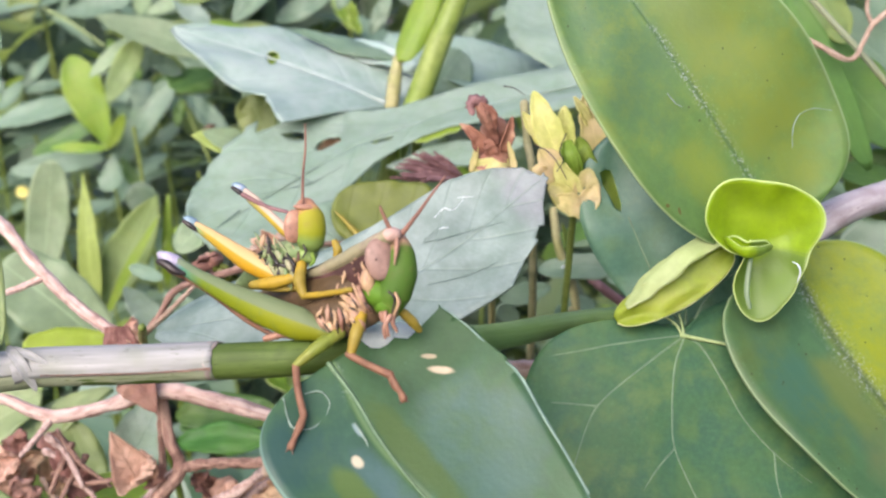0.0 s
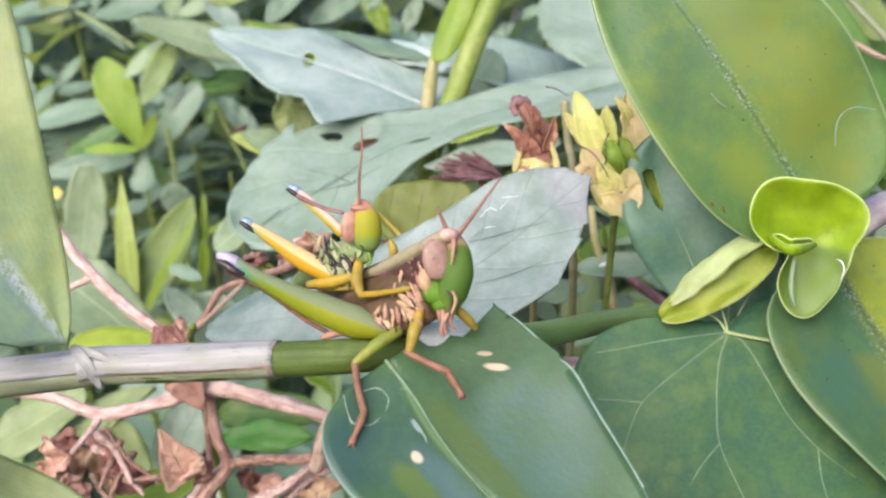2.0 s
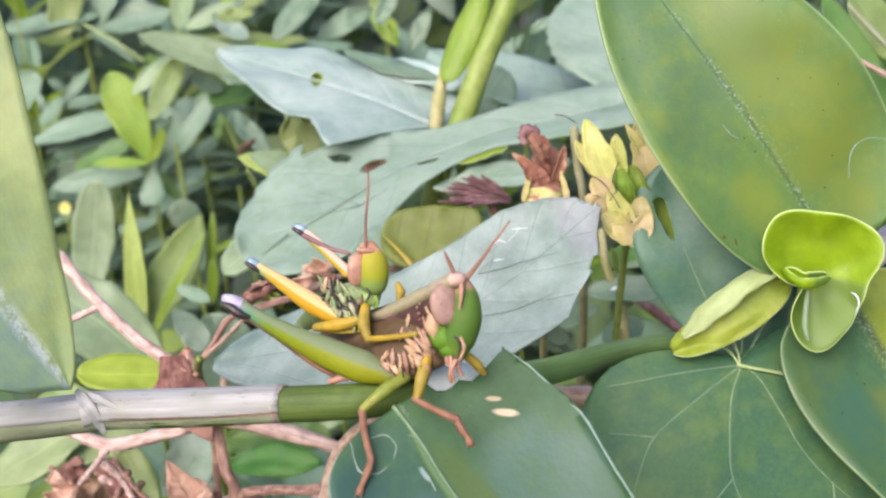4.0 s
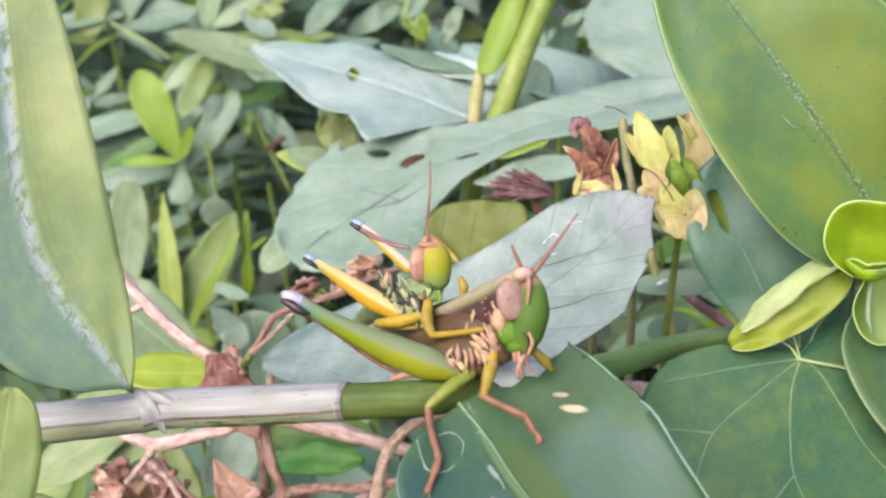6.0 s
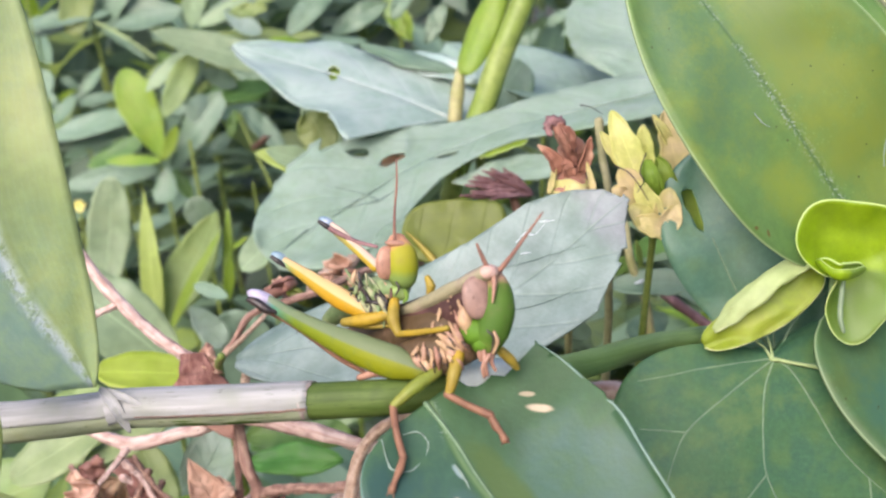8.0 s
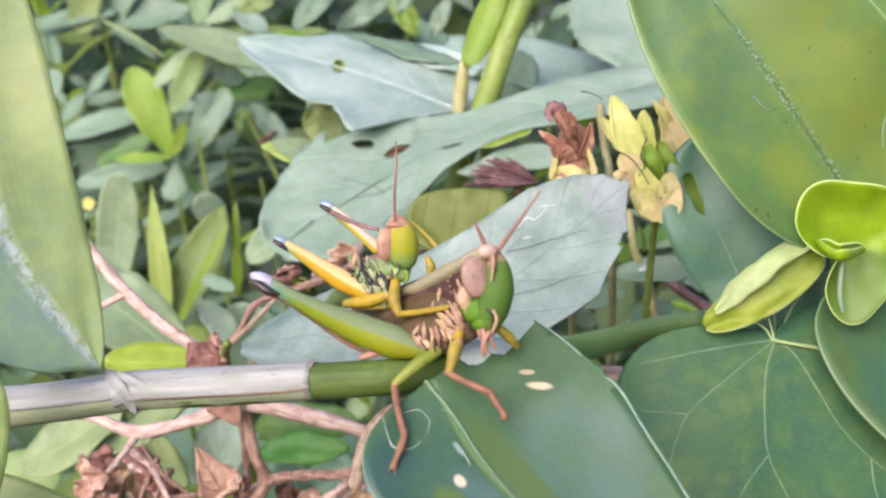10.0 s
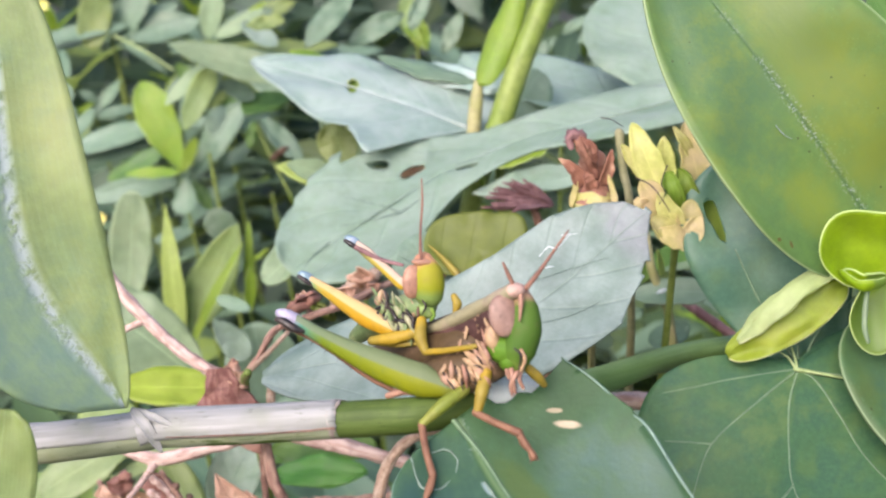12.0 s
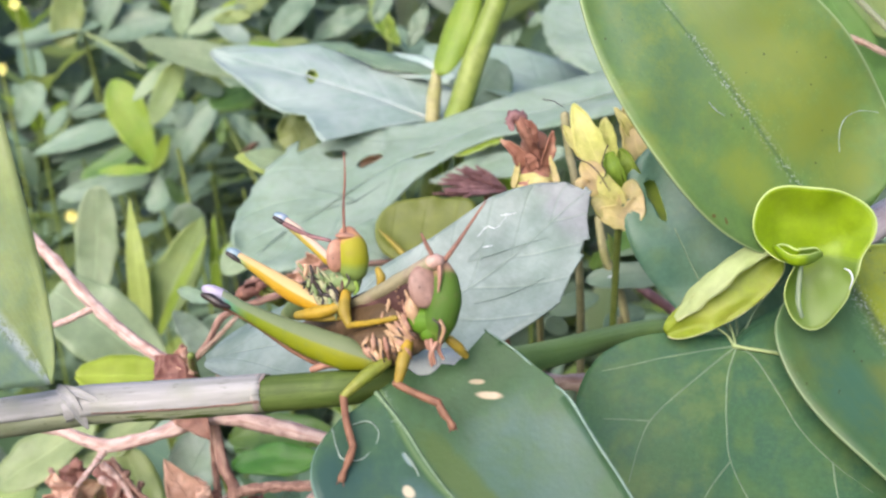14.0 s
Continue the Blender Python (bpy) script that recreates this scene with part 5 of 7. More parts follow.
# ---- dried flower heads ----
brown = thing("dried_flower_head", (7.1, 173.0, 10.0), "dried brown flower head with a withered petal on top", "flower")
part("stalk", tube([(6.8, 174.0, 11.7), (7.4, 176.0, 6.8), grounded((8.3, 182.0, 1.8), 160)], (0.7, 0.6, 0.8), n=10, seg=7), "dry_yellow", brown)
part("cup", tube([(7.2, 172.0, 11.0), (7.3, 172.0, 12.8), (7.2, 172.0, 14.6), (7.3, 172.0, 15.9), (7.5, 172.0, 17.1)], (3.0, 2.55, 2.05, 1.95, 2.15), n=20, seg=22, rough=0.14, seed=3), "dry_rose", brown, "pinkish-brown dry cup")
part("band", tube([(7.2, 172.0, 10.9), (7.2, 172.0, 12.0), (7.3, 172.0, 13.2)], (3.08, 2.85, 2.45), n=8, seg=22, rough=0.14, seed=3, cap=False), "straw", brown, "straw-yellow foot of the cup")
for b, t, v, w, fc, sd in (((5.9, 170.2, 14.1), (2.4, 168.6, 17.8), (4.5, 169.0, 16.1), 2.2, (-0.4, -1, 0.4), 1), ((8.6, 170.2, 14.0), (9.8, 168.8, 18.8), (9.3, 169.2, 16.6), 1.9, (0.5, -1, 0.3), 2), ((7.1, 169.6, 13.5), (6.0, 168.8, 15.8), (6.4, 168.8, 15.0), 2.0, (-0.2, -1, 0.3), 3)):
    add_leaf(brown, "sepal", "dry_rose", b, t, w, fc, via=v, fold=0.15, curl=0.25, peak=(0.2, 0.75), wave=0.4, nu=18, nv=8, seed=sd, solid=0.2, ragged=0.2)
for b, t in (((4.0, 170.5, 11.0), (5.0, 169.6, 15.5)), ((10.4, 170.5, 10.9), (9.3, 169.6, 15.4))):
    add_leaf(brown, "rib", "straw_peach", b, t, 0.9, (0, -1, 0.1), fold=0.3, peak=(0.2, 0.5), wave=0.3, nu=12, nv=6, seed=24, solid=0.15, ragged=0.3)
part("petal", tube([(7.6, 170.0, 15.5), (6.8, 169.3, 17.4), (6.1, 168.9, 18.9), (5.4, 168.7, 20.2), (4.6, 168.9, 20.8)], (0.9, 1.45, 1.6, 1.35, 0.8), n=26, seg=16, rough=0.35, seed=5, flat=0.7), "dry_brown", brown, "crumpled red-brown withered petal")
part("petal_tip", tube([(5.7, 168.2, 20.8), (4.6, 168.1, 21.1), (3.8, 168.1, 20.4), (4.2, 168.3, 19.3)], (0.7, 0.85, 0.7, 0.4), n=18, seg=12, rough=0.6, seed=7), "dry_purple", brown, "dull pink curled tip")
add_leaf(brown, "shred", "dry_brown", (7.3, 168.0, 16.8), (5.7, 167.3, 20.4), 1.8, (0.3, -1, 0.2), sag=0.6, fold=0.3, curl=0.4, wave=0.8, peak=(0.4, 0.5), nu=18, nv=8, seed=31, ragged=0.3, solid=0.15)

yellow = thing("dried_flower_head", (18.6, 172.0, 6.4), "cluster of straw-yellow dry bracts on a stalk", "flower")
part("stalk", tube([(19.2, 173.0, 6.8), (19.1, 176.0, 3.1), grounded((18.9, 184.0, -2.5), 160)], (0.7, 0.55, 0.8), n=10, seg=7), "stem_lime", yellow)
part("stalk", tube([(12.8, 186.0, 22.7), (13.2, 186.0, 17.2), (14.1, 186.0, 11.1), grounded((14.5, 186.0, -2.5), 120)], (0.75, 0.65, 0.65, 0.8), n=14, seg=8, rough=0.15), "dry_olive", yellow, "bare olive stalk behind the bracts")
for m, b, t, w, sag, sd in (("straw", (17.0, 172.0, 12.5), (13.0, 170.8, 22.7), 4.4, 0.15, 1),
                             ("straw", (17.4, 173.0, 13.3), (17.6, 171.8, 20.7), 3.4, 0.1, 2),
                             ("straw", (15.7, 172.6, 14.4), (11.5, 171.4, 19.7), 2.4, 0.2, 3),
                             ("straw_peach", (22.8, 172.5, 12.1), (20.5, 171.3, 22.6), 4.2, 0.2, 4),
                             ("straw", (21.7, 172.0, 17.2), (18.8, 170.8, 21.9), 1.5, 0.2, 5),
                             ("seed_leaf", (19.2, 171.0, 9.9), (17.7, 169.8, 15.5), 3.2, 0.5, 6),
                             ("seed_leaf", (21.4, 171.4, 9.8), (19.3, 170.2, 15.9), 3.0, 0.5, 7),
                             ("straw_peach", (17.4, 171.0, 9.5), (13.8, 169.8, 14.3), 4.6, 0.1, 8),
                             ("straw", (19.1, 169.8, 6.5), (16.2, 168.6, 12.6), 3.6, 0.2, 9),
                             ("straw_peach", (20.0, 170.0, 6.2), (20.7, 168.8, 11.5), 4.0, 0.15, 10),
                             ("straw", (18.2, 169.6, 6.0), (15.0, 168.4, 9.0), 3.4, 0.3, 11),
                             ("straw_peach", (20.1, 169.0, 5.5), (15.4, 167.8, 7.1), 3.4, 0.2, 12),
                             ("straw_peach", (19.8, 169.8, 5.1), (21.7, 168.6, 9.2), 3.2, 0.2, 13),
                             ("straw_peach", (15.0, 171.2, 10.1), (12.9, 170.0, 11.7), 2.2, 0.3, 15)):
    fc = ((t[0] - b[0]) * 0.06 + 0.1 * (sd % 3 - 1), -1, 0.25)
    add_leaf(yellow, "bract", m, b, t, w, fc, sag=sag * 4, fold=0.1, curl=sag, peak=(0.28, 0.62), wave=0.3, nu=26, nv=12, seed=sd + 60, ragged=0.18, solid=0.15)
for pts in ([(13.0, 168.0, 14.7), (14.8, 167.4, 13.7), (16.2, 167.0, 11.9), (17.4, 167.0, 9.8)], [(17.4, 168.0, 16.3), (16.4, 167.2, 13.6), (16.9, 167.0, 12.5), (16.0, 167.0, 10.9)], [(9.0, 175.0, 24.0), (10.3, 174.0, 23.6), (12.0, 173.0, 22.4)]):
    part("bristle", tube(pts, (0.1, 0.09, 0.06), n=16, seg=5, rough=0.4), "skin_black", yellow, "thin dark bristle")

purple = thing("withered_flower", (-0.4, 215.0, 12.9), "withered dark purple flower lying among leaves", "flower")
thistle = random.Random(61)
for k in range(20):
    f = k / 19
    tip = Vector((-7.8, 213.4, 15.8)).lerp(Vector((-2.1, 213.6, 18.2)), f) if k % 2 else Vector((-8.4, 211.3, 14.0)).lerp(Vector((-4.0, 209.5, 12.1)), f)
    tip = tip + Vector((thistle.uniform(-2, 2), thistle.uniform(-3, 3), thistle.uniform(-1, 1)))
    foot = Vector((4.1, 217.9, 12.9)).lerp(tip, thistle.uniform(0.0, 0.3))
    add_leaf(purple, "petal", "dry_purple", tuple(foot), tuple(tip), thistle.uniform(0.9, 1.7), (thistle.uniform(-0.4, 0.4), -1, thistle.uniform(0, 1)), sag=thistle.uniform(-0.8, 0.8), fold=0.5, curl=0.3, wave=0.4, peak=(0.4, 0.8), nu=12, nv=6, seed=70 + k)
part("stalk", tube([(0.1, 216.0, 12.6), (1.7, 220.0, 6.4), grounded((2.8, 225.0, 2.2), 160)], (0.8, 0.9, 1.0), n=10, seg=7), "dry_brown", purple)

# ---- dry twigs ----
dead = thing("dry_weed", (-49.6, 190.0, -15.3), "dead brown weed with bare forked twigs and shrivelled leaves", "plant")
for pts, rad, m in ((((-94.3, 190.0, 17.3), (-76.3, 190.0, 9.1), (-70.8, 190.0, 4.2), (-64.1, 190.0, -3.7), (-58.2, 190.0, -9.4), (-52.3, 190.0, -13.6)), (0.95, 1.0, 1.0, 1.0), "stem_pink"),
                    (((-78.1, 190.0, -7.1), (-71.2, 191.0, -7.2), (-63.8, 190.0, -4.6)), (0.5, 0.5, 0.6), "stem_pink"),
                    (((-50.1, 190.0, -15.5), (-45.5, 188.0, -11.5), (-42.2, 187.0, -6.6), (-37.7, 187.0, -4.8), (-31.7, 188.0, -3.0), (-24.6, 196.0, 0.1), (-16.0, 205.0, 1.1)), (0.6, 0.55, 0.55, 0.6, 0.55, 0.5), "twig_brown"),
                    (((-48.5, 189.0, -14.3), (-43.7, 186.0, -10.5), (-38.8, 186.0, -5.7)), (0.45, 0.4, 0.35), "twig_tan"),
                    (((-51.4, 190.0, -13.5), (-46.9, 189.0, -17.9), (-44.6, 188.0, -23.2), (-43.0, 187.0, -30.2), (-41.4, 187.0, -34.6), (-44.8, 187.0, -39.2), (-50.1, 190.0, -49.6), grounded((-50.1, 190.0, -49.6))), (1.2, 0.95, 0.85, 0.9, 1.2, 1.1, 1.2), "twig_brown"),
                    (((-41.4, 187.0, -34.4), (-35.9, 187.0, -33.7), (-27.8, 186.0, -33.4), (-19.8, 186.0, -31.8)), (0.95, 0.85, 0.85, 0.8), "twig_brown"),
                    (((-83.1, 187.0, -22.1), (-69.7, 187.0, -23.5), (-61.3, 187.0, -26.4), (-52.8, 187.0, -24.6), (-43.9, 187.0, -22.3), (-35.0, 187.0, -24.1), (-27.0, 187.0, -26.4), (-16.6, 190.0, -29.7)), (0.8, 0.9, 1.1, 1.1, 1.3, 1.3, 1.2, 1.0), "stem_pink"),
                    (((-61.3, 187.0, -26.4), (-63.3, 185.0, -29.4), (-65.3, 184.0, -31.9)), (0.7, 0.5, 0.4), "stem_pink"),
                    (((-25.2, 180.0, -13.6), (-20.7, 178.0, -12.6), (10.2, 185.0, -18.4), (21.3, 190.0, -19.8), (32.0, 200.0, -24.6)), (1.2, 1.2, 1.3, 1.3, 1.2), "stem_pink"),
                    (((-46.2, 190.6, -21.0), (-45.7, 191.0, -24.4), (-45.3, 191.0, -30.5), (-45.0, 192.0, -38.1), (-44.6, 192.0, -46.0)), (0.6, 0.55, 0.6, 0.65), "twig_brown"),
                    (((-33.0, 196.0, -2.7), (-29.6, 198.0, -0.4), (-26.9, 199.0, 2.0)), (1.5, 2.2, 1.0), "twig_tan")):
    part("twig", tube(pts, rad, n=60, seg=12, rough=0.3, seed=len(rad) + pts[0][0]), m, dead)
for b, e, w, m, sd, fc in (((-41.0, 190.0, -4.4), (-35.2, 190.0, -1.3), 5, "paper_brown", 3, (0.2, -1, 0.5)), ((-33.2, 192.0, -5.4), (-37.4, 190.0, -2.2), 4, "olive_leaf", 5, (0, -1, 0.4))):
    add_leaf(dead, "dry_leaf", m, b, e, w, fc, fold=0.6, curl=0.9, wave=1.5, peak=(0.5, 0.4), nu=18, nv=10, seed=sd + 80, ragged=0.3)

for b, e, w, sd, fc in (((-39.1, 194.2, -1.3), (-36.3, 191.3, -4.4), 3.5, 1, (0, -1, 0.5)), ((-30.0, 196.6, -0.2), (-26.6, 192.7, 1.6), 4, 2, (0.3, -1, 0.6)), ((-28.5, 194.7, -2.0), (-25.8, 192.8, 0.2), 3, 3, (-0.3, -1, 0.2)),
                        ((-33.5, 193.5, -2.8), (-29.5, 191.6, -0.5), 4, 5, (-0.2, -1, 0.3)), ((-49.1, 187.8, -11.0), (-47.0, 185.9, -15.4), 4, 6, (-0.5, -1, 0.1))):
    add_leaf(dead, "dry_leaf", "dead_leaf", b, e, w, fc, fold=0.4, curl=0.6, wave=1.4, peak=(0.5, 0.7), nu=20, nv=12, seed=sd + 180, ragged=0.4, solid=0.2)
# foot, tip, width, material, seed of each dead leaf
DEAD_LEAVES = (((-67.9, 193.0, -41.3), (-71.4, 190.0, -31.0), 6.0, "dead_leaf", 90),
               ((-71.2, 196.0, -40.0), (-65.5, 193.0, -32.9), 5.0, "dry_petal", 91),
               ((-72.4, 190.0, -37.4), (-66.8, 187.0, -32.8), 4.5, "dead_leaf", 92),
               ((-64.7, 189.0, -41.3), (-67.4, 186.0, -36.2), 5.0, "dead_leaf", 93),
               ((-72.9, 197.0, -34.0), (-68.1, 194.0, -30.2), 3.5, "paper_brown", 94),
               ((-49.3, 186.0, -36.0), (-44.9, 183.0, -32.1), 5.0, "dead_leaf", 96),
               ((-46.6, 188.0, -37.5), (-43.7, 185.0, -33.8), 4.0, "paper_brown", 97),
               ((-39.6, 194.0, -42.0), (-33.0, 191.0, -37.7), 6.0, "dead_leaf", 98),
               ((-33.8, 196.0, -42.9), (-26.8, 193.0, -37.2), 6.0, "dead_leaf", 99),
               ((-29.2, 190.0, -41.1), (-23.4, 187.0, -37.4), 4.5, "dry_petal", 100),
               ((-37.7, 197.0, -39.3), (-40.9, 194.0, -36.9), 3.5, "paper_brown", 101))
for b, e, w, m, sd in DEAD_LEAVES + (((-65.1, 195.0, -30.4), (-57.3, 192.0, -37.4), 4.5, "paper_brown", 120), ((-64.4, 197.0, -39.3), (-55.0, 194.0, -38.7), 4.5, "paper_brown", 121), ((-65.0, 196.0, -34.3), (-61.8, 193.0, -41.3), 4.5, "dry_petal", 122)):
    lit = thing("dry_leaf", b, "curled brown dead leaf caught among the twigs", "leaf", group="dead leaves among the twigs")
    turn = random.Random(sd)
    add_leaf(lit, "blade", m, b, e, w, (turn.uniform(-0.6, 0.6), -1, turn.uniform(-0.1, 0.8)), sag=turn.uniform(-1.5, 1.5), fold=turn.uniform(-0.2, 0.4), curl=turn.uniform(-0.4, 0.5), wave=2.0, peak=(0.4, 0.5), nu=26, nv=14, seed=sd, ragged=0.5, solid=0.2)
salmon = thing("dry_leaf", (-47.3, 184.0, -36.3), "pointed salmon-brown dead leaf standing among twigs", "leaf", group="dead leaves among the twigs")
add_leaf(salmon, "blade", "dead_leaf", (-47.0, 184.5, -36.6), (-51.2, 182.6, -28.1), 7.2, (0.15, -1, 0.2), fold=0.12, curl=0.2, wave=0.5, peak=(0.12, 0.95), nu=26, nv=14, seed=95, ragged=0.12, solid=0.2)
BROKEN_STALKS = (((-63.4, 191.0, -30.2), (-57.4, 189.0, -37.7), 0.7),
                 ((-62.3, 192.0, -29.5), (-53.1, 190.0, -37.9), 0.5),
                 ((-64.5, 193.0, -32.9), (-56.1, 191.0, -39.9), 0.7),
                 ((-63.5, 194.0, -36.8), (-52.8, 189.0, -36.8), 0.65),
                 ((-59.7, 191.0, -31.6), (-62.7, 190.0, -38.8), 0.65),
                 ((-64.7, 192.0, -37.3), (-58.9, 191.0, -41.8), 0.5),
                 ((-58.0, 193.0, -33.8), (-60.6, 189.0, -39.5), 0.6),
                 ((-73.3, 194.0, -31.2), (-67.8, 190.0, -34.7), 0.5),
                 ((-48.7, 191.0, -41.8), (-42.2, 191.0, -34.9), 0.75),
                 ((-38.3, 192.0, -41.6), (-26.3, 189.0, -33.2), 1.0),
                 ((-33.3, 193.0, -42.3), (-25.5, 190.0, -36.1), 0.8),
                 ((-26.0, 194.0, -33.2), (-26.6, 191.0, -36.3), 0.7))
for k, (b, e, r) in enumerate(BROKEN_STALKS):
    bit = thing("dry_stalk", b, "thin broken brown stalk lying on dead leaves", "twig", group="broken stalks in the litter")
    bow = Vector(b).lerp(Vector(e), 0.45) + Vector((0, 0.8 * (-1) ** k, 0.9 * (-1) ** k))
    part("stalk", tube([b, bow, e], (r, r * 0.85, r * 0.6), n=24, seg=8, rough=0.5, seed=k), ("twig_brown", "twig_brown", "twig_tan")[k % 3] if r < 0.7 else "stem_pink", bit)
node_cup = leaf_mesh((-49.7, 185.8, -19.8), (-50.8, 184.8, -9.6), 12.0, (0.15, -1, 0.2), fold=-0.25, peak=(0.08, 0.6), wave=0.7, nu=36, nv=24, seed=77, ragged=0.12)
nibble(node_cup, (((-52.8, 185.2, -9.2), (-52.7, 185.2, -12.7), (-53.0, 185.2, -15.7), (-57.1, 185.2, -15.6), (-57.0, 185.2, -9.1)), ((-53.0, 185.2, -15.7), (-54.8, 185.2, -18.1), (-57.1, 185.2, -18.1), (-57.1, 185.2, -15.6)), ((-53.5, 185.2, -12.2), (-48.6, 185.2, -12.0), (-48.6, 185.2, -8.4), (-53.4, 185.2, -8.3)), ((-49.5, 185.2, -11.4), (-46.9, 185.2, -15.9), (-41.2, 185.2, -16.0), (-41.1, 185.2, -9.3)), ((-46.9, 185.2, -15.9), (-44.6, 185.2, -18.2), (-41.3, 185.2, -18.3), (-41.2, 185.2, -16.0))), (0, -1, 0), 1.5)
part("node_paper", node_cup, "node_red", dead, "papery maroon sheath at the joint", solid=0.25)
part("node_paper", leaf_mesh((-48.4, 184.6, -19.6), (-44.2, 183.6, -25.4), 6.2, (0.15, -1, 0.1), fold=-0.2, curl=0.3, peak=(0.15, 0.95), wave=0.5, nu=22, nv=14, seed=78, ragged=0.1), "paper_brown", dead, "red-brown pointed end of the sheath", solid=0.2)
part("stump", tube([(-43.3, 187.1, -18.9), (-42.9, 187.1, -16.0), (-42.5, 187.1, -13.6)], (0.75, 0.75, 0.8), n=8, seg=10, rough=0.3), "twig_tan", dead, "broken twig stump")
part("twig", tube([(-24.9, 169.7, -31.7), (-23.9, 169.8, -26.9), (-22.3, 169.8, -23.7), (-19.5, 170.0, -21.2), (-15.6, 172.1, -20.0), (-9.2, 176.4, -18.8)], (1.0, 0.9, 0.8, 0.8, 0.8), n=40, seg=10, rough=0.2), "twig_tan", dead)

# ---- grasshoppers ----
def stripes(parent, courses, radius, material, label=""):
    for pts in courses:
        part("stripe", tube(pts, (radius * 0.5, radius, radius * 0.5), n=8, seg=5), material, parent, label)


def limb(parent, name, pts, radii, material, label="", n=14, seg=10, flat=1.0):
    return part(name, tube(pts, radii, n=n, seg=seg, flat=flat), material, parent, label)


female = thing("grasshopper", (-10.6, 121.0, -9.2), "large green and pink grasshopper clinging to the stem", "insect", group="pair of grasshoppers")
limb(female, "abdomen", [(-21.8, 133.0, -6.6), (-17.4, 129.0, -5.8), (-12.7, 125.0, -5.3), (-9.5, 122.0, -4.9)], (1.2, 2.0, 2.7, 3.0), "body_brown", seg=16)
pron = limb(female, "pronotum", [(-14.7, 127.0, -3.8), (-11.4, 124.0, -3.1), (-8.3, 121.0, -2.2), (-6.6, 119.0, -1.5)], (1.5, 2.0, 2.1, 2.0), "saddle", "dark mauve-brown saddle with a pale ridge", seg=18)
part("ridge", tube([(-14.9, 126.0, -3.1), (-11.6, 122.5, -2.0), (-8.2, 119.0, -0.25), (-5.1, 116.4, 1.35)], (0.5, 0.8, 0.85, 0.85), n=22, seg=14, flat=1.5, rough=0.15), "ridge_grey", pron, "pale grey-green back ridge")
for pts in (((-8.0, 117.4, -1.4), (-7.5, 116.6, -2.7), (-7.3, 116.4, -4.5)), ((-10.5, 119.5, -3.6), (-10.9, 119.3, -5.1)), ((-9.8, 119.8, -2.2), (-10.1, 119.4, -3.4))):
    part("pale_line", tube(pts, (0.16, 0.24, 0.12), n=10, seg=6, rough=0.8), "skin_cream", pron)
for c in ((-11.7, 120.6, -4.0), (-11.5, 120.3, -4.7)):
    part("pale_dot", blob(c, (0.2, 0, 0.05), (0, 0.2, 0), (-0.05, 0, 0.26), seg=8), "scratch_white", pron, "small white dot")
breast = limb(female, "thorax", [(-13.3, 122.4, -7.3), (-10.5, 120.4, -6.8), (-7.6, 119.0, -5.9)], (1.9, 2.3, 1.9), "body_brown", "cream underside with black stripes", seg=16)
chest_rng = random.Random(9)
FAN = (((-7.8, 117.2, -6.3), (-8.9, 117.2, -5.4), (-10.1, 118.1, -4.6)),
       ((-7.7, 117.1, -6.2), (-8.6, 117.0, -5.0), (-9.6, 117.8, -3.9)),
       ((-7.7, 117.1, -6.0), (-8.2, 116.8, -4.8), (-8.9, 117.4, -3.5)),
       ((-7.6, 117.1, -5.8), (-7.9, 116.6, -4.8), (-8.4, 117.2, -3.7)),
       ((-8.1, 117.4, -6.5), (-9.1, 117.3, -5.9), (-10.2, 118.3, -5.4)),
       ((-8.0, 117.3, -6.7), (-8.7, 117.1, -6.4), (-9.5, 117.9, -6.1)))
for k, pts in enumerate(FAN):
    part("plate", tube(pts, (0.22, 0.48, 0.46, 0.22), n=10, seg=8, flat=0.6, rough=0.35, seed=k), ("skin_cream", "scale_rose")[k % 2], breast, "cream scale of the chest")
FINGERS = (((-12.1, 119.4, -6.0), (-12.3, 118.9, -6.4), (-12.6, 119.5, -6.8)),
           ((-11.5, 119.0, -5.7), (-11.5, 118.5, -6.6), (-11.5, 119.0, -7.6)),
           ((-11.0, 118.8, -5.7), (-10.7, 118.2, -7.0), (-10.6, 118.5, -8.4)),
           ((-10.4, 118.5, -5.7), (-10.1, 117.9, -6.9), (-10.0, 118.2, -8.1)),
           ((-9.8, 118.2, -5.9), (-9.5, 117.5, -6.8), (-9.3, 117.9, -7.7)),
           ((-12.8, 119.7, -6.7), (-12.1, 118.8, -7.3), (-11.4, 118.9, -8.1)),
           ((-9.2, 117.9, -6.3), (-8.8, 117.1, -7.1), (-8.4, 117.4, -7.9)),
           ((-8.4, 117.5, -6.7), (-8.0, 116.8, -7.3), (-7.7, 117.0, -7.9)),
           ((-12.0, 119.3, -7.1), (-11.3, 118.4, -7.8), (-10.8, 118.6, -8.6)))
for k, pts in enumerate(FINGERS):
    part("plate", tube(pts, (0.26, 0.5, 0.5, 0.22), n=10, seg=8, flat=0.6, rough=0.35, seed=20 + k), ("skin_cream", "scale_rose", "skin_cream", "skin_pink")[k % 4], breast, "cream scale of the chest")
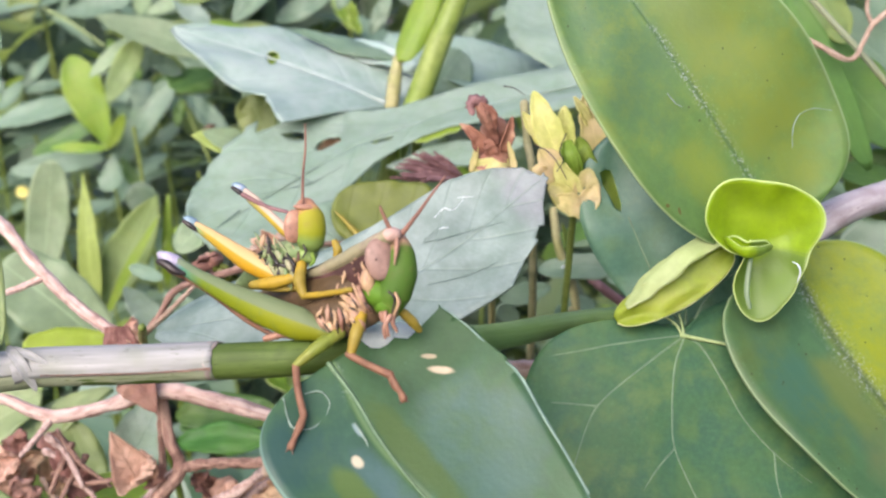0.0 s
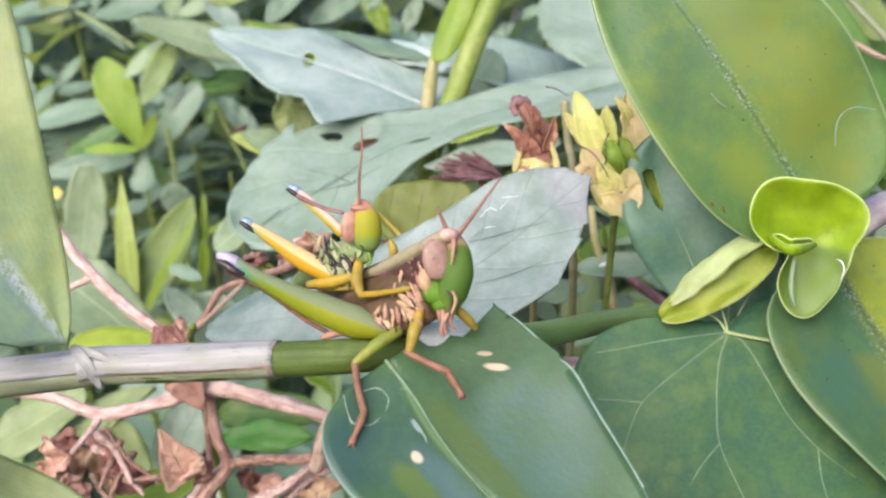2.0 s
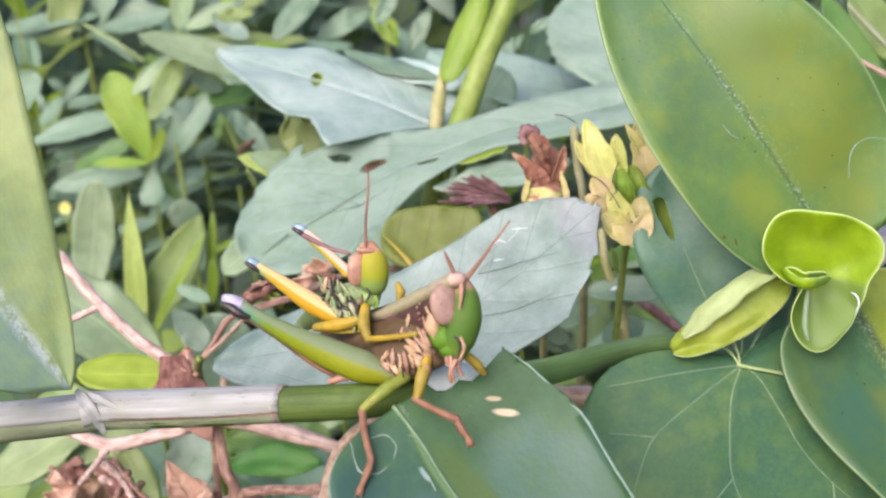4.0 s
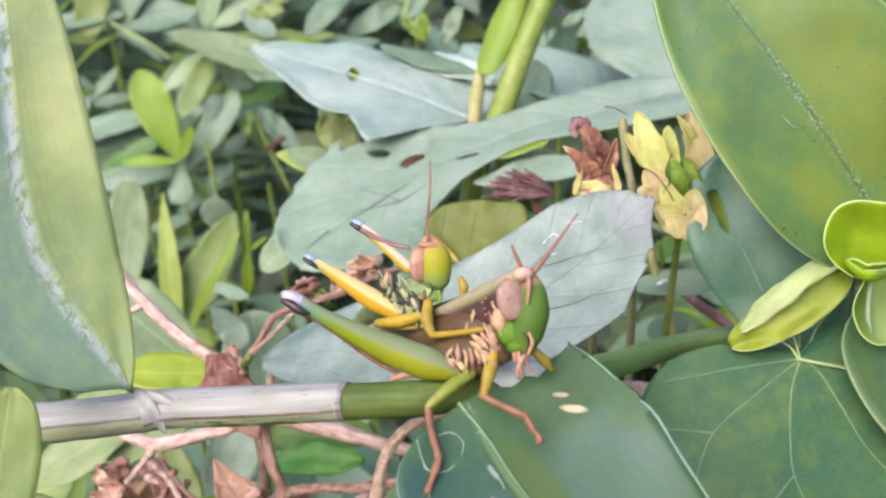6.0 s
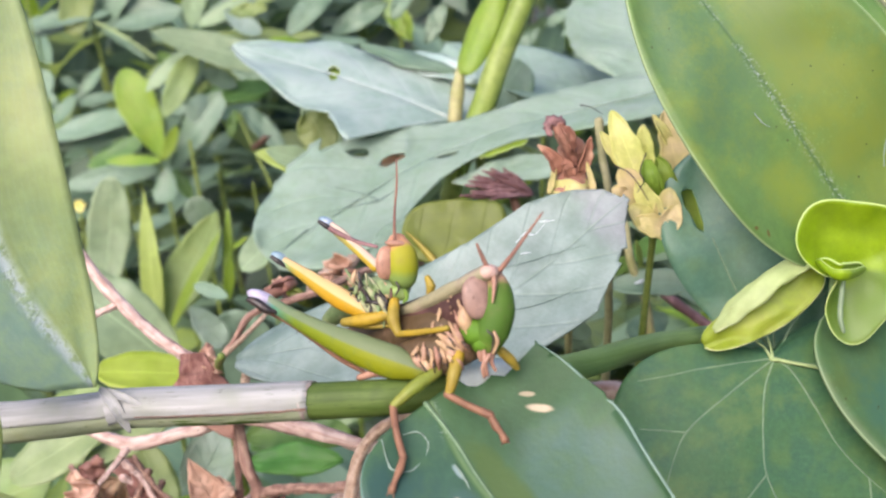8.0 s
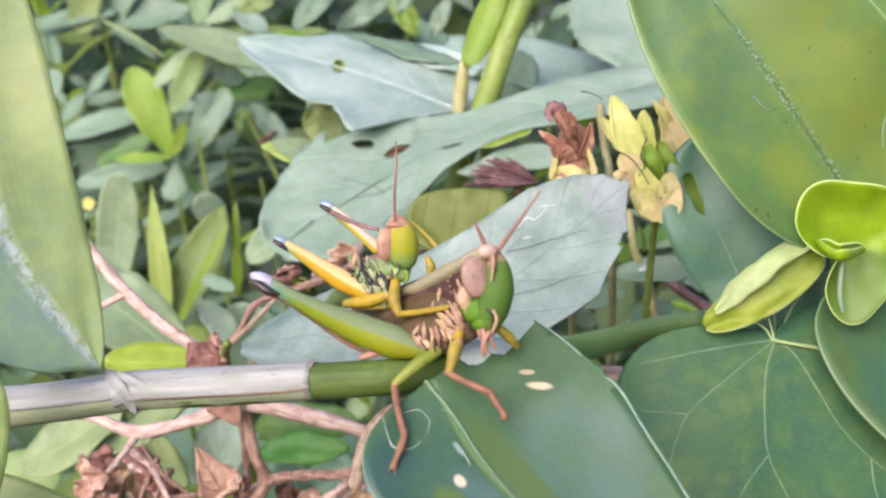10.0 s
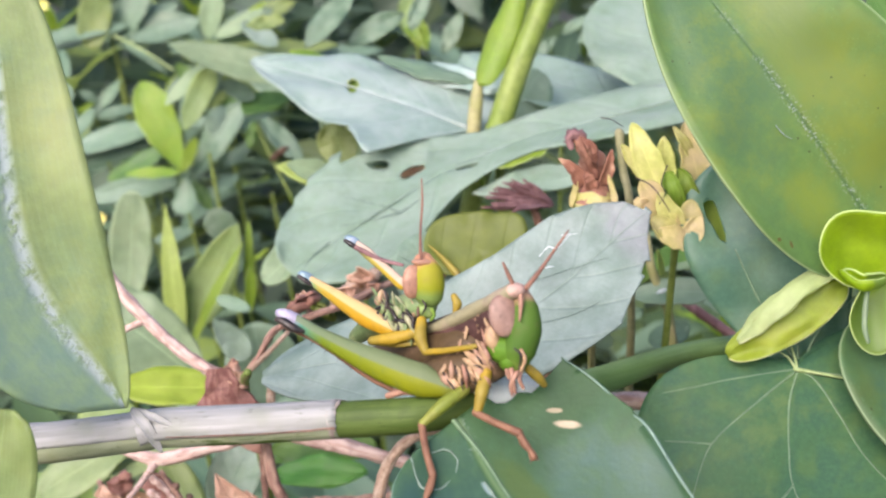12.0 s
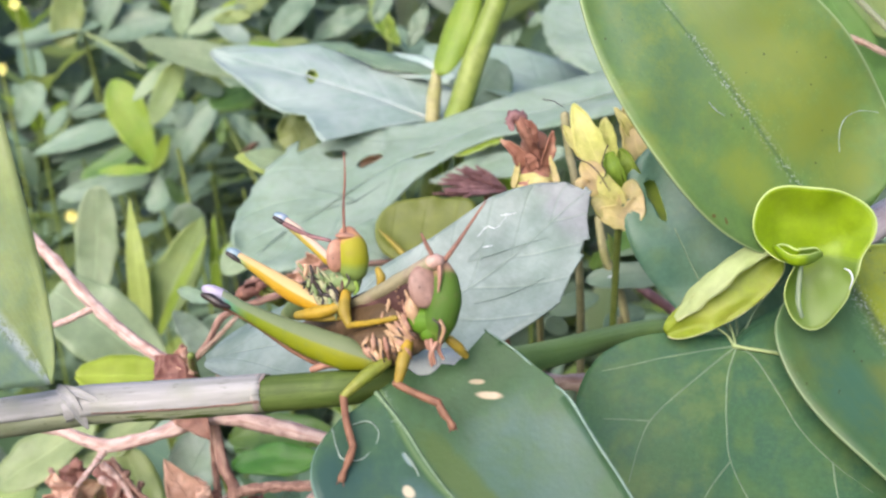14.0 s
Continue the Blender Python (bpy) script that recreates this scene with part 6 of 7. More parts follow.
for k, pts in enumerate((((-8.0, 117.1, -4.2), (-8.1, 116.6, -3.3), (-8.4, 117.1, -2.3)), ((-7.6, 117.0, -5.4), (-8.0, 116.7, -5.1), (-8.4, 117.3, -4.8)), ((-7.0, 116.8, -6.2), (-7.4, 116.4, -5.7), (-7.8, 117.1, -5.3)), ((-8.7, 117.6, -7.1), (-9.3, 117.4, -6.9), (-9.9, 118.2, -6.8)), ((-7.1, 116.7, -4.1), (-7.4, 116.2, -3.0), (-7.7, 116.7, -1.9)))):
    part("plate", tube(pts, (0.12, 0.26, 0.24, 0.1), n=10, seg=8, flat=0.6, rough=0.35, seed=40 + k), "skin_pink", breast, "pinkish scale of the chest")
courses = (((-12.1, 118.7, -7.2), (-11.4, 117.8, -8.0), (-10.8, 118.0, -8.8)), ((-11.2, 118.3, -5.9), (-11.0, 117.7, -6.6), (-10.9, 118.0, -7.4)), ((-10.1, 117.7, -6.0), (-9.8, 117.0, -6.7), (-9.7, 117.4, -7.4)), ((-9.6, 117.5, -7.4), (-8.9, 116.6, -7.7), (-8.3, 116.7, -8.1)), ((-7.8, 116.5, -5.1), (-7.4, 115.8, -5.6), (-7.0, 116.0, -6.1)), ((-10.6, 118.0, -7.0), (-10.5, 117.4, -7.7), (-10.4, 117.8, -8.4)), ((-8.4, 116.8, -6.1), (-8.8, 116.5, -5.9), (-9.3, 117.2, -5.8)), ((-9.1, 117.1, -4.7), (-8.7, 116.4, -5.2), (-8.4, 116.8, -5.8)), ((-12.5, 118.9, -6.4), (-12.3, 118.3, -6.7), (-12.2, 118.7, -7.0)), ((-8.9, 117.1, -7.0), (-8.6, 116.4, -7.2), (-8.4, 116.8, -7.5)))
stripes(breast, courses, 0.11, "skin_black")
head = part("head", tube([(-4.6, 117.2, 1.3), (-4.2, 116.8, -0.4), (-4.2, 116.7, -2.4), (-4.8, 116.9, -4.5), (-5.2, 117.2, -5.9)], (0.7, 1.25, 1.52, 1.5, 1.0), n=26, seg=24, flat=1.12), "head_female", female, "green slanting face with a pink crown")
part("eye", blob((-6.2, 116.1, -1.0), (1.35, 0.3, 0.5), (0, 0.85, 0), (-0.45, 0, 2.05), seg=28, power=0.9), "eye_rose", head, "large oval rose-pink eye")
for c in ((-12.2, 121.8, -3.6), (-12.1, 122.0, -4.1), (-12.0, 121.8, -4.6), (-8.7, 117.6, -1.0), (-9.0, 117.9, -1.4), (-8.8, 117.7, -2.0), (-8.7, 117.7, -2.6)):
    part("dot", blob(c, (0.13, 0, 0), (0, 0.4, 0), (0, 0, 0.15), seg=8), "skin_cream", pron, "cream dot on the saddle's edge")
part("pupil", blob((-6.5, 115.0, -1.0), (0.08, 0, 0), (0, 0.06, 0), (0, 0, 0.14), seg=8), "skin_brown", head)
part("crown", blob((-5.0, 115.9, 1.4), (0.95, 0, 0.2), (0, 0.9, 0), (-0.2, 0, 0.7), seg=16), "crown_pink", head, "pink crown")
part("stripe", tube([(-4.5, 115.6, 1.2), (-4.5, 115.1, 0.1), (-4.7, 114.9, -1.5)], (0.26, 0.26, 0.08), n=10, seg=6), "skin_pink", head)
part("cheek", blob((-6.1, 117.3, -4.4), (1.85, -0.1, 0.1), (0, 1.3, 0), (-0.3, 0, 1.5), seg=24), "jaw_green", head)
part("collar", blob((-7.4, 116.6, -3.1), (0.7, 0, -0.5), (0, 0.6, 0), (0.2, 0, 1.1), seg=16), "skin_cream", head, "cream edge behind the eye")
part("jaw", blob((-5.5, 117.2, -5.5), (1.35, -0.1, 0.3), (0, 1.2, 0), (-0.3, 0, 1.05), seg=20), "jaw_green", head)
limb(head, "mouth_line", [(-5.3, 114.7, -4.1), (-4.7, 114.6, -4.7), (-4.9, 114.8, -6.1)], (0.1, 0.15, 0.08), "skin_black", n=10, seg=5)
limb(head, "lip", [(-4.6, 114.8, -4.3), (-4.3, 114.8, -5.2), (-4.7, 115.0, -6.3)], (0.18, 0.22, 0.14), "skin_cream", n=10, seg=6)
for pts in (((-5.6, 115.2, -6.2), (-5.5, 115.0, -7.3), (-5.3, 115.2, -8.4)), ((-4.6, 115.6, -6.1), (-4.9, 115.4, -7.1), (-4.5, 115.6, -8.0)), ((-6.0, 115.4, -6.3), (-5.9, 115.4, -7.0)), ((-5.1, 115.0, -6.5), (-5.7, 115.0, -7.6), (-5.6, 115.2, -8.6))):
    limb(head, "palp", pts, (0.26, 0.24, 0.16), "skin_pink", n=8, seg=6)
limb(female, "antenna", [(-5.1, 115.8, 1.8), (-5.6, 115.4, 2.9), (-6.1, 115.0, 4.1)], (0.24, 0.22, 0.12), "feeler", n=10, seg=7)
limb(female, "antenna", [(-3.9, 116.0, 1.6), (-2.7, 115.4, 3.1), (-1.3, 115.0, 5.0), (0.2, 114.6, 7.0)], (0.28, 0.21, 0.15, 0.09), "feeler", n=14, seg=7)
hf = limb(female, "hind_femur", [(-28.5, 126.0, -1.3), (-25.8, 125.0, -2.9), (-22.5, 123.4, -4.5), (-18.2, 121.6, -6.3), (-14.5, 120.3, -7.6), (-11.9, 119.6, -8.4)], (0.7, 0.82, 1.15, 1.65, 1.75, 0.9), "femur_green", "thick yellow-green hind thigh", n=34, seg=20, flat=0.7)
part("knee", blob((-28.7, 126.0, -1.2), (1.65, 0.0, -0.75), (0, 0.72, 0), (0.3, 0, 0.68), seg=18), "knee_lilac", hf, "lilac knee")
part("knee_cap", tube([(-30.0, 125.2, -1.3), (-29.2, 125.0, -1.6), (-28.2, 124.9, -2.3), (-27.2, 125.0, -2.6)], (0.3, 0.48, 0.46, 0.2), n=10, seg=8), "skin_black", hf, "black knee crescent")
limb(female, "hind_tibia", [(-29.0, 126.4, -2.3), (-27.3, 126.6, -3.1), (-24.1, 125.5, -5.0), (-20.4, 124.5, -7.6), (-17.3, 123.8, -9.2)], (0.34, 0.3, 0.28, 0.26, 0.26), "leg_rust", n=24, seg=8)
for k in range(7):
    a = Vector((-26.4, 126.4, -3.7)).lerp(Vector((-17.9, 124.0, -8.9)), k / 6)
    limb(female, "spine", [a, a + Vector((-0.25, -0.2, -0.45))], (0.07, 0.02), "skin_black", n=3, seg=5)
limb(female, "hind_foot", [(-18.2, 122.0, -9.2), (-16.4, 121.4, -8.7), (-15.2, 121.0, -8.9), (-14.0, 120.8, -9.1)], (0.36, 0.42, 0.34, 0.3), "skin_pink", seg=8)
limb(female, "mid_femur", [(-10.3, 118.5, -8.4), (-12.2, 117.5, -9.6), (-14.4, 117.0, -11.4)], (0.62, 0.72, 0.45), "leg_green")
mt = limb(female, "mid_tibia", [(-14.5, 117.0, -11.5), (-14.1, 115.4, -13.7), (-13.4, 114.3, -16.0)], (0.4, 0.36, 0.38), "leg_rust")
limb(mt, "foot", [(-13.4, 114.3, -16.0), (-13.7, 113.5, -17.0), (-14.1, 113.0, -17.9), (-14.4, 112.7, -18.7)], (0.34, 0.42, 0.26, 0.4), "leg_rust")
for e in ((-14.9, 112.4, -19.2), (-14.2, 112.4, -19.4)):
    limb(mt, "claw", [(-14.4, 112.7, -18.7), e], (0.16, 0.06), "skin_brown", n=4, seg=5)
limb(female, "front_femur", [(-8.0, 117.5, -6.4), (-8.5, 116.5, -8.3), (-9.0, 116.0, -10.2)], (0.6, 0.68, 0.42), "leg_yellow")
ft = limb(female, "front_tibia", [(-9.2, 116.0, -10.3), (-7.3, 115.0, -11.2), (-5.1, 114.4, -12.1)], (0.38, 0.36, 0.42), "leg_rust")
limb(ft, "foot", [(-5.1, 114.4, -12.1), (-4.6, 114.1, -13.1), (-4.1, 113.9, -13.7), (-3.8, 113.7, -14.3)], (0.34, 0.42, 0.28, 0.42), "leg_rust")
for e in ((-4.1, 113.5, -14.8), (-3.3, 113.5, -14.6)):
    limb(ft, "claw", [(-3.7, 113.7, -14.3), e], (0.16, 0.06), "skin_brown", n=4, seg=5)
limb(female, "far_femur", [(-3.9, 118.0, -6.4), (-3.0, 118.4, -7.3), (-2.4, 119.0, -8.1)], (0.5, 0.52, 0.35), "leg_yellow")

male = thing("grasshopper", (-15.0, 124.0, -3.5), "smaller yellow-legged grasshopper riding on the larger one", "insect", group="pair of grasshoppers")
limb(male, "abdomen", [(-23.1, 137.0, -4.2), (-19.7, 132.0, -2.1), (-16.4, 128.0, -1.2)], (0.9, 1.6, 2.0), "skin_moss", seg=14)
mth = limb(male, "thorax", [(-19.1, 128.0, -1.3), (-17.1, 126.4, -0.8), (-14.5, 124.6, -0.2)], (1.2, 1.6, 1.5), "skin_moss", "moss-green chest with black stripes", seg=18)
stripes(mth, (((-19.2, 126.4, -0.3), (-18.5, 125.6, -1.6), (-17.8, 125.6, -3.0)), ((-18.2, 125.2, -0.1), (-17.4, 124.2, -1.4), (-16.8, 124.2, -2.8)), ((-17.1, 124.3, -0.4), (-16.3, 123.6, -1.6), (-15.8, 123.8, -2.6)), ((-19.0, 126.2, 0.3), (-17.5, 124.8, -0.3), (-16.0, 123.8, -1.2)), ((-19.8, 127.2, -1.6), (-19.0, 126.6, -2.7)), ((-17.7, 124.2, -1.7), (-16.7, 123.6, -1.7), (-15.5, 123.6, -2.2)), ((-16.3, 123.8, -0.5), (-15.5, 123.2, -1.6), (-15.0, 123.4, -2.5)), ((-19.7, 127.0, -0.5), (-18.8, 126.0, -0.4))), 0.24, "skin_black")
for c in ((-18.8, 126.2, -1.9), (-17.8, 125.0, -2.2), (-16.7, 124.0, -2.3), (-15.9, 123.6, -1.9), (-17.0, 124.2, -0.9)):
    part("plate", blob(c, (0.5, 0, -0.2), (0, 0.5, 0), (-0.3, 0, 0.8), seg=10), "skin_olive", mth)
MALE_CHEST = [Vector(p) for p in ((-19.6, 126.2, -0.3), (-17.5, 124.5, -0.9), (-16.0, 123.7, -1.8), (-14.6, 123.2, -2.1))]
for k in range(64):
    f = (k + chest_rng.uniform(-0.4, 0.4)) / 63
    c = Vector([sample([q[m] for q in MALE_CHEST], f) for m in range(3)]) + Vector((0, chest_rng.uniform(-0.4, 0.4), chest_rng.uniform(-1.7, 1.6)))
    dz, lean = chest_rng.uniform(0.4, 0.9), chest_rng.uniform(-0.3, 1.0)
    hue = chest_rng.choice(("skin_olive", "skin_moss", "skin_moss", "skin_cream", "skin_black", "skin_black", "skin_brown"))
    part("plate", blob(tuple(c), (chest_rng.uniform(0.14, 0.3), 0, -0.08), (0, 0.25, 0), (-lean * dz, 0, dz), seg=8), hue, mth)
part("side_patch", blob((-19.2, 128.0, 0.5), (0.8, 0, 0.2), (0, 0.7, 0), (0, 0, 0.8), seg=12), "dry_tan", mth)
mhead = part("head", tube([(-14.3, 123.8, 4.4), (-13.9, 123.4, 3.2), (-13.8, 123.4, 1.9), (-13.9, 123.5, 0.6), (-14.1, 123.7, -0.1)], (0.95, 1.45, 1.52, 1.35, 0.8), n=26, seg=24, flat=1.1), "head_male", male, "yellow-green face with a pink crown")
part("eye", blob((-15.4, 122.9, 2.35), (1.05, 0.3, 0.05), (0, 0.85, 0), (0.05, 0, 1.75), seg=28, power=0.88), "eye_pink", mhead, "large oval salmon-pink eye")
part("crown", blob((-14.4, 122.9, 4.3), (1.1, 0, -0.1), (0, 0.8, 0), (0, 0, 0.38), seg=16), "eye_pink", mhead, "salmon-pink crown")
part("chin", blob((-14.2, 123.5, -0.7), (1.05, 0, 0), (0, 0.8, 0), (-0.1, 0, 0.9), seg=16), "chin_green", mhead)
part("pupil", blob((-15.7, 122.0, 2.1), (0.07, 0, 0), (0, 0.06, 0), (0, 0, 0.1), seg=8), "skin_brown", mhead)
limb(mhead, "mouth_line", [(-14.4, 122.2, 0.4), (-14.1, 122.1, -0.2), (-14.5, 122.2, -1.0)], (0.09, 0.15, 0.07), "skin_black", n=8, seg=5)
limb(mhead, "palp", [(-13.5, 122.6, -0.5), (-13.3, 122.6, -1.2), (-13.7, 122.7, -1.7)], (0.2, 0.2, 0.14), "ant_green", n=8, seg=6)
limb(male, "antenna", [(-14.5, 122.6, 4.7), (-14.4, 122.2, 7.6), (-14.1, 121.8, 10.5), (-14.1, 121.6, 12.8)], (0.19, 0.14, 0.12, 0.08), "feeler", n=16, seg=7)
for m, knee, a, b, hip, r in (("femur_yellow", (-27.4, 131.0, 2.7), (-25.2, 129.6, 1.4), (-20.8, 127.0, -1.3), (-15.9, 124.6, -3.8), 1.2), ("femur_pink", (-22.4, 133.0, 6.5), (-21.0, 132.0, 5.4), (-18.9, 130.0, 3.6), (-17.0, 128.0, 2.0), 0.6)):
    k = Vector(knee)
    f = limb(male, "hind_femur", [knee, a, b, hip], (0.5, 0.6 + 0.1 * r, r, 0.7), m, "bright yellow hind thigh", n=26, seg=16, flat=0.7)
    part("knee", blob(tuple(k + Vector((-0.3, 0, 0.25))), (0.9, 0.1, -0.55), (0, 0.55, 0), (0.3, 0, 0.5), seg=16), "knee_blue", f, "blue-grey knee")
    part("knee_cap", tube([tuple(k + Vector((-1.1, -0.4, 0.35))), tuple(k + Vector((-0.4, -0.6, -0.1))), tuple(k + Vector((0.5, -0.5, -0.75)))], (0.22, 0.3, 0.18), n=10, seg=8), "skin_black", f)
limb(male, "hind_tibia", [(-22.2, 132.0, 6.0), (-19.5, 130.5, 4.7), (-16.8, 128.0, 4.0)], (0.3, 0.26, 0.2), "dry_purple", seg=7)
limb(male, "front_femur", [(-14.6, 122.6, -1.7), (-14.7, 121.8, -3.3), (-14.2, 121.2, -4.7)], (0.55, 0.68, 0.42), "leg_yellow")
limb(male, "front_tibia", [(-14.2, 121.2, -4.8), (-11.8, 119.2, -4.5), (-9.1, 117.0, -4.0)], (0.36, 0.32, 0.28), "leg_yellow")
limb(male, "mid_femur", [(-20.0, 125.0, -3.8), (-17.6, 124.0, -3.5), (-15.5, 123.4, -3.0)], (0.5, 0.75, 0.55), "leg_yellow")
limb(male, "mid_tibia", [(-19.9, 125.0, -3.9), (-17.4, 124.4, -4.2), (-15.0, 124.0, -4.1)], (0.34, 0.32, 0.26), "leg_yellow")
limb(male, "far_leg", [(-11.2, 123.0, 0.7), (-10.9, 122.8, -0.1), (-11.1, 122.8, -0.9)], (0.34, 0.5, 0.3), "leg_yellow")

# ---- weeds behind ----
def weed(base, leaves, label, group="", stem="stem_lime", stem_r=0.75, peak=(0.6, 0.6)):
    """A leafy sprig: a stem to the soil and blades given as (material, base, tip, width, face)."""
    w = thing("weed", base, label, "plant", group=group)
    part("stem", tube([base, grounded(base, 160)], (stem_r * 0.7, stem_r * 1.2), n=8, seg=7), stem, w)
    for k, (m, b, t, wd, fc) in enumerate(leaves):
        wd = min(wd, (0.36 + 0.03 * (k % 3)) * (Vector(t) - Vector(b)).length)
        add_leaf(w, "leaf", m, b, t, wd, fc, sag=(t[0] - b[0]) * 0.05, fold=0.22, wave=1.2, peak=peak, nu=20, nv=8, seed=100 + k + base[0])
    return w


def seen_weed(base, leaves, label, stem="stem_lime", stem_r=0.75, lean=120):
    """A leafy weed: a stem to the soil and blades given as (material, foot, tip, width, outline)."""
    w = thing("weed", base, label, "plant", group="weeds behind")
    part("stem", tube([base, grounded(base, lean)], (stem_r * 0.7, stem_r * 1.2), n=8, seg=7), stem, w)
    for k, (m, b, t, wd, pk) in enumerate(leaves):
        d = Vector(t) - Vector(b)
        face = (0.25 * math.sin(k * 2.3 + base[0]), -1, 0.35 + 0.25 * math.cos(k * 1.7))
        add_leaf(w, "leaf", m, b, t, wd, face, sag=d.length * 0.04 * (-1) ** k, fold=0.16, wave=wd * 0.06, peak=pk, nu=22, nv=10, seed=300 + k + base[0], ragged=0.12, solid=0.2)
    return w


seen_weed((-120.0, 427.0, 32.9), (("lime_leaf", (-119.1, 424.0, 36.0), (-131.8, 420.0, 68.3), 14.1, (0.9, 0.55)),
          ("lime_leaf", (-118.6, 422.0, 35.8), (-112.3, 418.0, 47.6), 4.8, (0.6, 0.6)),
          ("lime_leaf", (-117.9, 418.0, 35.5), (-136.5, 414.0, 35.2), 4.0, (0.6, 0.6)),
          ("green_leaf", (-125.1, 428.0, 45.9), (-146.4, 424.0, 33.9), 7.7, (0.6, 0.6)),
          ("weed_leaf", (-117.5, 430.0, 33.4), (-96.7, 426.0, 60.3), 11.5, (0.85, 0.6)),
          ("weed_leaf", (-117.9, 424.0, 34.3), (-117.6, 420.0, 20.3), 9.7, (1.0, 0.4)),
          ("weed_leaf", (-121.4, 426.0, 32.9), (-154.1, 422.0, 27.1), 8.5, (0.6, 0.6)),
          ("green_leaf", (-119.3, 440.0, 33.7), (-111.8, 436.0, 22.4), 5.4, (0.6, 0.6))),
          "sprig with a bright yellow-green top leaf")
seen_weed((-132.0, 436.0, 33.8), (("weed_leaf", (-130.8, 434.0, 53.7), (-166.7, 430.0, 43.2), 10.7, (0.6, 0.9)),
          ("weed_leaf", (-133.2, 438.0, 49.8), (-160.6, 434.0, 41.3), 6.3, (0.6, 0.8)),
          ("weed_leaf", (-176.8, 446.0, 56.2), (-166.1, 442.0, 71.4), 12.7, (0.6, 0.4)),
          ("weed_leaf", (-165.6, 442.0, 52.2), (-154.9, 438.0, 61.4), 6.3, (0.6, 0.6)),
          ("weed_leaf", (-140.7, 444.0, 61.9), (-155.9, 440.0, 58.5), 5.1, (0.6, 0.7)),
          ("weed_leaf", (-155.4, 448.0, 64.4), (-146.9, 444.0, 72.8), 4.7, (0.6, 0.7)),
          ("weed_leaf", (-157.6, 448.0, 65.5), (-162.6, 444.0, 69.4), 3.8, (0.6, 0.7)),
          ("weed_leaf", (-107.8, 446.0, 40.1), (-97.0, 442.0, 46.9), 7.2, (0.6, 0.7)),
          ("weed_leaf", (-102.7, 442.0, 35.5), (-112.6, 438.0, 27.1), 6.3, (0.6, 0.7))),
          "weed with long dull grey-green leaves")
tall_weed = seen_weed((-91.6, 352.0, 35.9), (("sage_leaf", (-89.8, 348.0, 61.8), (-102.3, 344.0, 49.7), 5.6, (0.5, 0.7)),
          ("lime_leaf", (-92.4, 352.0, 61.5), (-100.0, 348.0, 53.1), 4.0, (0.6, 0.6)),
          ("pale_leaf", (-88.5, 346.0, 60.7), (-96.6, 342.0, 42.0), 7.6, (0.5, 0.7)),
          ("sage_leaf", (-61.7, 340.0, 56.3), (-97.9, 336.0, 65.9), 10.7, (0.6, 0.75)),
          ("green_leaf", (-68.1, 356.0, 52.5), (-81.5, 352.0, 48.7), 7.8, (0.4, 0.3)),
          ("weed_leaf", (-77.5, 352.0, 51.9), (-86.4, 348.0, 56.3), 5.4, (0.6, 0.6)),
          ("weed_leaf", (-91.1, 366.0, 51.9), (-93.0, 362.0, 42.8), 7.0, (0.6, 0.6)),
          ("weed_leaf", (-103.7, 370.0, 55.5), (-97.5, 366.0, 45.1), 6.0, (0.6, 0.6))),
          "weed with upright pale two-toned leaves")
seen_weed((-87.8, 300.0, -16.9), (("lime_pale", (-87.8, 299.0, -15.0), (-89.4, 295.0, 18.7), 5.7, (0.4, 0.95)),
          ("pale_leaf", (-86.9, 302.0, -14.6), (-71.7, 298.0, 13.5), 12.1, (0.8, 0.9)),
          ("lime_leaf", (-84.1, 298.0, -16.1), (-69.8, 294.0, 8.6), 2.8, (0.4, 0.7)),
          ("sage_leaf", (-105.2, 312.0, -6.9), (-101.5, 308.0, 23.2), 11.6, (0.5, 0.46)),
          ("lime_leaf", (-71.0, 306.0, -9.7), (-69.9, 302.0, 14.1), 2.6, (0.5, 0.6)),
          ("lime_leaf", (-70.8, 304.0, 3.2), (-64.5, 300.0, 7.0), 1.4, (0.5, 0.6)),
          ("lime_leaf", (-70.1, 302.0, -8.7), (-68.9, 298.0, 2.3), 2.9, (0.5, 0.5))),
          "narrow upright yellow-green blades")
seen_weed((-76.0, 262.0, -21.3), (("sage_leaf", (-75.1, 268.0, -22.6), (-98.1, 264.0, -3.0), 17.2, (0.5, 0.4)),
          ("toothed_leaf", (-60.3, 252.0, -16.5), (-66.7, 248.0, -8.0), 6.2, (0.5, 0.8)),
          ("weed_leaf", (-83.3, 346.0, 9.4), (-89.5, 342.0, 18.6), 9.2, (0.6, 0.5)),
          ("weed_leaf", (-102.7, 330.0, 10.2), (-90.5, 326.0, 12.7), 4.7, (0.6, 0.6)),
          ("sage_leaf", (-45.7, 252.0, 9.0), (-55.8, 248.0, -0.5), 7.7, (0.5, 0.5)),
          ("weed_leaf", (-69.2, 262.0, -3.9), (-60.8, 258.0, -6.5), 3.2, (0.5, 0.6)),
          ("sage_leaf", (-39.3, 252.0, 20.9), (-50.3, 248.0, 24.4), 5.3, (0.6, 0.8)),
          ("sage_leaf", (-41.8, 300.0, 27.0), (-48.7, 296.0, 40.7), 8.8, (0.5, 0.5))),
          "pale leafy plant behind the dry twigs")
